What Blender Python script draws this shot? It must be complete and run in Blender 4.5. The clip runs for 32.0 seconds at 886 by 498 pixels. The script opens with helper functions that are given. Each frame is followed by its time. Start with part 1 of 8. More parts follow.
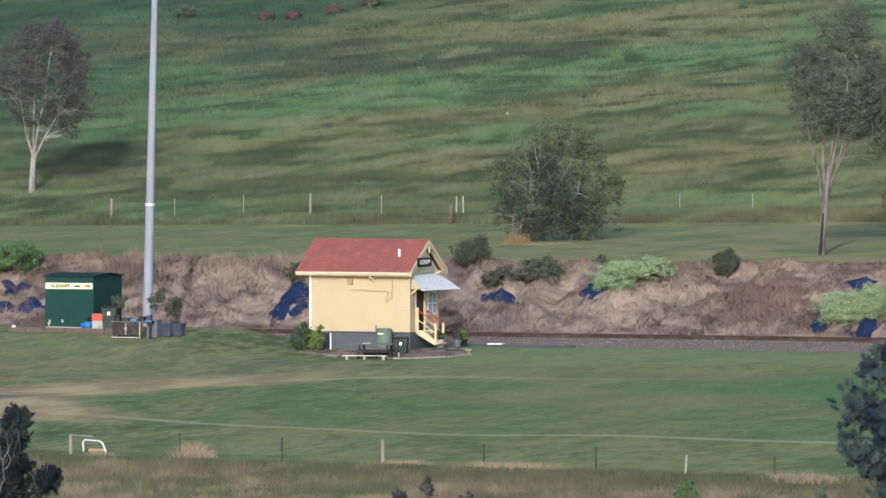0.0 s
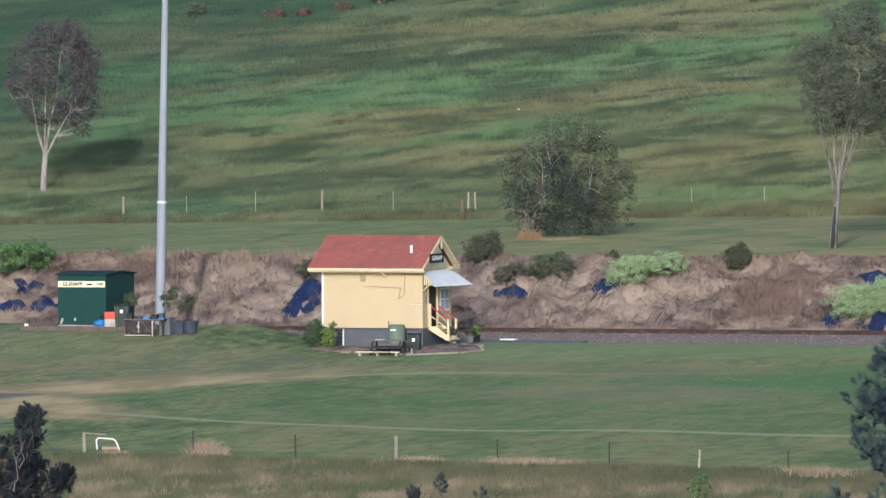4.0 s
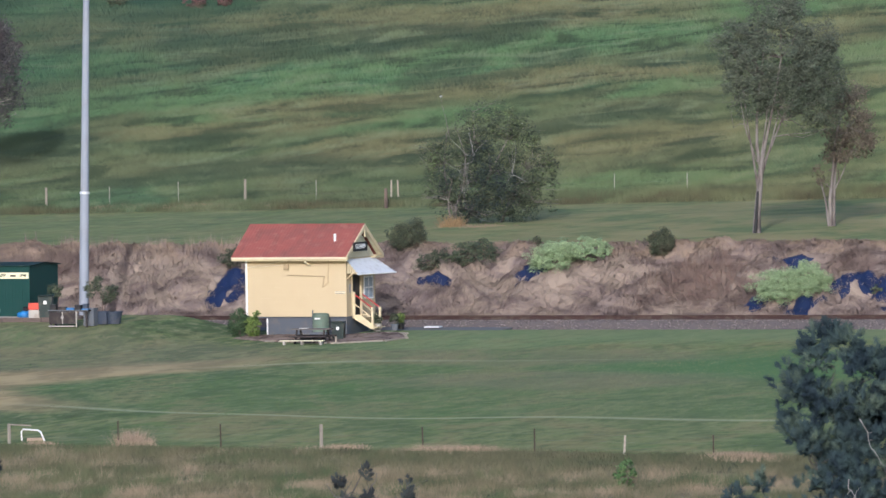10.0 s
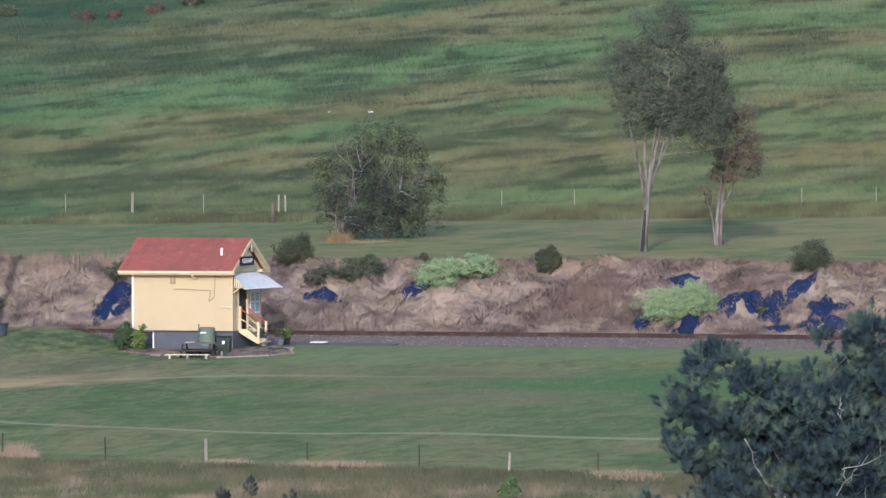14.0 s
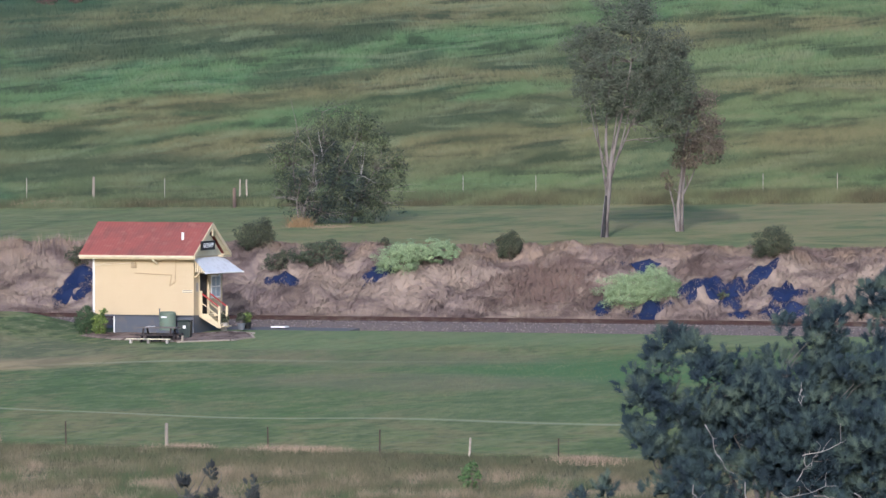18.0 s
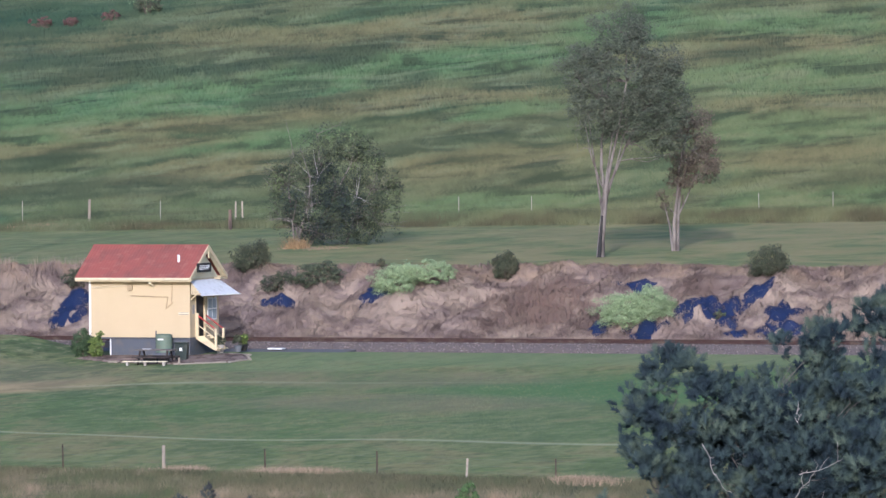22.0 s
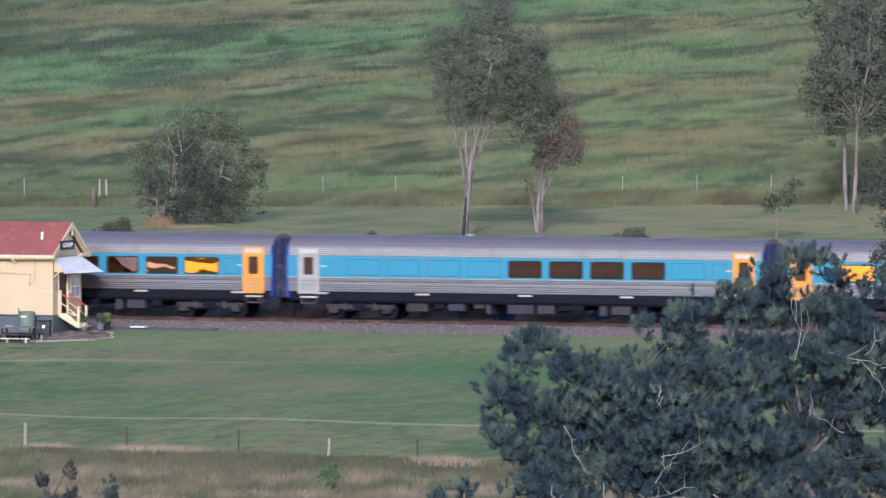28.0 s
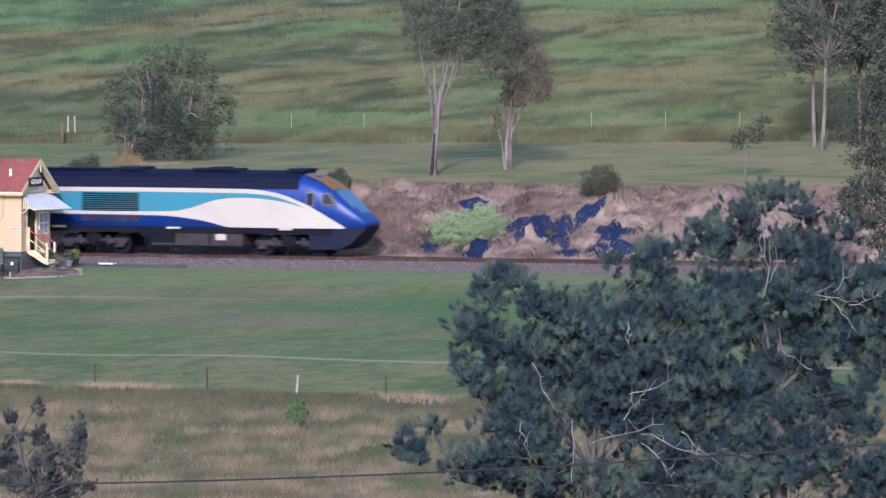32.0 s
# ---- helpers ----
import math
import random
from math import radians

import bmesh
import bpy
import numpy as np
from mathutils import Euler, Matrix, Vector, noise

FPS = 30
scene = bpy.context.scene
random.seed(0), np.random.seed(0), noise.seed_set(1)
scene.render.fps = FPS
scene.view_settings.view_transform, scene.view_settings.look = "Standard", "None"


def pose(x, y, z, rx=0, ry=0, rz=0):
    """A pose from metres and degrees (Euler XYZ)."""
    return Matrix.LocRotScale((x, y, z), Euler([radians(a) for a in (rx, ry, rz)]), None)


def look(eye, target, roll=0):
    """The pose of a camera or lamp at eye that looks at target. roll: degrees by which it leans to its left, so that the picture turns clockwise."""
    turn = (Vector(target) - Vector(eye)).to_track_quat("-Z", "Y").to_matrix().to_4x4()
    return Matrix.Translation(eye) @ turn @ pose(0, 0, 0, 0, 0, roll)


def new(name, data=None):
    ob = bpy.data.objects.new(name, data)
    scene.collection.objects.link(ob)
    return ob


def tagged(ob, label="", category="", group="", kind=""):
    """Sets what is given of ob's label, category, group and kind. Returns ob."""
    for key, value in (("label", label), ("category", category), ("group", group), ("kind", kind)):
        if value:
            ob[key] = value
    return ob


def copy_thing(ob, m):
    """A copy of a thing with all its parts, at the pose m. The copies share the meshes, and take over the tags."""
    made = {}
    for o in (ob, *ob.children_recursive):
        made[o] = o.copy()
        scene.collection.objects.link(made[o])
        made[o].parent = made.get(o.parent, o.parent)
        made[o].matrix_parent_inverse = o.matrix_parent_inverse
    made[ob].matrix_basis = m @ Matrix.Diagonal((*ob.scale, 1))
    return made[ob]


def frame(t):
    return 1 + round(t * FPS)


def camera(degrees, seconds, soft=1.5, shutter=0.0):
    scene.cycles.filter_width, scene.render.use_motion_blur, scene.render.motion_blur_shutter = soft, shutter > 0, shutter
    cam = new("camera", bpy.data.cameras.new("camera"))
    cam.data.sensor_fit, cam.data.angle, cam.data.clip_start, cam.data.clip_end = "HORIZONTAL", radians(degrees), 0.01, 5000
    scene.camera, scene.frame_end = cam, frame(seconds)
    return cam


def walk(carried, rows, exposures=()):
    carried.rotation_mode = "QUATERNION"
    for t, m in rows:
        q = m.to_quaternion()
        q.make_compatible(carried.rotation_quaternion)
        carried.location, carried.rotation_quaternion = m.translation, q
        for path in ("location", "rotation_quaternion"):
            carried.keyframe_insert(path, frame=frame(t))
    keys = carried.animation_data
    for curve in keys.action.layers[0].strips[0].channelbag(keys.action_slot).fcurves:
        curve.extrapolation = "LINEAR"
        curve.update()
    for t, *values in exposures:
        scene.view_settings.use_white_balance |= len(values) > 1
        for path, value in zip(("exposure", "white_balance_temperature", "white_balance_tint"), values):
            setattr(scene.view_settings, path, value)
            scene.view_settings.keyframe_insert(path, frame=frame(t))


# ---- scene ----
# A long lens on a hillside opposite the line; the camera only turns.
EYE = 14.0
TURNS = [  # seconds, yaw, pitch, roll
    (0.0, -0.0000, -1.4383, 0.000),
    (0.5, 0.0582, -1.3981, -0.015),
    (1.0, 0.1171, -1.3859, -0.030),
    (1.5, 0.2058, -1.3658, 0.149),
    (2.0, 0.2263, -1.3623, 0.355),
    (2.5, 0.1998, -1.3883, 0.382),
    (3.0, 0.1636, -1.4214, 0.274),
    (3.5, 0.1233, -1.4424, 0.293),
    (4.0, 0.0717, -1.4653, 0.366),
    (4.5, -0.0401, -1.4895, 0.348),
    (6.5, -0.1039, -1.4712, 0.274),
    (7.0, -0.0681, -1.4664, 0.295),
    (7.5, -0.0738, -1.4545, 0.257),
    (8.0, -0.0508, -1.5013, 0.308),
    (8.5, -0.0213, -1.5548, 0.189),
    (9.0, 0.0265, -1.5695, 0.410),
    (9.5, -0.0177, -1.5821, 0.643),
    (10.0, -0.4521, -1.5521, 0.868),
    (10.5, -0.5842, -1.5527, 0.826),
    (11.0, -0.6323, -1.5456, 0.694),
    (11.5, -0.7441, -1.5174, 0.643),
    (12.0, -0.8517, -1.4674, 0.523),
    (12.5, -0.9308, -1.4577, 0.251),
    (13.0, -1.0185, -1.4695, 0.287),
    (13.5, -1.1111, -1.4657, 0.300),
    (14.0, -1.1909, -1.4536, 0.265),
    (14.5, -1.2632, -1.4720, 0.116),
    (16.5, -1.3717, -1.5075, 0.084),
    (17.0, -1.3769, -1.5108, 0.117),
    (17.5, -1.4128, -1.5250, 0.115),
    (18.0, -1.4454, -1.5531, 0.081),
    (18.5, -1.4580, -1.5211, 0.053),
    (19.0, -1.4817, -1.4954, 0.117),
    (19.5, -1.4859, -1.4619, 0.065),
    (20.0, -1.4809, -1.4130, -0.008),
    (20.5, -1.4523, -1.4080, 0.103),
    (21.0, -1.4343, -1.4023, 0.118),
    (21.5, -1.4123, -1.3904, 0.276),
    (22.0, -1.4803, -1.4146, 0.404),
    (22.5, -1.6553, -1.4273, 0.361),
    (23.0, -1.7123, -1.4259, 0.157),
    (23.5, -1.7868, -1.4510, 0.119),
    (24.0, -1.7973, -1.4851, 0.049),
    (24.5, -1.8755, -1.5324, 0.027),
    (25.0, -1.9463, -1.5407, -0.059),
    (25.5, -1.9978, -1.5637, -0.144),
    (26.0, -2.0812, -1.5612, -0.055),
    (26.5, -2.2025, -1.5530, -0.138),
    (28.5, -2.4445, -1.5479, -0.164),
    (29.0, -2.4757, -1.6164, -0.285),
    (29.5, -2.4976, -1.6622, -0.244),
    (30.0, -2.4948, -1.7198, -0.245),
    (30.5, -2.5220, -1.7740, -0.138),
    (31.0, -2.5424, -1.8282, -0.121),
    (31.5, -2.5603, -1.9221, -0.092),
    (32.0, -2.5849, -1.9689, -0.154),
]
cam = camera(5.9, 32.0, soft=1.5, shutter=0.25)
walk(cam, [(t, pose(0, 0, EYE, 90 + pitch, roll, yaw)) for t, yaw, pitch, roll in TURNS], [(0.0, 0.49, 5600, 11), (4.5, 0.47, 5550, 12), (8.0, 0.43, 5500, 14), (13.0, 0.46, 5400, 16), (19.0, 0.50, 5330, 19), (22.0, 0.57, 5280, 21), (24.0, 0.53, 5250, 22), (29.0, 0.58, 5200, 24), (32.0, 0.59, 5220, 28)])

# ---- light: low afternoon sun behind the camera, clear hazy sky ----
SUN_ELEVATION = 19.0
world = bpy.data.worlds.new("sky")
scene.world = world
world.use_nodes = True
wn = world.node_tree
sky = wn.nodes.new("ShaderNodeTexSky")
sky.sky_type = "NISHITA"
sky.sun_disc = False
sky.sun_elevation = radians(SUN_ELEVATION)
sky.sun_rotation = radians(187)
sky.air_density, sky.dust_density, sky.ozone_density = 1.0, 2.0, 1.0
wn.links.new(sky.outputs[0], wn.nodes["Background"].inputs[0])
wn.nodes["Background"].inputs[1].default_value = 0.14
sun_data = bpy.data.lights.new("sun", "SUN")
sun_data.energy, sun_data.angle, sun_data.color = 2.2, radians(0.7), (1.0, 0.92, 0.80)
sun = new("sun", sun_data)
sun.matrix_world = look((0, 0, 60), (0.12, 1.0, 60 - math.tan(radians(SUN_ELEVATION))))


# ---- helpers ----
def unit(name, bm, material, parent=None, label="", matrix=None):
    """A bmesh as one object."""
    me = bpy.data.meshes.new(name)
    bm.to_mesh(me)
    bm.free()
    me.materials.append(material)
    ob = new(name, me)
    if parent is not None:
        ob.parent = parent
    if matrix is not None:
        ob.matrix_basis = matrix
    if label:
        ob["label"] = label
    return ob


def part(name, bm, material, parent, label="", matrix=None):
    return unit(name, bm, material, parent, label, matrix)


def array_mesh(name, verts, faces, material, smooth=False, normals=None):
    """A mesh from arrays: verts (n, 3), faces (m, 3 or 4); normals, one a vertex, soften the shading of leaves."""
    verts, faces = np.asarray(verts, dtype=np.float32), np.asarray(faces, dtype=np.int32)
    k = faces.shape[1]
    me = bpy.data.meshes.new(name)
    me.vertices.add(len(verts))
    me.vertices.foreach_set("co", verts.ravel())
    me.loops.add(faces.size)
    me.loops.foreach_set("vertex_index", faces.ravel())
    me.polygons.add(len(faces))
    me.polygons.foreach_set("loop_start", np.arange(0, faces.size, k, dtype=np.int32))
    me.polygons.foreach_set("loop_total", np.full(len(faces), k, dtype=np.int32))
    if smooth or normals is not None:
        me.polygons.foreach_set("use_smooth", np.ones(len(faces), dtype=bool))
    me.update(calc_edges=True)
    if normals is not None:
        me.normals_split_custom_set_from_vertices(np.asarray(normals, dtype=np.float32))
    me.materials.append(material)
    return me


def box(bm, x0, x1, y0, y1, z0, z1, bevel=0.0):
    """Adds an axis-parallel box, with its edges rounded off."""
    made = bmesh.ops.create_cube(bm, size=1.0)["verts"]
    bmesh.ops.transform(bm, verts=made, matrix=Matrix.Translation(((x0 + x1) / 2, (y0 + y1) / 2, (z0 + z1) / 2)) @ Matrix.Diagonal((x1 - x0, y1 - y0, z1 - z0, 1)))
    if bevel:
        edges = list({e for v in made for e in v.link_edges})
        bmesh.ops.bevel(bm, geom=edges, offset=bevel, segments=1, affect="EDGES", profile=0.5)
    return bm


def boxed(*args, bevel=0.0):
    return box(bmesh.new(), *args, bevel=bevel)


def rod(bm, p, q, r0, r1=None, sides=8, caps=True):
    """Adds a round bar from p to q."""
    p, q = Vector(p), Vector(q)
    d = q - p
    m = Matrix.Translation((p + q) / 2) @ d.to_track_quat("Z", "Y").to_matrix().to_4x4()
    bmesh.ops.create_cone(bm, cap_ends=caps, segments=sides, radius1=r0, radius2=r0 if r1 is None else r1, depth=d.length, matrix=m)
    return bm


def rodded(*args, **kw):
    return rod(bmesh.new(), *args, **kw)


def slab(bm, outline, y0, y1):
    """Adds a flat piece: outline in x, z, thick from y0 to y1."""
    a = [bm.verts.new((x, y0, z)) for x, z in outline]
    b = [bm.verts.new((x, y1, z)) for x, z in outline]
    bm.faces.new(a)
    bm.faces.new(b[::-1])
    for i in range(len(a)):
        j = (i + 1) % len(a)
        bm.faces.new((a[j], a[i], b[i], b[j]))
    bmesh.ops.recalc_face_normals(bm, faces=bm.faces[:])
    return bm


def prism(bm, outline, x0, x1):
    """Adds a bar: outline in y, z, drawn out from x0 to x1."""
    a = [bm.verts.new((x0, y, z)) for y, z in outline]
    b = [bm.verts.new((x1, y, z)) for y, z in outline]
    bm.faces.new(a)
    bm.faces.new(b[::-1])
    for i in range(len(a)):
        j = (i + 1) % len(a)
        bm.faces.new((a[j], a[i], b[i], b[j]))
    bmesh.ops.recalc_face_normals(bm, faces=bm.faces[:])
    return bm


def tubes(runs, sides=6):
    """Tapered bent tubes, as arrays: each run is a list of (x, y, z, radius)."""
    vs, fs, base = [], [], 0
    for run in runs:
        pts = [Vector(p[:3]) for p in run]
        for i, p in enumerate(pts):
            d = (pts[min(i + 1, len(pts) - 1)] - pts[max(i - 1, 0)]).normalized()
            u = d.orthogonal().normalized() if i == 0 else (u - d * u.dot(d)).normalized()
            w = d.cross(u)
            for k in range(sides):
                g = 2 * math.pi * k / sides
                vs.append(tuple(p + (u * math.cos(g) + w * math.sin(g)) * run[i][3]))
        for i in range(len(pts) - 1):
            for k in range(sides):
                a, b = base + i * sides + k, base + i * sides + (k + 1) % sides
                fs.append((a, b, b + sides, a + sides))
        base += len(pts) * sides
    return np.array(vs), np.array(fs)


def thing(name, matrix, label, category, group="", kind=""):
    """An empty at a thing's base, which carries its parts."""
    ob = new(name)
    ob.empty_display_size = 0.3
    ob.matrix_basis = matrix
    return tagged(ob, label, category, group, kind)


# ---- materials ----
class Nodes:
    """A node material under construction."""

    def __init__(self, name, roughness=0.8, metallic=0.0, specular=0.3):
        self.mat = bpy.data.materials.new(name)
        self.mat.use_nodes = True
        self.t = self.mat.node_tree
        self.bsdf = self.t.nodes["Principled BSDF"]
        self.bsdf.inputs["Roughness"].default_value = roughness
        self.bsdf.inputs["Metallic"].default_value = metallic
        self.bsdf.inputs["Specular IOR Level"].default_value = specular
        self.pos = self.t.nodes.new("ShaderNodeTexCoord").outputs["Object"]

    def link(self, a, b):
        if isinstance(a, (int, float)):
            b.default_value = a
        elif isinstance(a, tuple):
            b.default_value = (*a, 1.0) if len(a) == 3 and len(b.default_value) == 4 else a
        else:
            self.t.links.new(a, b)

    def scaled(self, sx, sy, sz, vec=None):
        n = self.t.nodes.new("ShaderNodeMapping")
        n.inputs["Scale"].default_value = (sx, sy, sz)
        self.link(vec or self.pos, n.inputs["Vector"])
        return n.outputs[0]

    def noise(self, scale, detail=3.0, rough=0.55, vec=None, distort=0.0):
        n = self.t.nodes.new("ShaderNodeTexNoise")
        n.inputs["Scale"].default_value, n.inputs["Detail"].default_value = scale, detail
        n.inputs["Roughness"].default_value, n.inputs["Distortion"].default_value = rough, distort
        self.link(vec or self.pos, n.inputs["Vector"])
        return n.outputs["Fac"]

    def voronoi(self, scale, vec=None):
        n = self.t.nodes.new("ShaderNodeTexVoronoi")
        n.inputs["Scale"].default_value = scale
        self.link(vec or self.pos, n.inputs["Vector"])
        return n

    def sheared(self, sx, sy, lean):
        """Stretched coordinates whose rows climb by lean as x grows."""
        n = self.t.nodes.new("ShaderNodeCombineXYZ")
        x = self.axis(0)
        self.link(self.maths("MULTIPLY", x, sx), n.inputs[0])
        self.link(self.maths("MULTIPLY", self.maths("SUBTRACT", self.axis(1), self.maths("MULTIPLY", x, lean)), sy), n.inputs[1])
        return n.outputs[0]

    def wave(self, scale, axis="X"):
        n = self.t.nodes.new("ShaderNodeTexWave")
        n.bands_direction = axis
        n.inputs["Scale"].default_value = scale
        self.link(self.pos, n.inputs["Vector"])
        return n.outputs["Fac"]

    def span(self, v, a, b, c=0.0, d=1.0):
        n = self.t.nodes.new("ShaderNodeMapRange")
        n.interpolation_type = "SMOOTHSTEP"
        for i, x in enumerate((v, a, b, c, d)):
            self.link(x, n.inputs[i])
        return n.outputs[0]

    def maths(self, op, a, b=0.0):
        n = self.t.nodes.new("ShaderNodeMath")
        n.operation = op
        self.link(a, n.inputs[0])
        self.link(b, n.inputs[1])
        return n.outputs[0]

    def axis(self, k):
        n = self.t.nodes.new("ShaderNodeSeparateXYZ")
        self.link(self.pos, n.inputs[0])
        return n.outputs[k]

    def mix(self, f, a, b, how="MIX"):
        n = self.t.nodes.new("ShaderNodeMix")
        n.data_type, n.blend_type = "RGBA", how
        self.link(f, n.inputs[0])
        self.link(a, n.inputs[6])
        self.link(b, n.inputs[7])
        return n.outputs[2]

    def island(self):
        return self.t.nodes.new("ShaderNodeNewGeometry").outputs["Random Per Island"]

    def random(self):
        return self.t.nodes.new("ShaderNodeObjectInfo").outputs["Random"]

    def bump(self, h, strength=0.3, distance=0.02):
        n = self.t.nodes.new("ShaderNodeBump")
        n.inputs["Strength"].default_value, n.inputs["Distance"].default_value = strength, distance
        self.link(h, n.inputs["Height"])
        self.link(n.outputs[0], self.bsdf.inputs["Normal"])

    def done(self, colour):
        self.link(colour, self.bsdf.inputs["Base Color"])
        return self.mat


def plain(name, colour, roughness=0.6, metallic=0.0, wear=0.15, scale=3.0, specular=0.3, grime=(0.16, 0.13, 0.10)):
    """Painted or bare surface with soft stains and fine grain."""
    m = Nodes(name, roughness, metallic, specular)
    stain = m.span(m.noise(scale, 4.0), 0.45, 0.75)
    grain = m.noise(scale * 14, 2.0)
    c = m.mix(m.maths("MULTIPLY", stain, wear * 2), colour, grime)
    c = m.mix(m.span(grain, 0.3, 0.7, 0.0, 0.12), c, tuple(min(1.0, x * 1.25) for x in colour))
    m.bump(grain, 0.15, 0.004)
    return m.done(c)


# drifts in the pasture: a, b, half length, half depth, lean
FRESH = [(-44.2, 96.0, 8.9, 8.6, 0.13), (-43.3, 82.6, 3.6, 4.3, 0.06), (-37.0, 107.8, 4.8, 5.9, 0.12), (-29.4, 80.4, 4.2, 3.7, 0.37), (-15.5, 129.0, 7.3, 4.8, -0.1), (-6.7, 105.9, 6.8, 8.3, -0.1), (0.5, 83.1, 5.4, 6.8, 0.06), (9.3, 57.5, 4.9, 4.3, -0.05),
         (-7.8, 58.3, 5.2, 4.4, 0.15), (-30.3, 114.9, 6.4, 5.6, 0.04), (-24.9, 128.2, 4.2, 6.7, -0.1), (-19.1, 91.0, 2.7, 2.9, 0.7), (-55.6, 92.2, 5.3, 8.6, 0.12), (-77.9, 135.7, 2.8, 4.8, 0.0), (-63.5, 108.4, 4.8, 5.5, 0.0)]
RUSTY = [(-49.2, 124.9, 16.6, 7.4, -0.09), (-38.2, 87.5, 6.1, 4.4, 0.37), (-29.7, 95.2, 5.1, 6.5, 0.28), (-22.0, 97.1, 4.0, 3.2, 0.13), (-38.5, 79.0, 6.6, 2.7, 0.13), (-29.3, 70.0, 4.8, 4.8, 0.29), (-13.6, 73.3, 5.2, 6.9, 0.37), (-12.5, 120.8, 6.5, 3.4, 0.04),
         (-2.5, 94.2, 4.6, 3.3, 0.06), (5.4, 71.6, 4.1, 4.2, 0.14), (-38.3, 131.3, 6.5, 4.5, 0.11), (-17.5, 113.7, 4.2, 5.0, -0.1), (-67.8, 121.8, 6.3, 5.2, 0.0), (-44.2, 78.2, 4.5, 2.8, 0.12), (-52.2, 67.7, 3.6, 3.2, -0.07)]
# dusky grass; the spot at (-50.2, 71.3) paints the grey gum's shadow
DUSKY_AND_SHADED = [(-50.8, 116.8, 11.4, 5.7, -0.09), (-38.9, 117.8, 2.5, 6.9, -0.1), (-37.3, 103.7, 1.9, 4.1, -0.08), (-41.0, 74.2, 2.1, 3.5, 0.29), (-33.0, 65.0, 6.5, 4.0, -0.05), (-18.1, 81.5, 3.6, 6.2, 1.0), (-22.7, 102.4, 2.7, 3.1, 0.28), (-9.4, 64.9, 2.5, 3.1, 0.29),
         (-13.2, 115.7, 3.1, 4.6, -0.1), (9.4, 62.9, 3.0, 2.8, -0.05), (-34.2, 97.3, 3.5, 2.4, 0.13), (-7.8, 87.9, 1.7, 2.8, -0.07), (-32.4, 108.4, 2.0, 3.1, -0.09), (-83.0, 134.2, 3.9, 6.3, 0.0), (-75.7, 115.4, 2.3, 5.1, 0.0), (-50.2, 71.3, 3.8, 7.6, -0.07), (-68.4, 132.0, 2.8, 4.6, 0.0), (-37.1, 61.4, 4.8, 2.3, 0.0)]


def drifts(m, spots, wob):
    """Soft-edged patches of one sort of grass or of painted shade."""
    total = None
    a, b = m.axis(0), m.axis(1)
    for spot in spots:
        ca, cb, ra, rb, lean = (*spot, 0.0)[:5]
        da = m.maths("SUBTRACT", a, ca)
        db = m.maths("SUBTRACT", m.maths("SUBTRACT", b, cb), m.maths("MULTIPLY", da, lean))
        u = m.maths("POWER", m.maths("DIVIDE", da, ra * 1.15), 2.0)
        v = m.maths("POWER", m.maths("DIVIDE", db, rb * 1.1), 2.0)
        f = m.span(m.maths("ADD", m.maths("ADD", u, v), wob), 1.5, 0.35)
        total = f if total is None else m.maths("MAXIMUM", total, f)
    return total


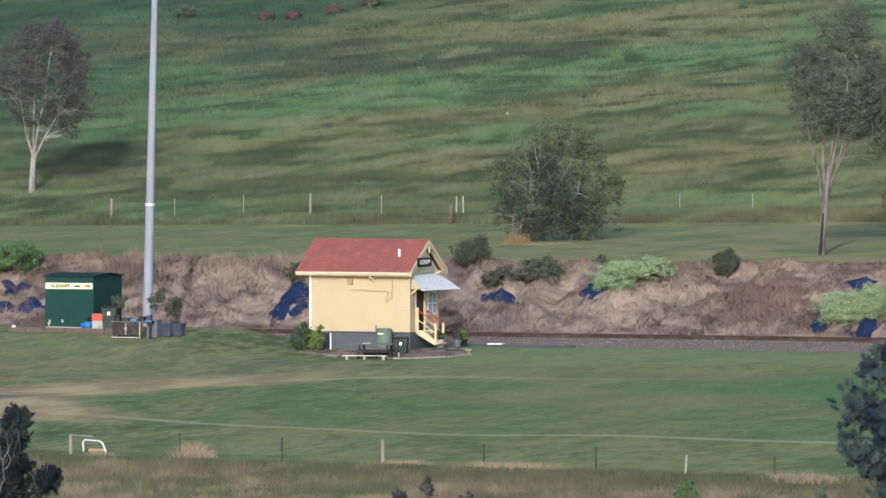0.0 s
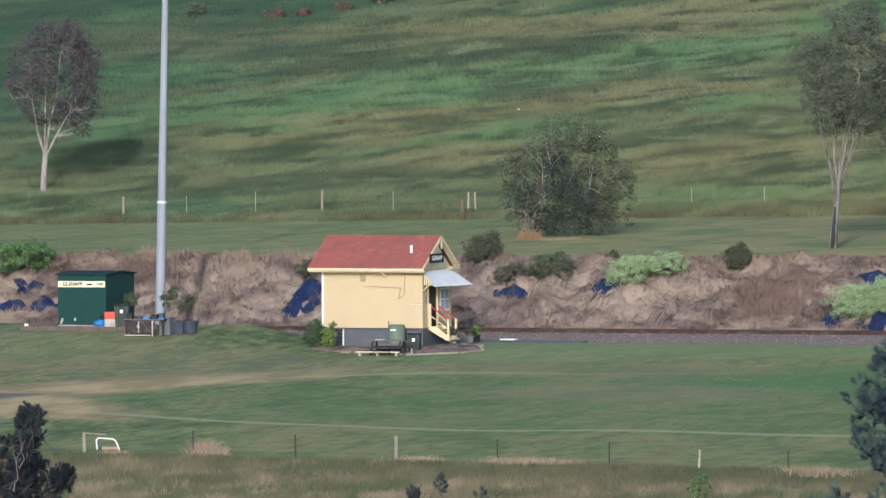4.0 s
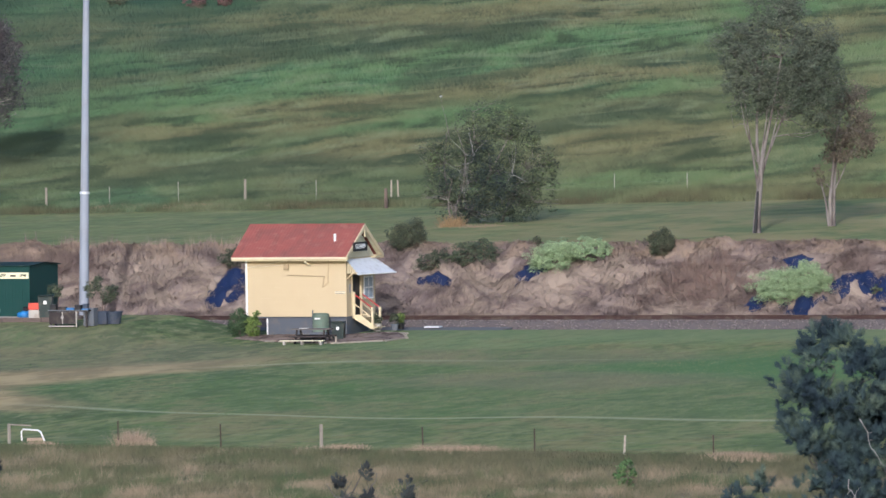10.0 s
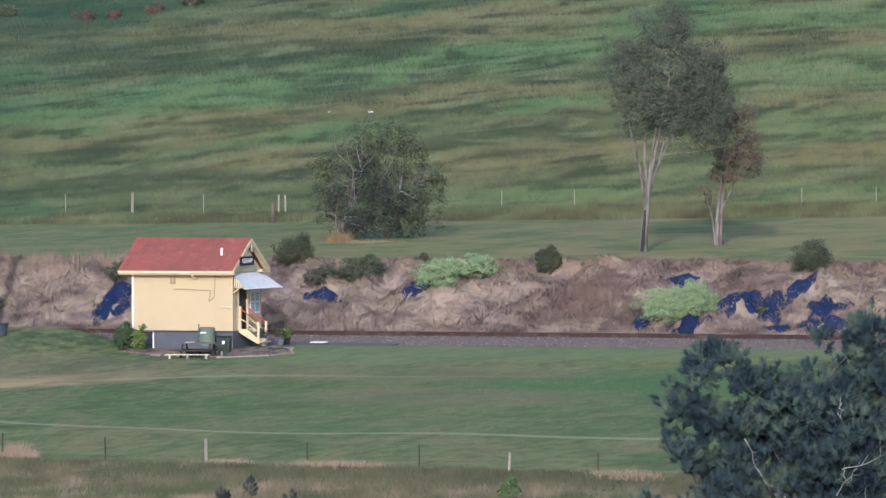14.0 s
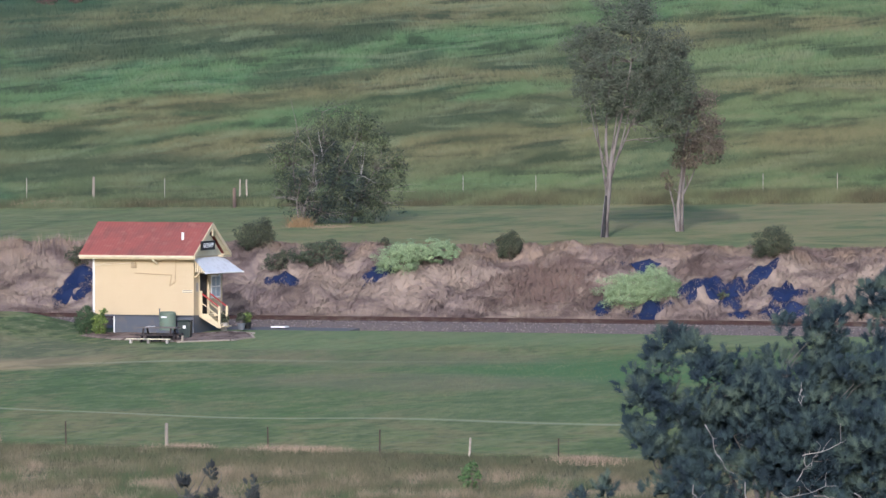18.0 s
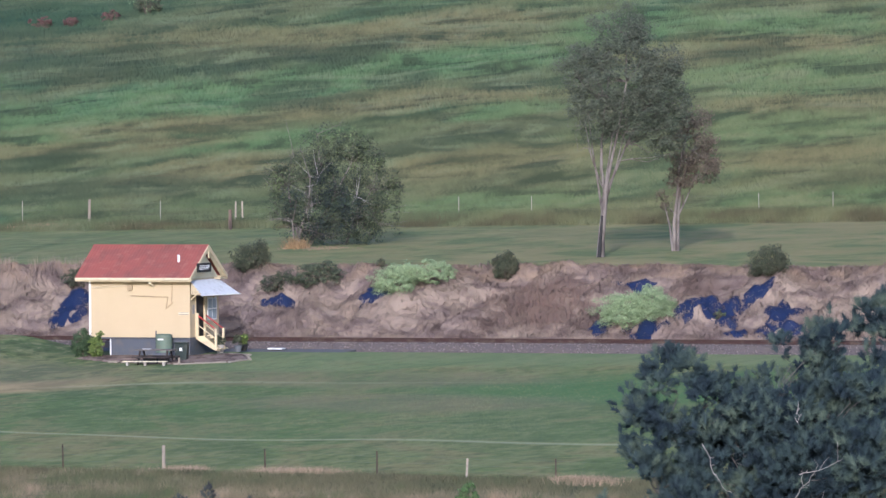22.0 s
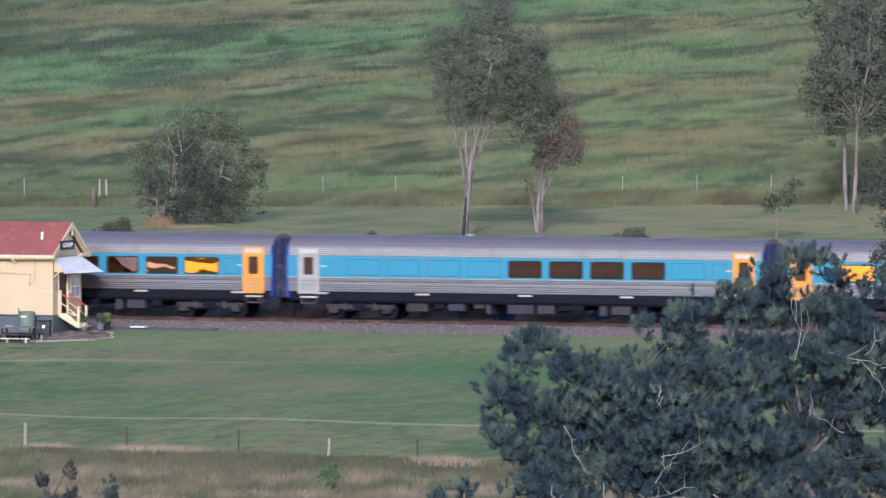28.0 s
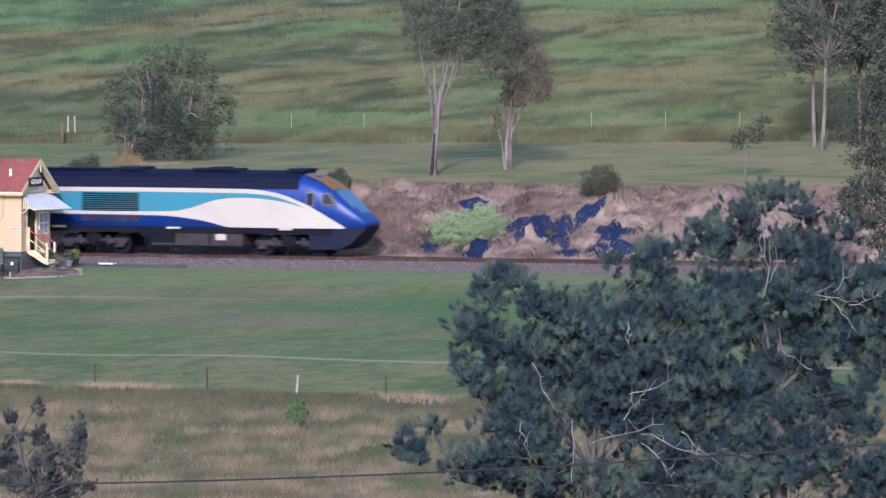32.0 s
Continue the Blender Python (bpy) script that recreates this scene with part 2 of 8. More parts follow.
def hill_colours(m):
    """Tall pasture: fresh green, blue-green, olive and rusty seed heads in drifts, with painted shade."""
    drift = m.noise(1.0, 3.0, 0.55, m.sheared(0.10, 0.085, 0.25), 0.6)
    tuft = m.noise(1.0, 4.0, 0.6, m.sheared(0.19, 0.29, 0.42), 0.9)
    fine = m.noise(1.0, 2.0, 0.6, m.scaled(1.6, 0.9, 0.0), 0.3)
    edge = m.maths("ADD", m.maths("MULTIPLY", m.maths("SUBTRACT", tuft, 0.5), 3.2), m.maths("MULTIPLY", m.maths("SUBTRACT", drift, 0.5), 1.4))
    c = m.mix(m.span(drift, 0.36, 0.62), (0.083, 0.125, 0.058), (0.133, 0.150, 0.076))
    c = m.mix(m.span(drift, 0.44, 0.32, 0.0, 0.6), c, (0.076, 0.147, 0.081))
    c = m.mix(m.maths("MULTIPLY", drifts(m, FRESH, edge), 0.74), c, (0.107, 0.200, 0.083))
    c = m.mix(m.maths("MULTIPLY", drifts(m, RUSTY, edge), 0.75), c, (0.187, 0.168, 0.083))
    c = m.mix(m.maths("MULTIPLY", drifts(m, DUSKY_AND_SHADED, edge), 0.72), c, (0.052, 0.075, 0.043))
    # single tussocks: shaded hollows and pale lit, laid tops, put into the colour
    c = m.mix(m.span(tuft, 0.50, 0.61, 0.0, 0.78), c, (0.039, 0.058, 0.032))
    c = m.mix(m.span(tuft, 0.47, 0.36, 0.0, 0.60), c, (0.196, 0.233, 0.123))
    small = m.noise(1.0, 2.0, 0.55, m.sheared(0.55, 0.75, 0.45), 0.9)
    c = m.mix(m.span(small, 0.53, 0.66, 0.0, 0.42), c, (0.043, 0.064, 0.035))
    # a darker, cooler green towards one end of the hill
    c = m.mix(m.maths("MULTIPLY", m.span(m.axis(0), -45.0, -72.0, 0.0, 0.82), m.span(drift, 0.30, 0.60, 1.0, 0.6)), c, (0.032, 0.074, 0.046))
    # a warmer, riper cast towards the other end
    c = m.mix(m.maths("MULTIPLY", m.span(m.axis(0), -30.0, 4.0, 0.0, 0.42), m.span(tuft, 0.60, 0.42, 0.25, 1.0)), c, (0.205, 0.192, 0.084))
    # drier growth along the foot of the paddock fence
    c = m.mix(m.maths("MULTIPLY", m.span(m.axis(1), 52.6, 51.0), m.span(tuft, 0.4, 0.6, 0.15, 0.65)), c, (0.125, 0.103, 0.055))
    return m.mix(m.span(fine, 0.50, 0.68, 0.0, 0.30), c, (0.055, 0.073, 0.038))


def lawn_colours(m):
    patch = m.noise(1.0, 4.0, 0.6, m.scaled(0.085, 0.045, 0.0), 0.6)
    blot = m.noise(1.0, 5.0, 0.62, m.scaled(0.24, 0.13, 0.0), 0.5)
    # kept shorter and more even away from the shed
    patchy = m.span(m.axis(0), -2.0, 14.0, 1.0, 0.5)
    fine = m.noise(1.0, 4.0, 0.65, m.scaled(0.55, 0.32, 0.0), 0.6)
    c = m.mix(m.span(patch, 0.40, 0.60), (0.143, 0.193, 0.068), (0.182, 0.210, 0.085))
    c = m.mix(m.span(patch, 0.42, 0.32), c, (0.096, 0.193, 0.052))
    c = m.mix(m.span(blot, 0.50, 0.60, 0.0, 0.70), c, (0.240, 0.214, 0.100))
    c = m.mix(m.maths("MULTIPLY", m.span(blot, 0.49, 0.41, 0.0, 0.80), patchy), c, (0.074, 0.112, 0.048))
    c = m.mix(m.span(fine, 0.52, 0.64, 0.0, 0.55), c, (0.230, 0.236, 0.107))
    c = m.mix(m.maths("MULTIPLY", m.span(fine, 0.48, 0.38, 0.0, 0.70), patchy), c, (0.070, 0.107, 0.044))
    grit = m.noise(1.0, 3.0, 0.6, m.scaled(1.7, 0.7, 0.0), 0.4)
    c = m.mix(m.maths("MULTIPLY", m.span(grit, 0.50, 0.64, 0.0, 0.62), patchy), c, (0.060, 0.080, 0.040))
    return m.mix(m.maths("MULTIPLY", m.span(grit, 0.46, 0.33, 0.0, 0.55), patchy), c, (0.300, 0.296, 0.155))


def strip_colours(m):
    """The mown strip behind the cutting: streaked, and drier towards its far end."""
    streak = m.noise(1.0, 4.0, 0.65, m.scaled(0.22, 0.16, 0.0), 0.6)
    dry = m.maths("MULTIPLY", m.span(m.axis(0), -30.0, 16.0, 0.15, 0.75), m.span(streak, 0.35, 0.65, 0.25, 1.0))
    c = m.mix(0.5, lawn_colours(m), (0.190, 0.237, 0.092))
    c = m.mix(dry, c, (0.329, 0.261, 0.127))
    c = m.mix(m.span(streak, 0.46, 0.36, 0.0, 0.55), c, (0.120, 0.162, 0.067))
    return m.mix(m.span(streak, 0.56, 0.68, 0.0, 0.5), c, (0.299, 0.294, 0.135))


def rough_colours(m):
    """Rank grass in front of the near fence: olive and green drifts, straw-coloured mats."""
    patch = m.noise(1.0, 4.0, 0.6, m.scaled(0.26, 0.12, 0.0), 0.7)
    mats = m.noise(1.0, 3.0, 0.6, m.scaled(0.48, 0.26, 0.0), 0.6)
    fine = m.noise(1.0, 3.0, 0.6, m.scaled(1.2, 0.8, 0.0))
    dry = m.maths("ADD", patch, m.span(m.axis(0), 5.0, 45.0, -0.05, 0.06))
    c = m.mix(m.span(dry, 0.42, 0.60), (0.111, 0.124, 0.060), (0.194, 0.159, 0.096))
    c = m.mix(m.span(patch, 0.46, 0.37, 0.0, 0.8), c, (0.070, 0.103, 0.043))
    c = m.mix(m.span(mats, 0.53, 0.62, 0.0, 0.9), c, (0.296, 0.229, 0.151))
    c = m.mix(m.span(mats, 0.47, 0.38, 0.0, 0.8), c, (0.083, 0.090, 0.046))
    bw = m.maths("ADD", m.axis(1), m.maths("MULTIPLY", m.maths("SUBTRACT", mats, 0.5), 9.0))
    c = m.mix(m.maths("MULTIPLY", m.span(bw, -73.0, -69.0, 0.0, 0.75), m.span(m.axis(0), 18.0, 32.0, 0.4, 1.0)), c, (0.087, 0.095, 0.049))
    return m.mix(m.span(fine, 0.48, 0.38, 0.0, 0.6), c, (0.068, 0.071, 0.041))


def bank_colours(m):
    """Dead, matted grass on the cutting: pinkish tan mats, brown hollows, a darker weedy stretch."""
    patch = m.noise(1.0, 4.0, 0.6, m.scaled(0.50, 0.60, 0.8), 0.8)
    fine = m.noise(1.0, 4.0, 0.6, m.scaled(1.6, 1.6, 2.2))
    c = m.mix(m.span(patch, 0.40, 0.60), (0.201, 0.155, 0.138), (0.335, 0.265, 0.209))
    c = m.mix(m.span(patch, 0.45, 0.35, 0.0, 0.8), c, (0.133, 0.099, 0.088))
    wob = m.maths("MULTIPLY", m.maths("SUBTRACT", patch, 0.5), 3.0)
    c = m.mix(m.maths("MULTIPLY", drifts(m, [(13.2, 5.9, 2.2, 2.0), (16.4, 4.4, 1.2, 1.0), (20.6, 7.4, 1.2, 0.6), (-20.5, 7.0, 3.0, 1.6)], wob), 0.65), c, (0.116, 0.083, 0.069))
    c = m.mix(m.maths("MULTIPLY", m.span(m.axis(1), 7.6, 8.8), m.span(patch, 0.42, 0.58, 0.1, 0.55)), c, (0.294, 0.208, 0.139))
    return m.mix(m.span(fine, 0.52, 0.72, 0.0, 0.45), c, (0.143, 0.106, 0.093))


def ground_material():
    m = Nodes("ground_cover", 0.95, 0.0, 0.1)
    b, a = m.axis(1), m.axis(0)
    wob = m.maths("MULTIPLY", m.maths("SUBTRACT", m.noise(0.35, 3.0), 0.5), 3.0)
    bw = m.maths("ADD", b, wob)
    c = m.mix(m.span(bw, -66.0, -64.5), rough_colours(m), lawn_colours(m))
    # the old turning loop: worn earth at its end, pale dry rims along its sides
    da = m.maths("MINIMUM", m.maths("SUBTRACT", a, 20.0), 0.0)
    u = m.maths("POWER", m.maths("MULTIPLY", da, 1 / 26.0), 2.0)
    db = m.maths("ADD", b, 34.6)
    v = m.maths("POWER", m.maths("MAXIMUM", m.maths("MULTIPLY", db, 1 / 15.5), m.maths("MULTIPLY", db, -1 / 12.9)), 2.0)
    loop = m.maths("SQRT", m.maths("ADD", u, v))
    near_end = m.span(a, 7.0, -1.0)
    inside = m.span(loop, 1.0, 0.9)
    c = m.mix(m.maths("MULTIPLY", inside, 0.30), c, (0.100, 0.165, 0.070))
    rim = m.maths("SUBTRACT", 1.0, m.maths("MINIMUM", 1.0, m.maths("MULTIPLY", m.maths("ABSOLUTE", m.maths("SUBTRACT", loop, 1.0)), 22.0)))
    low_side = m.maths("MAXIMUM", m.span(b, -36.0, -42.0, 0.0, 0.8), m.span(a, 26.0, 4.0, 0.15, 0.8))
    c = m.mix(m.maths("MULTIPLY", rim, low_side), c, (0.360, 0.375, 0.225))
    ragged = m.maths("ADD", m.maths("ABSOLUTE", m.maths("SUBTRACT", loop, 1.03)), m.maths("MULTIPLY", wob, 0.05))
    tracks = m.noise(1.0, 4.0, 0.6, m.scaled(0.35, 0.22, 0.0), 0.5)
    worn = m.mix(m.span(tracks, 0.42, 0.60), (0.300, 0.228, 0.118), (0.470, 0.355, 0.180))
    c = m.mix(m.maths("MULTIPLY", m.maths("MULTIPLY", m.span(ragged, 0.24, 0.10), near_end), 0.92), c, worn)
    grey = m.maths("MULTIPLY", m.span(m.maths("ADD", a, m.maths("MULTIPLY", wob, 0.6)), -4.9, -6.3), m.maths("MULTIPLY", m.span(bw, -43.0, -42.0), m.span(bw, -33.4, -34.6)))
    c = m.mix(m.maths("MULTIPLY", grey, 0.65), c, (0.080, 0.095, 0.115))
    wide = m.maths("MULTIPLY", wob, 0.5)
    c = m.mix(m.maths("MULTIPLY", drifts(m, [(28, -22, 8, 7), (36, -17, 7, 6)], wide), 0.75), c, (0.082, 0.178, 0.062))
    c = m.mix(m.maths("MULTIPLY", drifts(m, [(14, -6, 14, 5), (32, -6, 12, 4), (7, -12, 6, 3)], wide), 0.55), c, (0.200, 0.260, 0.120))
    c = m.mix(m.maths("MULTIPLY", drifts(m, [(-6, -18, 8, 7), (-16, -14, 9, 6), (14, -18, 8, 4), (20, -30, 7, 4)], wide), 0.50), c, (0.215, 0.195, 0.115))
    c = m.mix(m.span(bw, 2.5, 3.2), c, bank_colours(m))
    c = m.mix(m.span(m.maths("ADD", b, m.maths("MULTIPLY", wob, 0.5)), 9.3, 10.2), c, strip_colours(m))
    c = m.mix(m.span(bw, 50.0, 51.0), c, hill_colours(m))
    m.bump(m.noise(4.0, 4.0), 0.5, 0.08)
    return m.done(c)


def blades(name, colours, tint=0.22, dark=(0.02, 0.03, 0.015)):
    m = Nodes(name, 0.75, 0.0, 0.2)
    c = m.mix(m.maths("MULTIPLY", m.island(), tint), colours(m), dark)
    return m.done(c)


def foliage(name, light, dark, olive, specular=0.25, rough=0.6):
    """Leaves: three greens, leaf by leaf and clump by clump."""
    m = Nodes(name, rough, 0.0, specular)
    c = m.mix(m.island(), dark, light)
    c = m.mix(m.span(m.noise(0.7, 2.0), 0.45, 0.7, 0.0, 0.8), c, olive)
    c = m.mix(m.span(m.island(), 0.86, 1.0, 0.0, 0.7), c, tuple(1.6 * x for x in light))
    m.bsdf.inputs["Subsurface Weight"].default_value = 0.0
    return m.done(c)


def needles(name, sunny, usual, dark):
    """Needle foliage: whole boughs painted from sunlit to shaded; single needles differ a little."""
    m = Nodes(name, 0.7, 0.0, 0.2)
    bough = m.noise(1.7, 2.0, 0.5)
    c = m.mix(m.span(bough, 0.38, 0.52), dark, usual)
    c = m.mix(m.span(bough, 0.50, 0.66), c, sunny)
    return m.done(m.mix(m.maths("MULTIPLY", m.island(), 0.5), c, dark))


def bark(name, colour, dark):
    m = Nodes(name, 0.9)
    streak = m.noise(1.0, 4.0, 0.6, m.scaled(5.0, 5.0, 0.9))
    m.bump(streak, 0.6, 0.03)
    return m.done(m.mix(m.span(streak, 0.4, 0.65), colour, dark))


def roof_material():
    m = Nodes("red_roof_iron", 0.7, 0.0, 0.3)
    rust = m.noise(1.1, 4.0)
    c = m.mix(m.span(rust, 0.35, 0.7), (0.305, 0.092, 0.072), (0.240, 0.086, 0.070))
    c = m.mix(m.span(m.noise(2.6, 5.0), 0.50, 0.72, 0.0, 0.5), c, (0.360, 0.160, 0.125))
    c = m.mix(m.span(m.noise(1.0, 4.0, 0.6, m.scaled(1.6, 0.5, 0.5), 0.6), 0.55, 0.70, 0.0, 0.45), c, (0.160, 0.070, 0.055))
    m.bump(m.wave(2.1, "X"), 0.35, 0.02)
    return m.done(c)


def wall_material():
    m = Nodes("cream_weatherboard", 0.6, 0.0, 0.3)
    stain = m.span(m.noise(0.9, 4.0), 0.45, 0.75, 0.0, 0.25)
    c = m.mix(stain, (0.520, 0.420, 0.262), (0.450, 0.355, 0.220))
    m.bump(m.wave(1.05, "Z"), 0.15, 0.02)
    return m.done(c)


def soil_material():
    m = Nodes("bare_garden_soil", 0.95, 0.0, 0.1)
    clod = m.noise(1.0, 5.0, 0.65, m.scaled(1.3, 0.9, 1.0), 0.6)
    c = m.mix(m.span(clod, 0.38, 0.60), (0.092, 0.066, 0.054), (0.235, 0.178, 0.145))
    c = m.mix(m.span(m.noise(5.0, 3.0), 0.55, 0.70, 0.0, 0.6), c, (0.330, 0.270, 0.225))
    m.bump(clod, 0.8, 0.08)
    return m.done(c)


def steel_flutes():
    m = Nodes("fluted_stainless_steel", 0.38, 0.85, 0.5)
    m.bump(m.wave(3.2, "Z"), 0.5, 0.02)
    grime = m.span(m.noise(1.5, 4.0, 0.6, m.scaled(0.4, 1.0, 3.0)), 0.45, 0.7, 0.0, 0.5)
    return m.done(m.mix(grime, (0.235, 0.235, 0.240), (0.145, 0.136, 0.130)))


def pane_material(name, film, wob=0.35):
    """Window glass with a reflective solar film, slightly wavy."""
    m = Nodes(name, 0.03, 1.0, 0.5)
    m.bump(m.noise(1.0, 1.0, 0.4, m.scaled(0.75, 0.75, 1.5)), wob, 0.06)
    return m.done(m.mix(m.noise(2.0), film, tuple(x * 0.85 for x in film)))


M = {}
M["ground"] = ground_material()
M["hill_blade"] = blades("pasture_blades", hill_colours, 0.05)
M["rough_blade"] = blades("dry_blades", rough_colours, 0.15)
M["bank_blade"] = blades("dead_grass_blades", bank_colours, 0.12, (0.08, 0.04, 0.03))
M["strip_blade"] = blades("strip_blades", strip_colours, 0.2)
M["lawn_blade"] = blades("lawn_blades", lawn_colours, 0.15)
M["dry_fringe"] = plain("dry_grass_fringe", (0.270, 0.200, 0.125), 0.9, 0, 0.3)
M["dark_sleeper"] = plain("dark_old_timber", (0.120, 0.090, 0.078), 0.95, 0, 0.3)
M["weed_brown"] = plain("reddish_dead_weeds", (0.165, 0.110, 0.088), 0.9, 0, 0.3)
M["rusty_straw"] = plain("orange_brown_straw", (0.270, 0.180, 0.085), 0.85)
M["straw"] = plain("pale_straw", (0.36, 0.265, 0.180), 0.85)
M["ballast"] = plain("ballast_stone", (0.125, 0.105, 0.100), 0.95, 0, 0.3, 2.0)
M["rail"] = plain("rusty_rail", (0.060, 0.034, 0.030), 0.75, 0.3, 0.3, 2.0)
M["sleeper"] = plain("weathered_timber", (0.120, 0.095, 0.080), 0.95, 0, 0.3)
M["matting"] = plain("dark_blue_weed_sheet", (0.008, 0.018, 0.062), 0.6, 0, 0.1, 2.0, 0.4, (0.02, 0.02, 0.04))
M["wall"] = wall_material()
M["trim"] = plain("cream_trim", (0.62, 0.52, 0.33), 0.5)
M["conduit"] = plain("tan_conduit", (0.400, 0.310, 0.185), 0.6)
M["gable_white"] = plain("pale_gable_boards", (0.70, 0.64, 0.46), 0.6)
M["roof"] = roof_material()
M["white"] = plain("white_paint", (0.78, 0.78, 0.76), 0.5, 0, 0.08)
M["base_grey"] = plain("slate_grey_boards", (0.085, 0.095, 0.115), 0.7, 0, 0.2)
M["red"] = plain("red_rail_paint", (0.36, 0.035, 0.030), 0.5)
M["iron_white"] = plain("pale_galvanised_awning", (0.62, 0.64, 0.66), 0.5, 0.2, 0.15)
M["steel"] = plain("galvanised_steel", (0.275, 0.300, 0.350), 0.6, 0.0, 0.2, 0.6)
M["shed"] = plain("dark_green_steel", (0.005, 0.042, 0.036), 0.5, 0, 0.08, 1.2, 0.3, (0.03, 0.06, 0.055))
M["shed_roof"] = plain("dark_green_roof", (0.008, 0.028, 0.026), 0.75, 0, 0.1, 3.0, 0.12)
M["sign_cream"] = plain("cream_sign", (0.80, 0.74, 0.50), 0.5, 0, 0.05)
M["black"] = plain("black_paint", (0.012, 0.012, 0.014), 0.5, 0, 0.1)
M["bin"] = plain("dark_green_plastic", (0.008, 0.020, 0.018), 0.45)
M["tank"] = plain("pale_green_tank", (0.130, 0.180, 0.135), 0.6, 0, 0.2)
# table top: the sky's grey sheen on dark timber, put into the colour
M["sky_sheen_top"] = plain("timber_with_sky_sheen", (0.120, 0.108, 0.104), 0.8, 0, 0.4, 4.0)
M["table"] = plain("brown_stained_timber", (0.034, 0.027, 0.027), 0.8, 0, 0.2)
M["concrete"] = plain("pale_concrete", (0.40, 0.37, 0.33), 0.9, 0, 0.3)
M["soil"] = soil_material()
M["platform"] = plain("grey_gravel_platform", (0.130, 0.130, 0.135), 0.95, 0, 0.3, 1.0)
M["dark_glass"] = plain("dark_glass", (0.020, 0.024, 0.028), 0.1, 0, 0.02, specular=0.6)
M["window_grey"] = plain("pale_window", (0.36, 0.42, 0.46), 0.15, 0, 0.05, specular=0.6)
M["blue_plastic"] = plain("blue_plastic", (0.030, 0.190, 0.480), 0.45)
M["red_plastic"] = plain("red_plastic", (0.560, 0.080, 0.050), 0.45)
M["tub_grey"] = plain("grey_plastic", (0.120, 0.132, 0.150), 0.6)
M["blue_tub"] = plain("blue_grey_tub", (0.042, 0.054, 0.080), 0.5)
M["post"] = plain("grey_split_post", (0.270, 0.235, 0.190), 0.95, 0, 0.3)
M["pale_post"] = plain("bleached_post", (0.400, 0.350, 0.285), 0.95, 0, 0.5, 6.0)
M["picket"] = plain("rusty_steel_picket", (0.060, 0.045, 0.035), 0.8)
M["wire"] = plain("dull_wire", (0.10, 0.10, 0.10), 0.6, 0.5)
M["gum_leaf"] = foliage("gum_leaves", (0.110, 0.130, 0.087), (0.051, 0.065, 0.048), (0.096, 0.102, 0.073))
M["dusk_leaf"] = foliage("dark_gum_leaves", (0.075, 0.092, 0.066), (0.020, 0.026, 0.023), (0.048, 0.055, 0.043))
M["brown_leaf"] = foliage("brownish_gum_leaves", (0.158, 0.130, 0.094), (0.084, 0.070, 0.054), (0.146, 0.108, 0.082))
M["bare_leaf"] = foliage("grey_gum_leaves", (0.092, 0.085, 0.086), (0.046, 0.045, 0.050), (0.086, 0.070, 0.072))
M["bush_leaf"] = foliage("dense_bush_leaves", (0.112, 0.136, 0.070), (0.024, 0.033, 0.029), (0.056, 0.070, 0.046))
M["olive_leaf"] = foliage("olive_bush_leaves", (0.150, 0.190, 0.082), (0.050, 0.068, 0.036), (0.110, 0.128, 0.062))
M["dark_leaf"] = foliage("painted_shade_leaves", (0.042, 0.058, 0.050), (0.014, 0.022, 0.024), (0.026, 0.038, 0.038))
M["green_leaf"] = foliage("fresh_bush_leaves", (0.120, 0.215, 0.070), (0.030, 0.065, 0.026), (0.075, 0.130, 0.045))
M["shrub_leaf"] = foliage("clipped_shrub_leaves", (0.095, 0.110, 0.060), (0.022, 0.030, 0.022), (0.080, 0.074, 0.046))
M["red_leaf"] = foliage("dark_red_weed_leaves", (0.150, 0.080, 0.072), (0.065, 0.040, 0.040), (0.115, 0.080, 0.066))
M["vine_leaf"] = foliage("pale_vine_leaves", (0.330, 0.430, 0.225), (0.170, 0.240, 0.120), (0.250, 0.335, 0.175))
M["dark_hedge_leaf"] = foliage("dark_hedge_leaves", (0.075, 0.125, 0.052), (0.022, 0.040, 0.020), (0.045, 0.078, 0.034))
M["hedge_leaf"] = foliage("bright_hedge_leaves", (0.200, 0.270, 0.060), (0.030, 0.055, 0.018), (0.100, 0.160, 0.035))
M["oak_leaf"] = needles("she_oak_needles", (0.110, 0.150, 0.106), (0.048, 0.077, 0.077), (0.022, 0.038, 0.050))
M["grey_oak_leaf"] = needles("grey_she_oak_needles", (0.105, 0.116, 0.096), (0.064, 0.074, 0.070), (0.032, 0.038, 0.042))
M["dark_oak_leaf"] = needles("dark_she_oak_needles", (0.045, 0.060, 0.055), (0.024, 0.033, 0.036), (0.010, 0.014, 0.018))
M["gum_bark"] = bark("pale_gum_bark", (0.210, 0.186, 0.170), (0.090, 0.074, 0.066))
M["pale_bark"] = bark("pale_grey_bark", (0.330, 0.300, 0.280), (0.190, 0.165, 0.150))
M["dead_wood"] = bark("weathered_dead_wood", (0.300, 0.290, 0.280), (0.160, 0.150, 0.145))
M["dark_bark"] = bark("dark_stringy_bark", (0.170, 0.125, 0.100), (0.075, 0.055, 0.048))
M["oak_bark"] = bark("grey_she_oak_bark", (0.130, 0.120, 0.112), (0.055, 0.050, 0.048))
M["car_blue"] = plain("royal_blue_paint", (0.008, 0.042, 0.235), 0.42, 0, 0.08, 1.0, 0.5)
M["car_navy"] = plain("dark_navy_roof", (0.006, 0.009, 0.028), 0.65, 0, 0.12, 1.0, 0.12, (0.018, 0.020, 0.034))
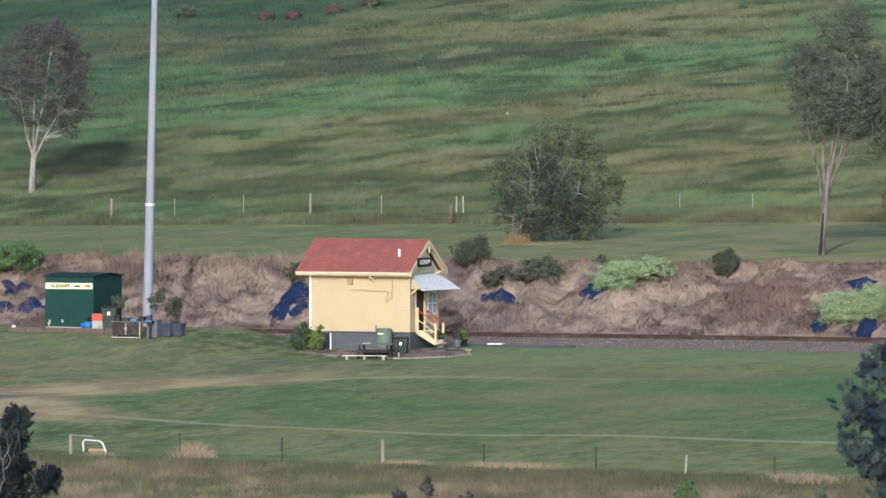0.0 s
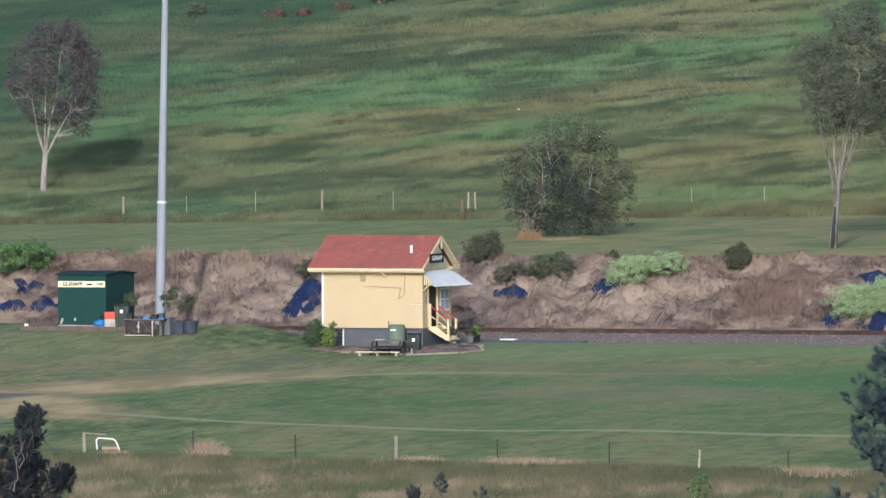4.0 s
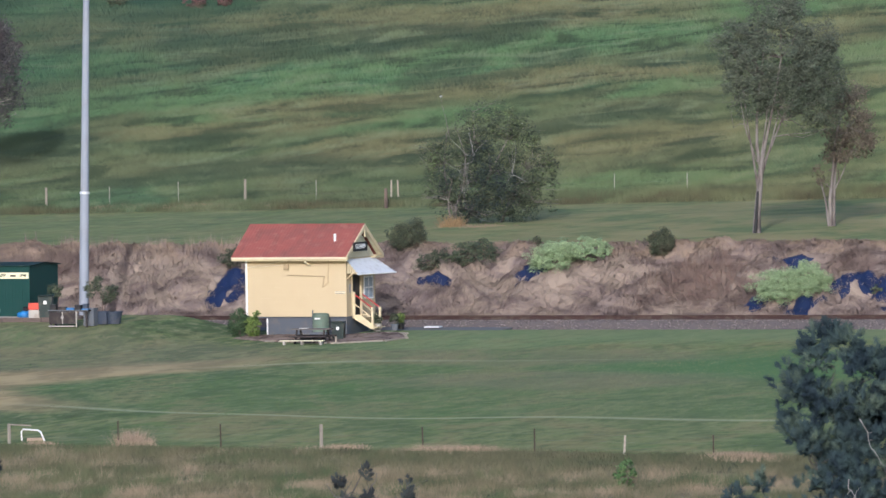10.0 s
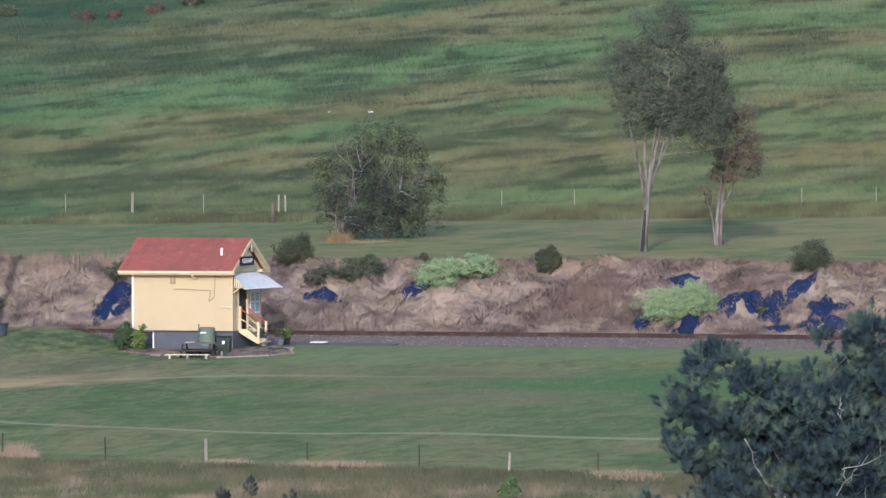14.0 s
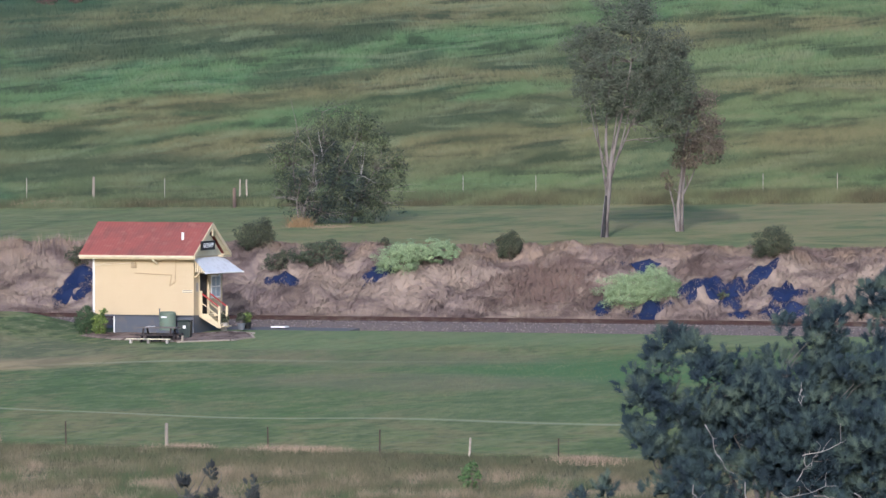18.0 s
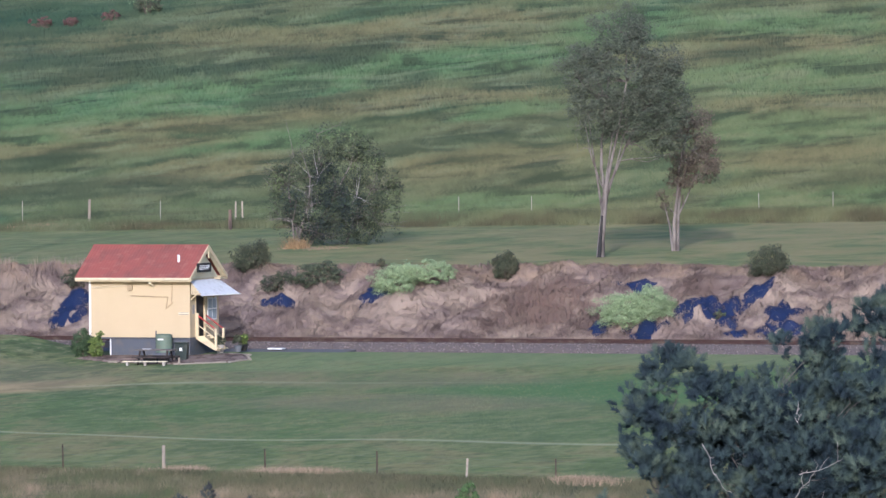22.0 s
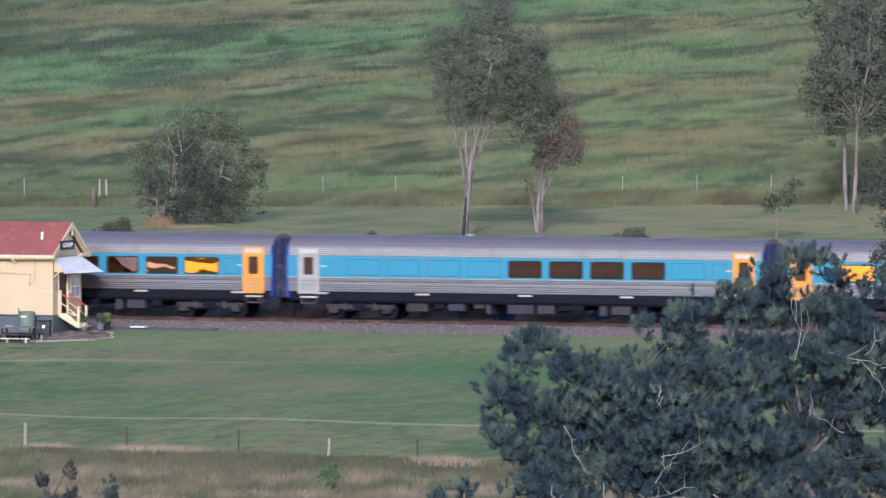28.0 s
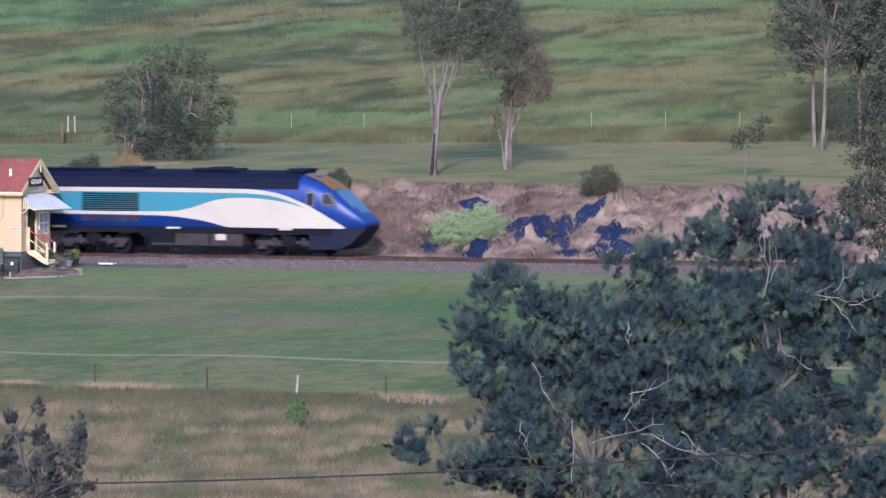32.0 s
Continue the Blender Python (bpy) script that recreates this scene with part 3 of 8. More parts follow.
M["car_teal"] = plain("teal_paint", (0.026, 0.190, 0.265), 0.4, 0, 0.14, 1.0, 0.5)
M["car_cyan"] = plain("cyan_blue_paint", (0.030, 0.205, 0.310), 0.4, 0, 0.08, 1.0, 0.5)
M["car_white"] = plain("off_white_paint", (0.450, 0.420, 0.365), 0.4, 0, 0.08, 1.0, 0.5)
M["car_yellow"] = plain("advert_yellow", (0.640, 0.420, 0.025), 0.4, 0, 0.04, 1.0, 0.5)
M["car_purple"] = plain("advert_purple", (0.250, 0.090, 0.260), 0.4, 0, 0.04)
M["car_orange"] = plain("door_orange", (0.620, 0.260, 0.018), 0.4, 0, 0.08, 2.0, 0.5)
M["car_silver"] = plain("brushed_steel", (0.400, 0.400, 0.390), 0.4, 0.6, 0.2, 1.2)
M["flutes"] = steel_flutes()
M["car_roof"] = plain("blue_grey_roof", (0.150, 0.140, 0.160), 0.55, 0.2, 0.25, 0.8)
M["under"] = plain("oily_black_underframe", (0.009, 0.010, 0.017), 0.85, 0, 0.15, 2.0, 0.08, grime=(0.028, 0.022, 0.022))
M["box_grey"] = plain("grimy_grey_steel", (0.038, 0.038, 0.052), 0.85, 0, 0.4, 2.0, grime=(0.03, 0.024, 0.022))
M["seal"] = plain("black_rubber_seal", (0.020, 0.018, 0.020), 0.7)
# edge of blank panels: cyan paint darkened for the shadow in the seam
M["cyan_edge"] = plain("shadowed_cyan_seam", (0.014, 0.110, 0.190), 0.5)
M["bellows"] = plain("navy_black_bellows", (0.008, 0.012, 0.045), 0.7, 0, 0.2)
M["door_pane"] = plain("brown_tinted_pane", (0.045, 0.020, 0.012), 0.25, 0, 0.1, 1.0, 0.4)
M["bogie"] = plain("brake_dust_brown", (0.042, 0.037, 0.040), 0.9, 0, 0.5, 3.0, grime=(0.018, 0.015, 0.015))
M["car_grey"] = plain("dull_steel", (0.240, 0.235, 0.240), 0.45, 0.5, 0.2, 1.2)
# panes that mirror the ground: their duller reflection is put into the colour
M["pane_dusk"] = pane_material("dark_reflection_glass", (0.52, 0.30, 0.22), 0.3)
M["pane_gold"] = pane_material("gold_film_glass", (0.95, 0.36, 0.03))
M["pane_clear"] = pane_material("silver_film_glass", (0.75, 0.74, 0.76), 0.5)
M["skirt"] = plain("navy_black_paint", (0.005, 0.008, 0.026), 0.6, 0, 0.05, 1.0, 0.15, (0.012, 0.014, 0.03))
M["brow"] = plain("pale_orange_paint", (0.560, 0.330, 0.120), 0.45, 0, 0.08)
# the sky's reflection is painted into the windscreen as pale blue
M["screen"] = plain("windscreen_sky_reflection", (0.190, 0.430, 0.680), 0.12, 0, 0.02, specular=0.7)
M["end_blue"] = plain("gangway_blue", (0.010, 0.030, 0.160), 0.5, 0, 0.2)

# ---- the lie of the land; a runs along the line, b across it, away from the camera ----
LINE = pose(0, 398.7, 0, 0, 0, -22)
RAILS = LINE @ pose(0, 0, 0.13)
# the unseen rise behind the camera is added for windows to mirror
KNOTS_B = [-1600, -600, -370, -150, -61, -12, -3.6, -2.4, 2.4, 3.2, 9.0, 50, 450, 900, 2500]
KNOTS_Z = [60, 25, 12.4, -4.2, -2.65, -0.72, -0.36, -0.42, -0.42, -0.1, 3.1, 4.15, 58, 75, 75]


def ramp(x, lo, hi):
    t = np.clip((x - lo) / (hi - lo), 0, 1)
    return t * t * (3 - 2 * t)


def lumps(a, b, wave, seed=0.0):
    """Soft unevenness between about -1 and 1."""
    u, v = a / wave, b / wave
    return (np.sin(u * 5.1 + 1.7 * np.sin(v * 3.3 + seed) + seed) * np.sin(v * 4.3 + 1.3 * np.sin(u * 2.9 - seed)) + 0.5 * np.sin(u * 9.7 + v * 7.1 + 2 * seed) * np.sin(v * 10.3 - u * 6.1))


def land(a, b):
    """Height of the ground."""
    a, b = np.asarray(a, dtype=float), np.asarray(b, dtype=float)
    z = sum(np.interp(b + d, KNOTS_B, KNOTS_Z) for d in (-0.5, 0.0, 0.5)) / 3
    far = np.clip(a, -60, 60)
    z = z + 0.012 * far * ramp(b, 12, 50) - 0.008 * np.clip(a - 20, -40, 40) * ramp(b, -30, -60) * ramp(b, -140, -80)
    # the raised ground on which shed and pole stand
    z = z + 0.70 * ramp(a, -4.5, -9.5) * ramp(b, -17, -8.5) * ramp(b, -2.2, -3.0)
    # gentle rolls in the lawn, hummocks of matted grass on the cutting, swells in the pasture
    z = z + 0.10 * lumps(a, b, 30.0) * ramp(b, -13, -18) * ramp(b, -66, -60)
    z = z + (0.17 * lumps(a, b, 6.5, 1.0) + 0.24 * lumps(a, b, 3.0, 2.0) + 0.12 * lumps(a, b, 1.5, 5.0)) * ramp(b, 3.2, 4.4) * ramp(b, 10.0, 8.8)
    z = z + (0.28 * lumps(a, b, 55.0, 3.0) + 0.09 * lumps(a, b, 22.0, 4.0)) * ramp(b, 52, 62)
    return z


def spread(*spans):
    """Steps: (from, to, step) one after the other."""
    out = []
    for lo, hi, step in spans:
        out.extend(np.arange(lo, hi - 1e-6, step))
    return np.array(out + [spans[-1][1]])


def make_ground():
    a = spread((-3000, -400, 400), (-400, -110, 20), (-110, 80, 0.5), (80, 240, 10), (240, 3000, 345))
    b = spread((-3000, -400, 260), (-400, -120, 10), (-120, -18, 1.0), (-18, 2, 0.4), (2, 12, 0.22), (12, 50, 1.0), (50, 172, 1.0), (172, 400, 6), (400, 3000, 200))
    A, B = np.meshgrid(a, b)
    verts = np.stack([A, B, land(A, B)], -1).reshape(-1, 3)
    n = len(a)
    i, j = np.meshgrid(np.arange(n - 1), np.arange(len(b) - 1))
    k = (j * n + i).ravel()
    faces = np.stack([k, k + 1, k + n + 1, k + n], -1)
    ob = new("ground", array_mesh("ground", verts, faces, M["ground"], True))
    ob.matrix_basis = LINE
    return tagged(ob, "mown lawn, dead-grass cutting and green pasture rising behind a railway line", "ground", kind="structure")


make_ground()


def on_land(a, b, dz=0.0, rz=0.0):
    """A pose on the ground, turned with the line."""
    return LINE @ pose(a, b, float(land(a, b)) + dz, 0, 0, rz)


# ---- the railway line ----
def make_track():
    bed = unit("ballast_bed", prism(bmesh.new(), [(-2.75, -0.72), (-1.75, -0.17), (1.75, -0.17), (2.75, -0.72)], -220, 760), M["ballast"])
    bed.matrix_basis = RAILS
    tagged(bed, "grey-brown crushed stone ballast bed under the rails", "ballast", kind="structure")
    section = [(-0.07, -0.155), (0.07, -0.155), (0.07, -0.14), (0.012, -0.12), (0.012, -0.045), (0.036, -0.03), (0.036, 0.0), (-0.036, 0.0), (-0.036, -0.03), (-0.012, -0.045), (-0.012, -0.12), (-0.07, -0.14)]
    track = thing("railway_track", RAILS, "single rusty railway track with worn timber sleepers", "railway track", kind="structure")
    for b in (-0.753, 0.753):
        part("rail", prism(bmesh.new(), [(b + y, z) for y, z in section], -220, 760), M["rail"], track)
    sleeper = boxed(-0.11, 0.11, -1.15, 1.15, -0.21, -0.145, bevel=0.012)
    me = bpy.data.meshes.new("sleeper")
    sleeper.to_mesh(me)
    sleeper.free()
    me.materials.append(M["sleeper"])
    for k in range(118):
        ob = new("sleeper", me)
        ob.parent = track
        ob.matrix_basis = pose(-28 + 0.65 * k, random.uniform(-0.03, 0.03), 0, 0, 0, random.uniform(-1, 1))
    # loose stones
    n = 9000
    sa, sb = np.random.uniform(-28, 48, n), np.random.uniform(-2.9, -0.9, n)
    top = np.interp(np.abs(sb), [1.75, 2.75], [-0.17, -0.72])
    size = np.random.uniform(0.025, 0.055, n)
    shape = np.array([(1, 0, 0), (-0.5, 0.8, 0), (-0.5, -0.8, 0), (0.1, 0, 0.9), (0, 0, -0.5)])
    turn = np.random.uniform(0, 6.28, n)
    vx = shape[None, :, 0] * np.cos(turn)[:, None] - shape[None, :, 1] * np.sin(turn)[:, None]
    vy = shape[None, :, 0] * np.sin(turn)[:, None] + shape[None, :, 1] * np.cos(turn)[:, None]
    v = np.stack([vx, vy, np.repeat(shape[None, :, 2], n, 0)], -1) * size[:, None, None] + np.stack([sa, sb, top + 0.01], -1)[:, None, :]
    tri = np.array([(0, 1, 3), (1, 2, 3), (2, 0, 3), (1, 0, 4), (2, 1, 4), (0, 2, 4)])
    f = (np.arange(n)[:, None, None] * 5 + tri[None]).reshape(-1, 3)
    m = Nodes("loose_stone", 0.95)
    stone = m.done(m.mix(m.island(), (0.075, 0.062, 0.060), (0.300, 0.255, 0.235)))
    ob = new("ballast_stones", array_mesh("ballast_stones", v.reshape(-1, 3), f, stone))
    ob.matrix_basis = RAILS
    tagged(ob, "loose grey and brown ballast stones on the shoulder", "stones", kind="stuff")


make_track()


# ---- plants ----
TOWARD = LINE.inverted().to_3x3() @ Vector((0, -1, 0))


def grass(name, a, b, height, width, lean, material, label, per=5, spreadr=0.15, drop=0.0, bend=0.0, wind=None, soft=0.35, face_up=0.8):
    """Tufts of blades on the ground at a, b (arrays); each blade is a bent strip, shaded with the slope it grows on."""
    n = len(a) * per
    A, B = np.repeat(a, per) + np.random.normal(0, spreadr, n), np.repeat(b, per) + np.random.normal(0, spreadr, n)
    h = np.repeat(height, per) * np.random.uniform(0.55, 1.15, n) if np.ndim(height) else height * np.random.uniform(0.55, 1.15, n)
    g = np.random.uniform(0, 2 * np.pi, n) if wind is None else np.random.normal(radians(wind), 0.8, n)
    ln = np.random.uniform(0.2, 1.0, n) * lean
    dx, dy = np.cos(g) * ln * h, np.sin(g) * ln * h
    face = np.random.normal(0, 0.35, n)
    wx, wy = np.cos(face) * width / 2, np.sin(face) * width / 2
    z = land(A, B) - 0.04
    w = np.stack([wx, wy, np.zeros(n)], -1)
    foot, tip = np.stack([A, B, z], -1), np.stack([A + dx, B + dy, z + h * (1.0 - drop)], -1)
    up = np.stack([(land(A - 0.4, B) - land(A + 0.4, B)) / 0.8, (land(A, B - 0.4) - land(A, B + 0.4)) / 0.8, np.full(n, face_up)], -1)
    up = up + np.array(TOWARD) * 0.6 + np.random.normal(0, soft, (n, 3))
    up /= np.linalg.norm(up, axis=1)[:, None]
    if drop:
        mid = np.stack([A + dx * 0.35, B + dy * 0.35, z + h * (0.62 + bend)], -1)
        v = np.stack([foot - w, foot + w, mid + w * 0.7, mid - w * 0.7, tip - w * 0.1, tip + w * 0.1], 1).reshape(-1, 3)
        k = np.arange(n)[:, None] * 6
        f = np.concatenate([k + np.array([[0, 1, 2, 3]]), k + np.array([[3, 2, 5, 4]])], 0)
    else:
        v = np.stack([foot - w, foot + w, tip], 1).reshape(-1, 3)
        f = np.arange(n * 3).reshape(-1, 3)
    ob = new(name, array_mesh(name, v, f, material, normals=np.repeat(up, len(v) // n, 0)))
    ob.matrix_basis = LINE
    return tagged(ob, label, "grass", kind="stuff")


SHEETS = []  # weed sheets on the cutting: a, b, half length, half height, tilt
for row in ((-10.05, 5.9, 0.98, 1.6, 8), (0.35, 6.35, 0.75, 0.55, 15), (4.95, 6.9, 0.85, 0.85, -40), (-24.7, 6.6, 0.8, 0.5, 0), (-24.9, 4.85, 0.9, 0.4, 15), (-23.2, 5.2, 0.9, 0.45, 10),
            (17.6, 7.85, 1.1, 0.34, 0), (17.0, 4.5, 0.7, 0.5, -20), (19.3, 4.2, 1.0, 0.75, 10), (20.8, 5.5, 0.6, 0.6, -25), (21.6, 6.05, 0.85, 0.8, -12), (22.8, 5.6, 0.8, 0.85, 0), (23.85, 6.9, 0.42, 1.05, -28), (25.7, 5.5, 1.15, 1.05, 0), (25.9, 4.15, 1.25, 0.45, 6), (23.8, 4.1, 0.6, 0.32, 0)):
    SHEETS.append((row[0], row[1] - 0.25, *row[2:]))


def clear_of_sheets(a, b, grow=0.9):
    keep = np.ones(len(a), dtype=bool)
    for sa, sb, ra, rb, tilt in SHEETS:
        c, s = math.cos(radians(tilt)), math.sin(radians(tilt))
        da, db = a - sa, (b - sb)
        u, v = da * c + db * s, -da * s + db * c
        keep &= (u / (ra * grow)) ** 2 + (v / (rb * grow)) ** 2 > 1
    return keep


def make_sheets():
    for sa, sb, ra, rb, tilt in SHEETS:
        bm = bmesh.new()
        c, s = math.cos(radians(tilt)), math.sin(radians(tilt))
        rings, seg = 6, 26
        grid = []
        for r in range(rings + 1):
            row = []
            for k in range(seg):
                g = 2 * math.pi * k / seg
                edge = 1 + 0.22 * math.sin(3 * g + sa) + 0.14 * math.sin(5 * g + 2 * sb) + 0.10 * math.sin(9 * g + sa * sb)
                u, v = ra * r / rings * edge * math.cos(g), rb * r / rings * edge * math.sin(g)
                a, b = sa + u * c - v * s, sb + u * s + v * c
                lift = 0.09 + 0.05 * math.sin(5 * u + sa) * math.sin(6 * v) - (0.10 if r == rings else 0.0)
                row.append(bm.verts.new((a, b, float(land(a, b)) + lift)))
            grid.append(row)
        for r in range(rings):
            for k in range(seg):
                bm.faces.new((grid[r][k], grid[r + 1][k], grid[r + 1][(k + 1) % seg], grid[r][(k + 1) % seg])) if r else None
        bm.faces.new(grid[1])
        for q in bm.faces:
            q.smooth = True
        ob = unit("weed_sheet", bm, M["matting"], matrix=LINE)
        tagged(ob, "dark blue weed sheeting lying bare on the dead-grass cutting", "ground sheet", "weed sheets on the cutting")


make_sheets()


def facing(v, f):
    """Turns the faces so that all look to the sunny side."""
    p = v[f]
    away = np.cross(p[:, 1] - p[:, 0], p[:, 2] - p[:, 0])[:, 1] > 0
    f = f.copy()
    f[away] = f[away][:, ::-1]
    return f


def leaf_cloud(centres, radii, per, size, aspect=0.5, up=0.0, flat=1.0):
    """Leaves round clump centres: small bent diamonds turned every way; shaded as rounded clumps."""
    n = len(centres) * per
    c, r = np.repeat(centres, per, 0), np.repeat(radii, per)
    d = np.random.normal(0, 1, (n, 3))
    d /= np.linalg.norm(d, axis=1)[:, None]
    p = c + d * (r * np.random.uniform(0.25, 1.0, n) ** 0.6)[:, None] * np.array([1, 1, flat])
    u = np.random.normal(0, 1, (n, 3)) + np.array([0, 0, up])
    u /= np.linalg.norm(u, axis=1)[:, None]
    w = np.cross(u, np.random.normal(0, 1, (n, 3)))
    w /= np.linalg.norm(w, axis=1)[:, None]
    s = (size * np.random.uniform(0.6, 1.3, n))[:, None]
    v = np.stack([p - u * s, p + w * s * aspect, p + u * s, p - w * s * aspect], 1).reshape(-1, 3)
    mid, reach = centres.mean(0), centres.std(0).max() + 0.01
    nor = d * 0.45 + (c - mid) / reach * 0.22 + np.array([0, -0.55, 0.25]) + np.random.normal(0, 0.35, (n, 3))
    nor /= np.linalg.norm(nor, axis=1)[:, None]
    return v, facing(v, np.arange(n * 4).reshape(-1, 4)), np.repeat(nor, 4, 0)


def clumps(blobs, count, hollow=0.35, power=0.75):
    """Clump centres in a set of (x, y, z, rx, ry, rz), nearer to their skins."""
    size = np.array([b[3] * b[4] * b[5] for b in blobs]) ** power
    pick = np.random.choice(len(blobs), count, p=size / size.sum())
    blobs = np.array(blobs, dtype=float)[pick]
    d = np.random.normal(0, 1, (count, 3))
    d /= np.linalg.norm(d, axis=1)[:, None]
    wob = 1 + 0.16 * np.sin(d[:, :1] * 5 + pick[:, None]) + 0.12 * np.sin(d[:, 2:] * 7 + d[:, 1:2] * 4)
    return blobs[:, :3] + d * blobs[:, 3:] * wob * np.random.uniform(hollow, 1.0, (count, 1)) ** 0.7


def limbs(stem, targets, r0, wave=0.25, start=0.45):
    """Bent branches from a stem (list of x, y, z, r) to the targets."""
    runs = []
    stem_pts = np.array(stem)
    for t in targets:
        d = np.linalg.norm(stem_pts[:, :3] - t, axis=1) + np.where(stem_pts[:, 2] < t[2] * start, 3.0, 0.0) + np.maximum(stem_pts[:, 2] - t[2], 0) * 2
        s = stem_pts[int(np.argmin(d))]
        mid = (s[:3] + t) / 2 + np.random.normal(0, wave, 3) - np.array([0, 0, 0.15 * wave])
        q = s[:3] * 0.25 + mid * 0.5 + t * 0.25 + np.random.normal(0, wave * 0.4, 3)
        r = min(r0, s[3] * 0.7)
        runs.append([(*s[:3], r), (*((s[:3] + q) / 2 + np.random.normal(0, wave * 0.2, 3)), r * 0.8), (*mid, r * 0.55), (*t, r * 0.18)])
    return runs


def tree(name, x, y, z, stems, blobs, leaf, wood, label, category="tree", count=260, per=26, clump=0.38, size=0.075, branches=26, aspect=0.45, limb_r=0.05, hollow=0.35, up=0.0, flat=0.8, group="", reach=0.0):
    """A tree at x, y, z: stems and limbs in one mesh, the leaves in another."""
    base = thing(name, pose(x, y, z), label, category, group)
    mid = clumps(blobs, count, hollow)
    near = mid[np.random.choice(count, min(branches, count), replace=False)]
    whole = [p for s in stems for p in s]
    runs = limbs(whole, near + (near - np.mean(near, 0)) * reach, limb_r)
    for k, s in enumerate(stems):
        v, f = tubes([s], 7)
        ob = new("limb" if k else "trunk", array_mesh("limb", v, f, wood, True))
        ob.parent = base
    v, f = tubes(runs, 5)
    twigs = new("branchwork", array_mesh("branchwork", v, f, wood, True))
    twigs.parent = base
    tagged(twigs, kind="stuff")
    v, f, nor = leaf_cloud(mid, np.full(count, clump) * np.random.uniform(0.6, 1.3, count), per, size, aspect, up, flat)
    crown = new("crown", array_mesh("crown", v, f, leaf, normals=nor))
    crown.parent = base
    return base


def stem(*pts):
    return [tuple(p) for p in pts]


def at_land(a, b):
    v = LINE @ Vector((a, b, 0))
    return v.x, v.y, float(land(a, b))


GUM = at_land(11.83, 19.1)
tree("gum_tree", *GUM, [stem((0, 0, -0.1, 0.22), (0.05, 0, 1.0, 0.17), (0.18, 0, 2.2, 0.15), (0.25, 0, 3.1, 0.135)),
                        stem((0.25, 0, 3.0, 0.095), (0.08, 0.1, 4.2, 0.08), (0.1, 0.2, 5.6, 0.05), (0.3, 0.1, 7.5, 0.04), (0.6, 0, 9.5, 0.02)),
                        stem((0.22, 0, 3.0, 0.105), (0.5, -0.2, 4.4, 0.07), (0.9, -0.3, 6.2, 0.05), (1.3, -0.2, 8.4, 0.04), (1.3, 0, 10.6, 0.02)),
                        stem((0.3, 0, 3.1, 0.07), (0.8, 0.2, 4.2, 0.05), (1.3, 0.4, 5.4, 0.045), (2.2, 0.3, 7.0, 0.03), (2.9, 0.2, 8.3, 0.02)),
                        stem((0.1, 0, 3.4, 0.04), (-0.4, -0.1, 4.8, 0.03), (-0.7, -0.2, 6.4, 0.02)), stem((0.1, 0, 2.2, 0.06), (-0.1, 0, 3.6, 0.05), (-0.35, 0, 5.2, 0.035), (-0.5, 0, 6.6, 0.02)), stem((0.2, 0, 2.4, 0.05), (0.5, 0.1, 3.4, 0.045), (0.85, 0.1, 4.6, 0.035), (1.2, 0, 6.0, 0.02)), stem((0.2, 0, 2.0, 0.06), (0.3, -0.1, 3.8, 0.05), (0.55, 0, 5.4, 0.03), (0.7, 0, 7.0, 0.02))],
     [(1.1, 0, 8.6, 2.7, 2.2, 2.3), (1.1, 0, 10.9, 1.7, 1.5, 1.4), (-0.1, -0.2, 7.2, 1.6, 1.4, 1.6), (2.7, 0.1, 7.4, 1.5, 1.3, 1.8), (3.1, 0.2, 5.7, 1.1, 0.9, 1.1), (-0.6, 0, 9.2, 1.1, 1.0, 1.1), (3.1, 0, 9.2, 1.2, 1.0, 1.3), (3.3, 0, 7.6, 1.1, 1.0, 1.6), (1.4, 0.2, 6.3, 1.6, 1.2, 1.0)],
     M["gum_leaf"], M["gum_bark"], "tall gum tree with a forked pale trunk and grey-green crown", count=900, per=66, clump=0.40, size=0.055, branches=190, limb_r=0.030, reach=0.06)
# a black strip up the lower trunk
part("black_strip", rodded((-0.05, -0.12, 0.0), (0.10, -0.10, 2.0), 0.11, 0.06), M["black"], bpy.data.objects["gum_tree"], "black strip along the trunk")

GUM2 = at_land(13.8, 24.4)
tree("young_gum_tree", *GUM2, [stem((0, 0, -0.1, 0.14), (-0.05, 0, 1.3, 0.09), (0.12, 0, 2.6, 0.08), (0.25, 0, 4.2, 0.06), (0.7, 0, 6.0, 0.03)),
                               stem((0.12, 0, -0.1, 0.10), (0.15, 0.1, 1.5, 0.08), (0.25, 0.1, 3.0, 0.07), (0.9, 0, 4.8, 0.04)),
                               stem((-0.1, 0, -0.1, 0.08), (-0.25, 0, 1.2, 0.05), (-0.5, 0.1, 2.3, 0.03)),
                               stem((0.2, 0, 1.8, 0.05), (0.6, 0, 2.6, 0.03), (0.9, 0, 3.4, 0.02))],
     [(1.0, 0, 5.2, 1.35, 1.2, 1.6), (1.3, 0, 4.0, 1.2, 1.0, 0.9), (0.8, 0, 6.4, 0.7, 0.7, 0.7), (-0.45, 0, 2.5, 0.55, 0.5, 0.6), (0.3, 0, 3.6, 0.6, 0.6, 0.7)],
     M["brown_leaf"], M["gum_bark"], "slim gum with several pinkish stems and a brownish crown", count=240, per=44, clump=0.34, size=0.055, branches=34, limb_r=0.035)

GUM_L = at_land(-48.9, 60.6)
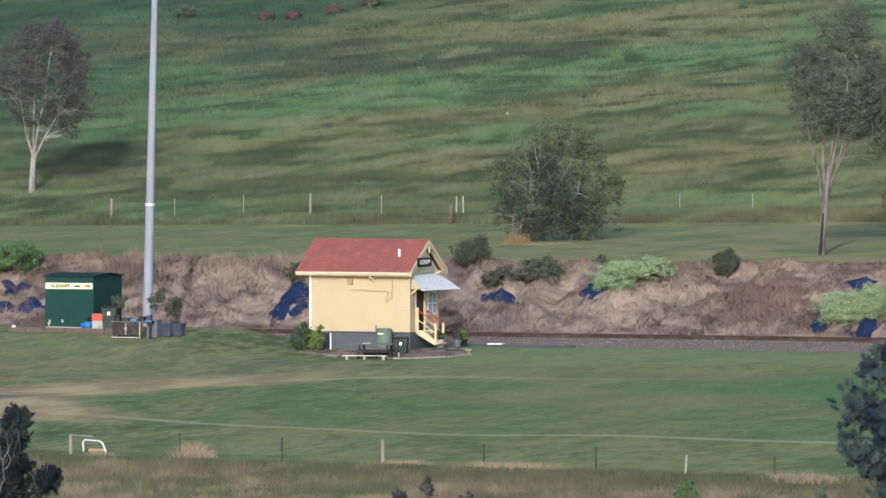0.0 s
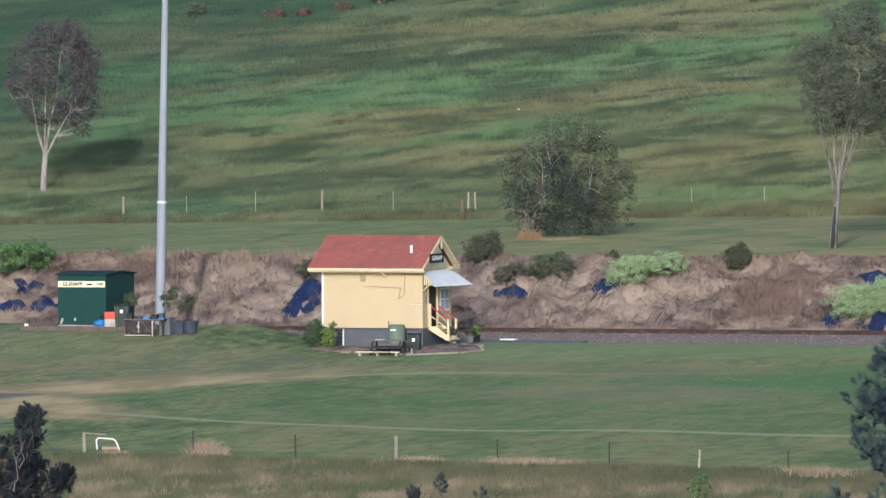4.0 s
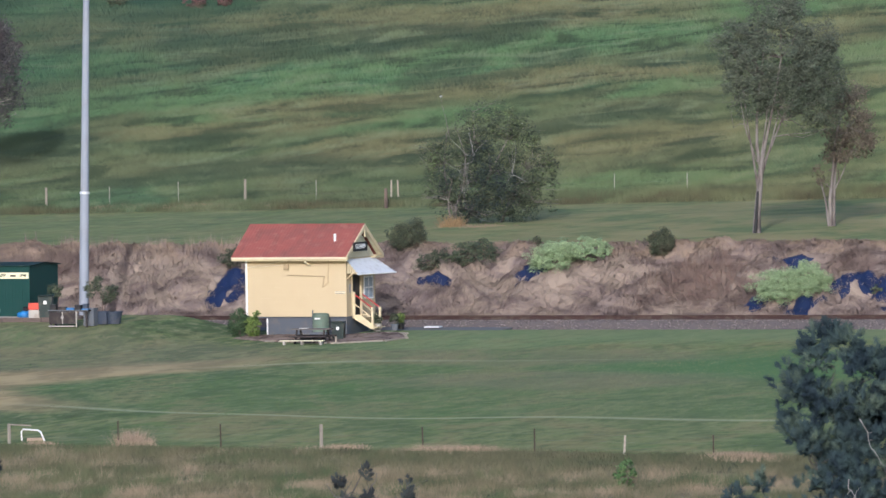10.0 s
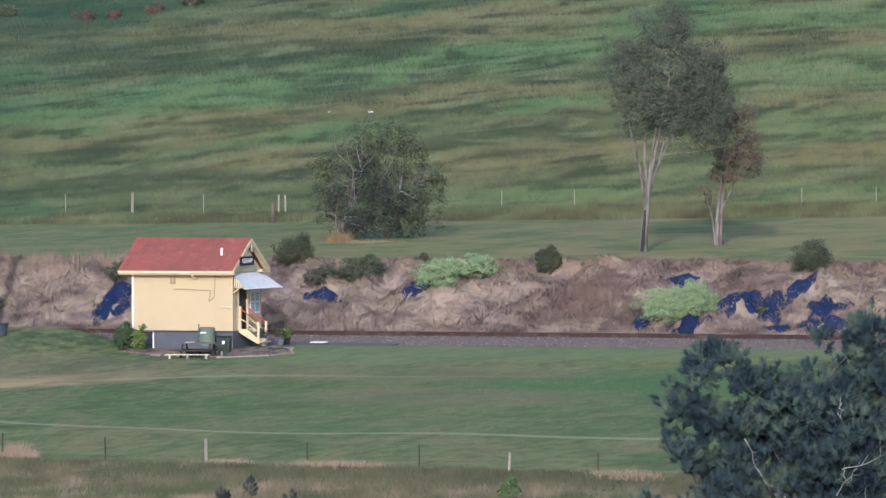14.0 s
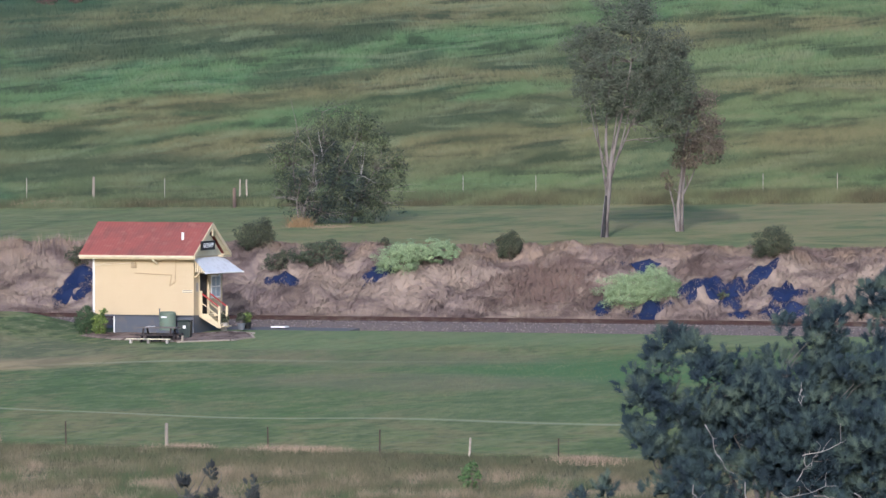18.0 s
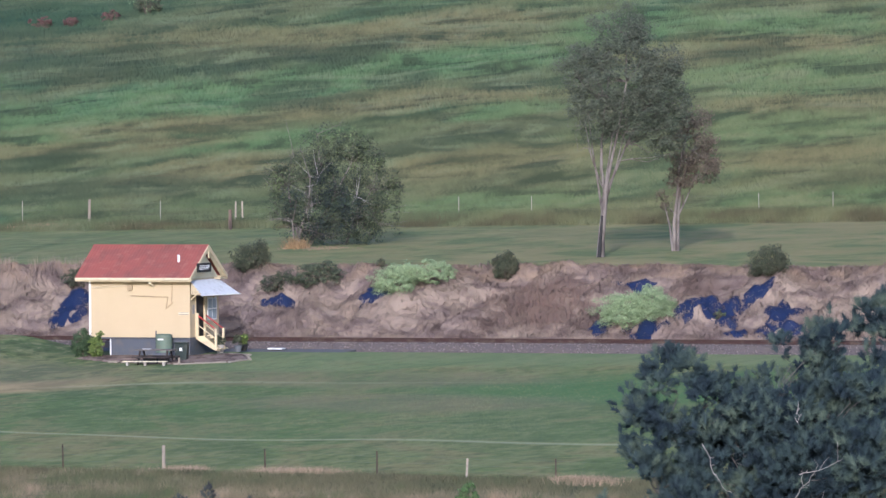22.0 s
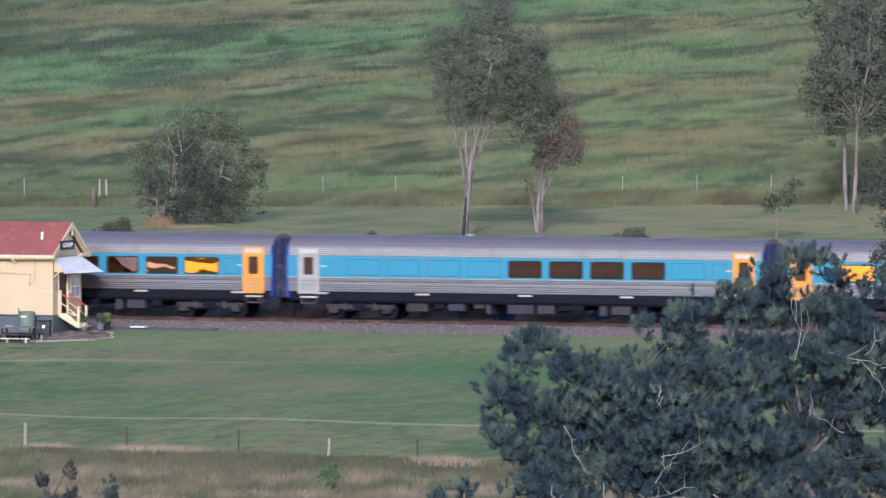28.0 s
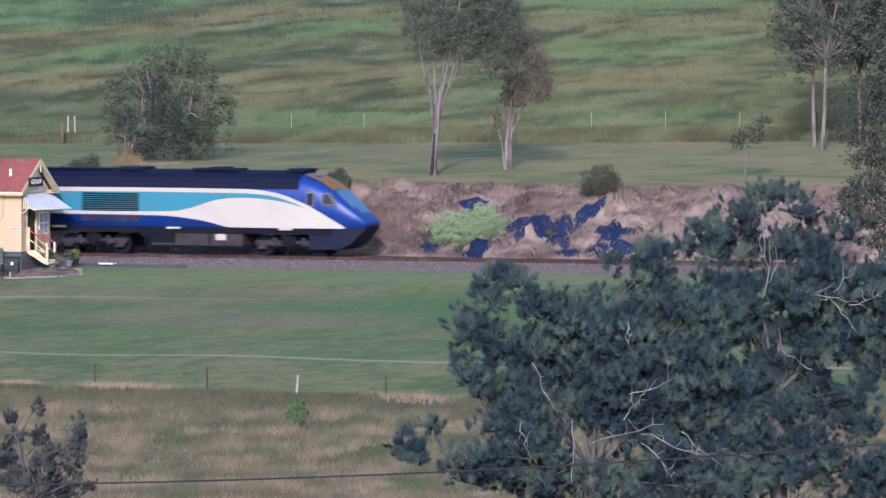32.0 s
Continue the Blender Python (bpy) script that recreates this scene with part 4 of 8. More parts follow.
tree("grey_gum_tree", *GUM_L, [stem((0, 0, -0.2, 0.21), (0.05, 0, 1.2, 0.16), (0.1, 0, 2.0, 0.15)),
                               stem((0.1, 0, 1.9, 0.08), (-0.3, 0, 3.2, 0.06), (-0.6, 0, 5.0, 0.045), (-0.7, 0, 7.0, 0.02)),
                               stem((0.1, 0, 1.9, 0.09), (0.3, 0.2, 3.4, 0.065), (0.7, 0.2, 5.2, 0.045), (1.0, 0, 7.6, 0.02)),
                               stem((0.1, 0, 1.8, 0.06), (0.7, -0.2, 3.0, 0.05), (1.5, -0.2, 4.4, 0.03), (2.3, 0, 6.2, 0.015)),
                               stem((0.1, 0, 2.0, 0.06), (0.1, 0, 4.0, 0.05), (0.2, 0, 6.0, 0.03), (0.3, 0, 8.4, 0.015))],
     [(0.9, 0, 6.9, 2.4, 1.8, 2.4), (1.4, 0, 8.3, 1.6, 1.4, 1.2), (-0.8, 0, 6.4, 1.6, 1.3, 2.1), (2.3, 0, 6.0, 1.1, 1.0, 1.9), (0.2, 0, 4.4, 1.8, 1.2, 1.0), (1.6, 0, 4.2, 1.0, 0.9, 1.1), (0.6, 0, 8.6, 1.7, 1.4, 1.0), (2.4, 0, 7.2, 1.0, 1.0, 1.3), (2.5, 0, 4.6, 0.7, 0.7, 0.9), (2.0, 0, 3.4, 0.5, 0.5, 0.6)],
     M["bare_leaf"], M["pale_bark"], "thin-crowned grey gum tree with many pale limbs in tall grass", count=760, per=36, clump=0.42, size=0.060, branches=140, limb_r=0.032, reach=0.08)

BUSH = at_land(-7.5, 30.6)
PERCH_TWIG = Vector((3.21, 428.5, 9.925))
tree("spreading_bush", *BUSH, [stem((-0.4, 0, -0.1, 0.12), (-0.5, 0, 1.0, 0.09), (-0.2, 0, 2.4, 0.06), (0.4, 0, 4.0, 0.03), (0.3, 0, 5.6, 0.015)),
                               stem((-0.2, 0.1, -0.1, 0.10), (0.4, 0, 1.2, 0.07), (1.2, 0, 2.6, 0.05), (2.0, 0, 4.2, 0.02)),
                               stem((-0.5, 0, -0.1, 0.07), (-1.0, 0, 1.4, 0.05), (-1.2, 0, 3.0, 0.03), (-1.0, 0, 4.6, 0.015)),
                               stem((1.6, 0.2, -0.1, 0.06), (2.2, 0, 1.4, 0.04), (3.0, 0, 2.8, 0.02)),
                               stem((-0.75, -0.7, -0.1, 0.10), (-0.6, -0.8, 0.9, 0.06), (-0.2, -0.9, 2.0, 0.035), (-0.1, -1.0, 3.4, 0.02), (-0.5, -1.0, 4.6, 0.012)),
                               stem((-0.9, -0.6, -0.1, 0.07), (-1.0, -0.8, 1.2, 0.035), (-0.8, -0.9, 2.2, 0.02))],
     [(1.2, 0, 3.6, 2.4, 2.0, 2.1), (-0.4, 0, 3.0, 1.8, 1.6, 2.1), (3.0, 0, 2.8, 1.6, 1.4, 1.9), (1.0, 0, 5.1, 1.7, 1.4, 1.1), (3.3, 0, 1.4, 1.1, 1.1, 1.3), (-1.2, 0, 1.8, 0.9, 0.9, 1.3), (1.4, -0.3, 1.2, 2.4, 1.4, 1.2), (0.2, -0.5, 1.6, 1.4, 0.9, 1.2), (-1.7, 0, 3.6, 0.7, 0.8, 0.9), (2.6, 0, 4.7, 0.9, 0.9, 0.7), (3.9, 0, 2.6, 0.6, 0.7, 0.8), (0.6, -0.4, 0.8, 2.2, 1.0, 0.8), (2.4, -0.3, 0.8, 1.6, 1.0, 0.8), (1.2, 0.2, 3.0, 1.5, 0.9, 1.6), (0.4, 0.2, 4.2, 1.0, 0.8, 1.0)],
     M["bush_leaf"], M["gum_bark"], "broad tangled dark green bush with bare grey twigs", "bush", count=760, per=44, clump=0.34, size=0.055, branches=300, limb_r=0.024, reach=0.18, hollow=0.25)

# bluish dark leaves paint the shade within, fresh leaves on its crown
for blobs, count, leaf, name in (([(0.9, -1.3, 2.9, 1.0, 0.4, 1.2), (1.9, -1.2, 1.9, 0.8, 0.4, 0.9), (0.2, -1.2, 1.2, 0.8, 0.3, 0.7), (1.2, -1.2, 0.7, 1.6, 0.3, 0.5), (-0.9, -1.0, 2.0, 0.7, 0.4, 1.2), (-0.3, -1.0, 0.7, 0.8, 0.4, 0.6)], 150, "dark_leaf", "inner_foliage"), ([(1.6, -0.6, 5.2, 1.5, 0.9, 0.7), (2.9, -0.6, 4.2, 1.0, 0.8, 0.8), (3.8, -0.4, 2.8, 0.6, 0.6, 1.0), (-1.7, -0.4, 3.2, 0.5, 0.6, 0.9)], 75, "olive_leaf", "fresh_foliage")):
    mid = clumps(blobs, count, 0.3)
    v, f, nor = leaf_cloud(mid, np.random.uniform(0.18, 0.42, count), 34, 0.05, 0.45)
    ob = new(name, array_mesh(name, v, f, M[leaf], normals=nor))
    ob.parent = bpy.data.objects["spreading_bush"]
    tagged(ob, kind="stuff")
# pale bare twigs on its sunny side
near = clumps([(0.3, -1.2, 3.8, 1.6, 0.5, 1.9), (2.2, -1.2, 2.4, 1.3, 0.5, 1.6), (-0.6, -1.2, 1.6, 0.9, 0.5, 1.4)], 24, 0.4)
v, f = tubes(limbs(stem((-0.3, -0.6, 0.4, 0.05), (0.0, -0.9, 2.0, 0.04), (0.3, -1.0, 3.4, 0.03), (1.4, -0.9, 1.4, 0.04), (2.2, -1.0, 2.4, 0.03)), near, 0.020, 0.3, 0.1), 5)
twigs = new("bare_branchwork", array_mesh("bare_branchwork", v, f, M["dead_wood"], True))
twigs.parent = bpy.data.objects["spreading_bush"]
tagged(twigs, kind="stuff")

# the bare top twig on which a bird sits
v, f = tubes([[(-0.9, -0.4, 4.4, 0.02), (-1.05, -0.9, 5.2, 0.014), (PERCH_TWIG.x - BUSH[0] + 0.06, PERCH_TWIG.y - BUSH[1], PERCH_TWIG.z - BUSH[2] - 0.35, 0.010), (PERCH_TWIG.x - BUSH[0], PERCH_TWIG.y - BUSH[1], PERCH_TWIG.z - BUSH[2], 0.006)]], 5)
twig = new("top_twig", array_mesh("top_twig", v, f, M["gum_bark"], True))
twig.parent = bpy.data.objects["spreading_bush"]

G3 = at_land(24.4, 42.0)
tree("slender_gum_tree", *G3, [stem((0, 0, -0.2, 0.13), (0.1, 0, 2.0, 0.10), (0.15, 0, 4.6, 0.08), (0.7, 0, 7.4, 0.06), (0.9, 0, 11, 0.03)), stem((0.15, 0, 4.4, 0.06), (-0.1, 0, 7.0, 0.06), (-0.3, 0, 10.5, 0.03))],
     [(0.6, 0, 7.2, 1.9, 1.6, 2.2), (-0.8, 0, 6.6, 1.2, 1.1, 1.7), (1.7, 0, 5.8, 1.1, 1.1, 1.6), (0.4, 0, 10.0, 1.9, 1.5, 2.0), (-0.6, 0, 9.2, 1.1, 1.0, 1.4), (-1.4, 0, 5.2, 0.8, 0.8, 1.6), (-1.3, 0, 7.6, 0.9, 0.9, 1.8), (0.3, 0, 5.2, 0.9, 0.8, 1.3), (1.0, 0, 4.4, 0.8, 0.8, 1.2)],
     M["gum_leaf"], M["gum_bark"], "slender pale-stemmed gum tree at the edge of a mown strip", count=520, per=44, clump=0.42, size=0.06, branches=50, group="gums by the mown strip")
for da, db, turn in ((-1.2, 2.6, 130), (0.6, 4.5, 250), (3.4, 3.0, 60)):
    x, y, z = at_land(24.4 + da, 42.0 + db)
    copy_thing(bpy.data.objects["slender_gum_tree"], pose(x, y, z, 0, 0, turn))

SAPLING = at_land(27.8, 18.2)
tree("sapling", *SAPLING, [stem((0, 0, -0.1, 0.035), (0.05, 0, 0.8, 0.03), (-0.05, 0, 1.6, 0.02), (0.3, 0, 2.4, 0.012)), stem((0.05, 0, 0.8, 0.02), (0.35, 0, 1.6, 0.015))],
     [(0.3, 0, 2.2, 0.8, 0.6, 0.5), (-0.2, 0, 1.8, 0.45, 0.4, 0.3), (0.9, 0, 2.7, 0.4, 0.4, 0.3)],
     M["bush_leaf"], M["gum_bark"], "thin young tree with a sparse crown on a mown strip", count=70, per=18, clump=0.28, size=0.07, branches=16, limb_r=0.012)


def shrub(a, b, rx, rz, leaf, label, name="shrub", count=110, per=34, size=0.045, lift=0.85, flat=0.8, ry=None, group="", category="shrub"):
    x, y, z = at_land(a, b)
    return tree(name, x, y, z, [stem((0, 0, -0.1, 0.05), (0.05, 0, rz * 0.7, 0.03), (0, 0, rz * 1.2, 0.01)), stem((0.05, 0, -0.1, 0.04), (-0.2 * rx, 0, rz * 0.8, 0.015))],
                [(0, 0, rz * lift, rx, ry or rx, rz), (rx * 0.25, 0, rz * (lift + 0.2), rx * 0.6, rx * 0.6, rz * 0.75), (-rx * 0.3, 0, rz * lift * 0.8, rx * 0.65, rx * 0.7, rz * 0.75)],
                leaf, M["dark_bark"], label, category, count=count, per=per, clump=min(rx, rz) * 0.30, size=size, branches=14, limb_r=0.02, hollow=0.55, flat=flat, group=group)


for a, b, rx, rz in ((-1.85, 8.5, 0.92, 0.80), (10.9, 8.5, 0.62, 0.62), (24.0, 8.3, 0.95, 0.82)):
    shrub(a, b, rx, rz, M["shrub_leaf"], "rounded dark olive shrub at the top of the cutting", count=190, per=50, size=0.04, group="round shrubs on the cutting")
shrub(4.55, 8.7, 0.22, 0.22, M["shrub_leaf"], "tiny dark shrub at the top of the cutting", count=24, per=20)
shrub(-10.3, 7.3, 0.75, 0.55, M["shrub_leaf"], "low dark shrub on the cutting behind the building", count=70)
shrub(1.75, 7.75, 1.45, 0.62, M["bush_leaf"], "low spreading dark green bush on the cutting", count=190, flat=0.6)
shrub(-0.2, 6.9, 0.75, 0.5, M["shrub_leaf"], "low spreading dark green bush on the cutting", count=60)
shrub(22.6, 5.2, 0.3, 0.25, M["bush_leaf"], "small green weed on the cutting", count=26, per=20)
shrub(7.1, 7.8, 1.80, 0.55, M["vine_leaf"], "pale green creeper spilling over the cutting", "creeper", count=260, per=80, size=0.034, flat=0.6, group="pale creepers")
shrub(6.0, 6.7, 1.10, 0.85, M["vine_leaf"], "pale green creeper spilling over the cutting", "creeper", count=170, per=80, size=0.034, flat=0.6, group="pale creepers")
shrub(18.75, 4.95, 2.0, 0.98, M["vine_leaf"], "pale green creeper mounded on the dead grass", "creeper", count=430, per=90, size=0.036, flat=0.6, ry=1.1, group="pale creepers")
shrub(-25.6, 7.3, 1.9, 0.75, M["green_leaf"], "leafy green bush at the top of the cutting", count=240, size=0.06, flat=0.7)

for a, b, rx, rz in ((-67.4, 136.4, 0.75, 0.40), (-65.6, 136.9, 0.5, 0.35), (-63.5, 138.4, 0.75, 0.35)):
    shrub(a, b, rx, rz, M["red_leaf"], "dark red weed clump high in the pasture", name="weed_clump", count=46, per=24, size=0.07, flat=0.6, group="red weeds in the pasture")
shrub(-62.0, 141.3, 1.0, 0.75, M["bush_leaf"], "low green bush high in the pasture", count=60, per=30, size=0.07)
shrub(-62.0, 140.7, 0.8, 0.75, M["vine_leaf"], "pale flowering spray on a pasture bush", name="flowering_spray", count=12, per=8, size=0.06)
shrub(-73.5, 137.8, 0.7, 0.5, M["bush_leaf"], "low dark bush high in the pasture", count=40, per=30, size=0.07)


shrub(41.6, -79.5, 0.40, 0.60, M["green_leaf"], "small pale green weed in rank grass", "weed", count=46, per=26, size=0.05)


def sown(n, a0, a1, b0, b1):
    return np.random.uniform(a0, a1, n), np.random.uniform(b0, b1, n)


ga, gb = sown(52000, -64, 47, 51.5, 92)
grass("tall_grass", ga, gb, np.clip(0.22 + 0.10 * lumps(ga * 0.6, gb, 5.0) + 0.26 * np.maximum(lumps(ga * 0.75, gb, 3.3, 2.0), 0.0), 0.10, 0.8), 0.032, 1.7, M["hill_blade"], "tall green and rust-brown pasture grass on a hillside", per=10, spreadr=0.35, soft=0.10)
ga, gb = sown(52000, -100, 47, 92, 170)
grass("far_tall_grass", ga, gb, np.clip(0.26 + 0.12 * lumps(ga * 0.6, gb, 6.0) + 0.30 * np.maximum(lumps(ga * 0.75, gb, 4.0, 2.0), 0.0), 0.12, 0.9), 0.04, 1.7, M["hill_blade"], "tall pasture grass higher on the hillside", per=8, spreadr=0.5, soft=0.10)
ga, gb = sown(10000, -60, 46, 50.2, 53.0)
grass("fence_line_grass", ga, gb, np.clip(0.36 + 0.14 * lumps(ga, gb, 2.5), 0.2, 0.7), 0.035, 0.7, M["hill_blade"], "tall rank grass along the paddock fence", per=7, spreadr=0.15)
ga, gb = sown(5200, -15, 46, 51.4, 52.8)
grass("fence_foot_grass", ga, gb, 0.62, 0.035, 0.7, M["hill_blade"], "tall grass grown up round the paddock fence", per=8, spreadr=0.2, soft=0.1)
ga, gb = sown(20000, -32, 46, 2.9, 9.8)
keep = clear_of_sheets(ga, gb, 0.75)
ga, gb = ga[keep], gb[keep]
grass("dead_grass", ga, gb, np.clip(0.24 + 0.12 * lumps(ga, gb, 3.0), 0.08, 0.5), 0.026, 1.6, M["bank_blade"], "matted pinkish-brown dead grass on the railway cutting", per=9, spreadr=0.24, drop=0.6, bend=0.1, soft=0.2)
ga, gb = sown(28000, -22, 70, -112, -58.5)
keep = gb < -60.6 + 1.6 * lumps(ga, gb * 0.2, 11.0) + 0.9 * lumps(ga, gb * 0.3, 3.5)
ga, gb = ga[keep], gb[keep] - 4.0
grass("rank_grass", ga, gb, np.clip(0.30 + 0.12 * lumps(ga * 0.8, gb, 5.0) + 0.20 * np.maximum(lumps(ga, gb * 0.6, 2.2, 1.0), 0), 0.12, 0.8), 0.028, 1.1, M["rough_blade"], "rank dry and green grass before a wire fence", per=11, spreadr=0.28, soft=0.12)
ga, gb = sown(5000, -16, 60, -65.8, -64.0)
grass("fence_grass", ga, gb, 0.32, 0.04, 0.8, M["rough_blade"], "longer grass under the near wire fence", per=6, spreadr=0.15)
ga, gb = sown(42000, -32, 50, -63.5, -8.6)
ring = np.hypot(np.minimum(ga - 20, 0) / 26, np.where(gb > -34.6, (gb + 34.6) / 15.5, (gb + 34.6) / 12.9))
keep = (np.abs(ring - 1.03) > 0.19 + 0.04 * lumps(ga, gb, 2.0)) | (ga > 3)
ga, gb = ga[keep], gb[keep]
grass("lawn_tussocks", ga, gb, 0.06, 0.14, 0.8, M["lawn_blade"], "short tussocks in a mown lawn", per=4, spreadr=0.3, wind=0, soft=0.15, face_up=1.4)
ga, gb = sown(30000, -50, 46, 10.2, 50)
grass("far_lawn_tussocks", ga, gb, 0.05, 0.16, 0.8, M["strip_blade"], "short tussocks in the mown strip behind the cutting", per=3, spreadr=0.3, wind=0, soft=0.15, face_up=1.4)
ga, gb = sown(260, -37, -25.0, 51.2, 52.2)
grass("fence_straw", ga, gb, np.random.uniform(0.08, 0.3, 260), 0.10, 0.8, M["dry_fringe"], "pale dead grass along the foot of the paddock fence", per=5, spreadr=0.15)
# dry reeds beside the pole and shed
ga, gb = sown(190, -22, -8.5, 7.3, 9.3)
grass("dry_reeds", ga, gb, 0.75, 0.03, 0.5, M["bank_blade"], "dry standing reeds at the top of the cutting", per=7, spreadr=0.12)
for ca, cb, n, h, r in ((14.4, -61.8, 60, 0.75, 0.35), (15.1, -62.0, 30, 0.5, 0.3), (29.0, -64.2, 240, 0.42, 1.7), (40.9, -65.4, 150, 0.42, 1.0), (24.0, -63.6, 110, 0.34, 0.9), (10.5, -61.9, 60, 0.22, 0.5)):
    grass("straw_clump", np.random.normal(ca, r * 0.6, n), np.random.normal(cb, 0.3, n), h, 0.03, 0.9, M["straw"], "clump of pale dry straw grass", per=7, spreadr=0.08)

ga, gb = np.random.normal(13.6, 1.3, 420), np.random.normal(6.3, 0.9, 420)
grass("dead_weeds", ga, gb, np.random.uniform(0.15, 0.55, 420), 0.03, 0.9, M["weed_brown"], "reddish-brown dead weeds on the cutting", per=7, spreadr=0.15)
ga, gb = np.random.normal(-7.05, 0.24, 64), np.random.normal(27.4, 0.3, 64)
grass("rusty_tuft", ga, gb, np.random.uniform(0.2, 0.7, 64), 0.03, 1.1, M["rusty_straw"], "orange-brown dead grass at the foot of the bush", per=9, spreadr=0.1)
ga, gb = np.random.normal(-5.6, 0.9, 110), np.random.normal(27.0, 0.8, 110)
grass("leaf_litter", ga, gb, np.random.uniform(0.05, 0.16, 110), 0.06, 1.4, M["dry_fringe"], "tan dead stalks littered before the bush", per=5, spreadr=0.12)


# ---- the she-oaks close to the camera ----
def she_oak(name, y, blobs, foot, label, count, forks, bare=(), depth=1.0, plume=1.0, leaf="oak_leaf"):
    """Rounded tufts of fine needles on grey forked limbs; blobs are x, z, rx, rz."""
    x0, z0 = foot
    gx = LINE.inverted() @ Vector((x0, y, 0))
    ground_z = float(land(gx.x, gx.y))
    base = thing(name, pose(x0, y, ground_z), label, "tree", "she-oaks")
    vol = [(x - x0, random.uniform(-0.3, 0.3) * depth, z - ground_z - 0.06 * plume, max(rx - 0.07 * plume, 0.05), min(max(rx, 0.5), 1.1) * depth, max(rz - 0.10 * plume, 0.05)) for x, z, rx, rz in blobs]
    tufts = clumps(vol, max(6, count // 9), 0.08, 0.62)
    girth = np.random.uniform(0.16, 0.32, len(tufts)) * plume
    mid = np.repeat(tufts, 9, 0)
    off = np.random.normal(0, 1, mid.shape)
    off /= np.linalg.norm(off, axis=1)[:, None]
    off[:, 2] = off[:, 2] * 0.9 + 0.15
    mid = mid + off * (np.repeat(girth, 9) * np.random.uniform(0.3, 1.0, len(mid)))[:, None]
    count = len(mid)
    stems = [stem((0, 0, -0.3, 0.22), (0.05, 0, (z0 - ground_z) * 0.5, 0.18), (0, 0, z0 - ground_z, 0.14))]
    for fx, fz in forks:
        stems.append(stem((0, 0, z0 - ground_z - 0.1, 0.055), (fx * 0.4, 0.1, z0 - ground_z + fz * 0.5, 0.035), (fx, 0, z0 - ground_z + fz, 0.015)))
    whole = [p for s in stems for p in s]
    for k, s in enumerate(stems):
        v, f = tubes([s], 7)
        ob = new("limb" if k else "trunk", array_mesh("limb", v, f, M["oak_bark"], True))
        ob.parent = base
    v, f = tubes(limbs(whole, tufts[np.random.choice(len(tufts), min(len(tufts), 130), replace=False)], 0.016, 0.22, 0.2), 5)
    ob = new("branchwork", array_mesh("branchwork", v, f, M["oak_bark"], True))
    ob.parent = base
    tagged(ob, kind="stuff")
    for bx, bz, dx, dz in bare:
        # a crooked dead branch with a few curled twigs
        pts, p, h = [], np.array((bx - x0, -0.95 * depth, bz - ground_z)), np.array((dx, -0.35 * depth, dz)) / 6
        for k in range(7):
            pts.append((*p, 0.0115 - 0.0013 * k))
            p = p + h + np.random.normal(0, 0.042, 3)
        runs = [pts]
        for k in (2, 3, 4, 5):
            q = np.array(pts[k][:3])
            way = np.array((dx * random.uniform(-0.2, 0.5), 0, dz * 0.2 + random.uniform(-0.15, 0.35))) / 3
            twig = []
            for j in range(4):
                twig.append((*q, 0.0070 - 0.0014 * j))
                q = q + way + np.random.normal(0, 0.035, 3)
            runs.append(twig)
        v, f = tubes(runs, 5)
        ob = new("bare_branch", array_mesh("bare_branch", v, f, M["dead_wood"], True))
        ob.parent = base
        ob["label"] = "leafless pale grey branch"
    # needles: short shoots that stand out from the tuft, each ringed by thin strips
    per = 85
    n = count * per
    axis = off * 0.7 + np.random.normal(0, 0.25, (count, 3)) + np.array([0, 0, 0.7])
    axis /= np.linalg.norm(axis, axis=1)[:, None]
    shoot = np.random.uniform(0.08, 0.20, count) * plume
    ax, along = np.repeat(axis, per, 0), np.random.uniform(0, 1, n)
    c = np.repeat(mid, per, 0) + ax * (along * np.repeat(shoot, per))[:, None]
    d = ax * 0.8 + np.random.normal(0, 0.5, (n, 3))
    d /= np.linalg.norm(d, axis=1)[:, None]
    ln = (np.random.uniform(0.06, 0.15, n) * plume * (1.15 - 0.45 * along))[:, None]
    w = np.cross(d, np.random.normal(0, 1, (n, 3)))
    w /= np.linalg.norm(w, axis=1)[:, None]
    w *= np.random.uniform(0.004, 0.0075, n)[:, None]
    tip = c + d * ln * 1.2
    v = np.stack([c - w * 1.2, c + w * 1.2, tip], 1).reshape(-1, 3)
    heart = np.repeat(np.repeat(tufts, 9, 0), per, 0)
    nor = (c - heart) / np.repeat(np.repeat(girth, 9), per)[:, None] * 0.30 + d * 0.35 + np.array([0, -0.45, 0.30]) + np.random.normal(0, 0.30, (n, 3))
    nor /= np.linalg.norm(nor, axis=1)[:, None]
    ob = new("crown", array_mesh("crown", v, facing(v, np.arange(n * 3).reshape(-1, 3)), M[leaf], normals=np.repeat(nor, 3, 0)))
    ob.parent = base
    return base


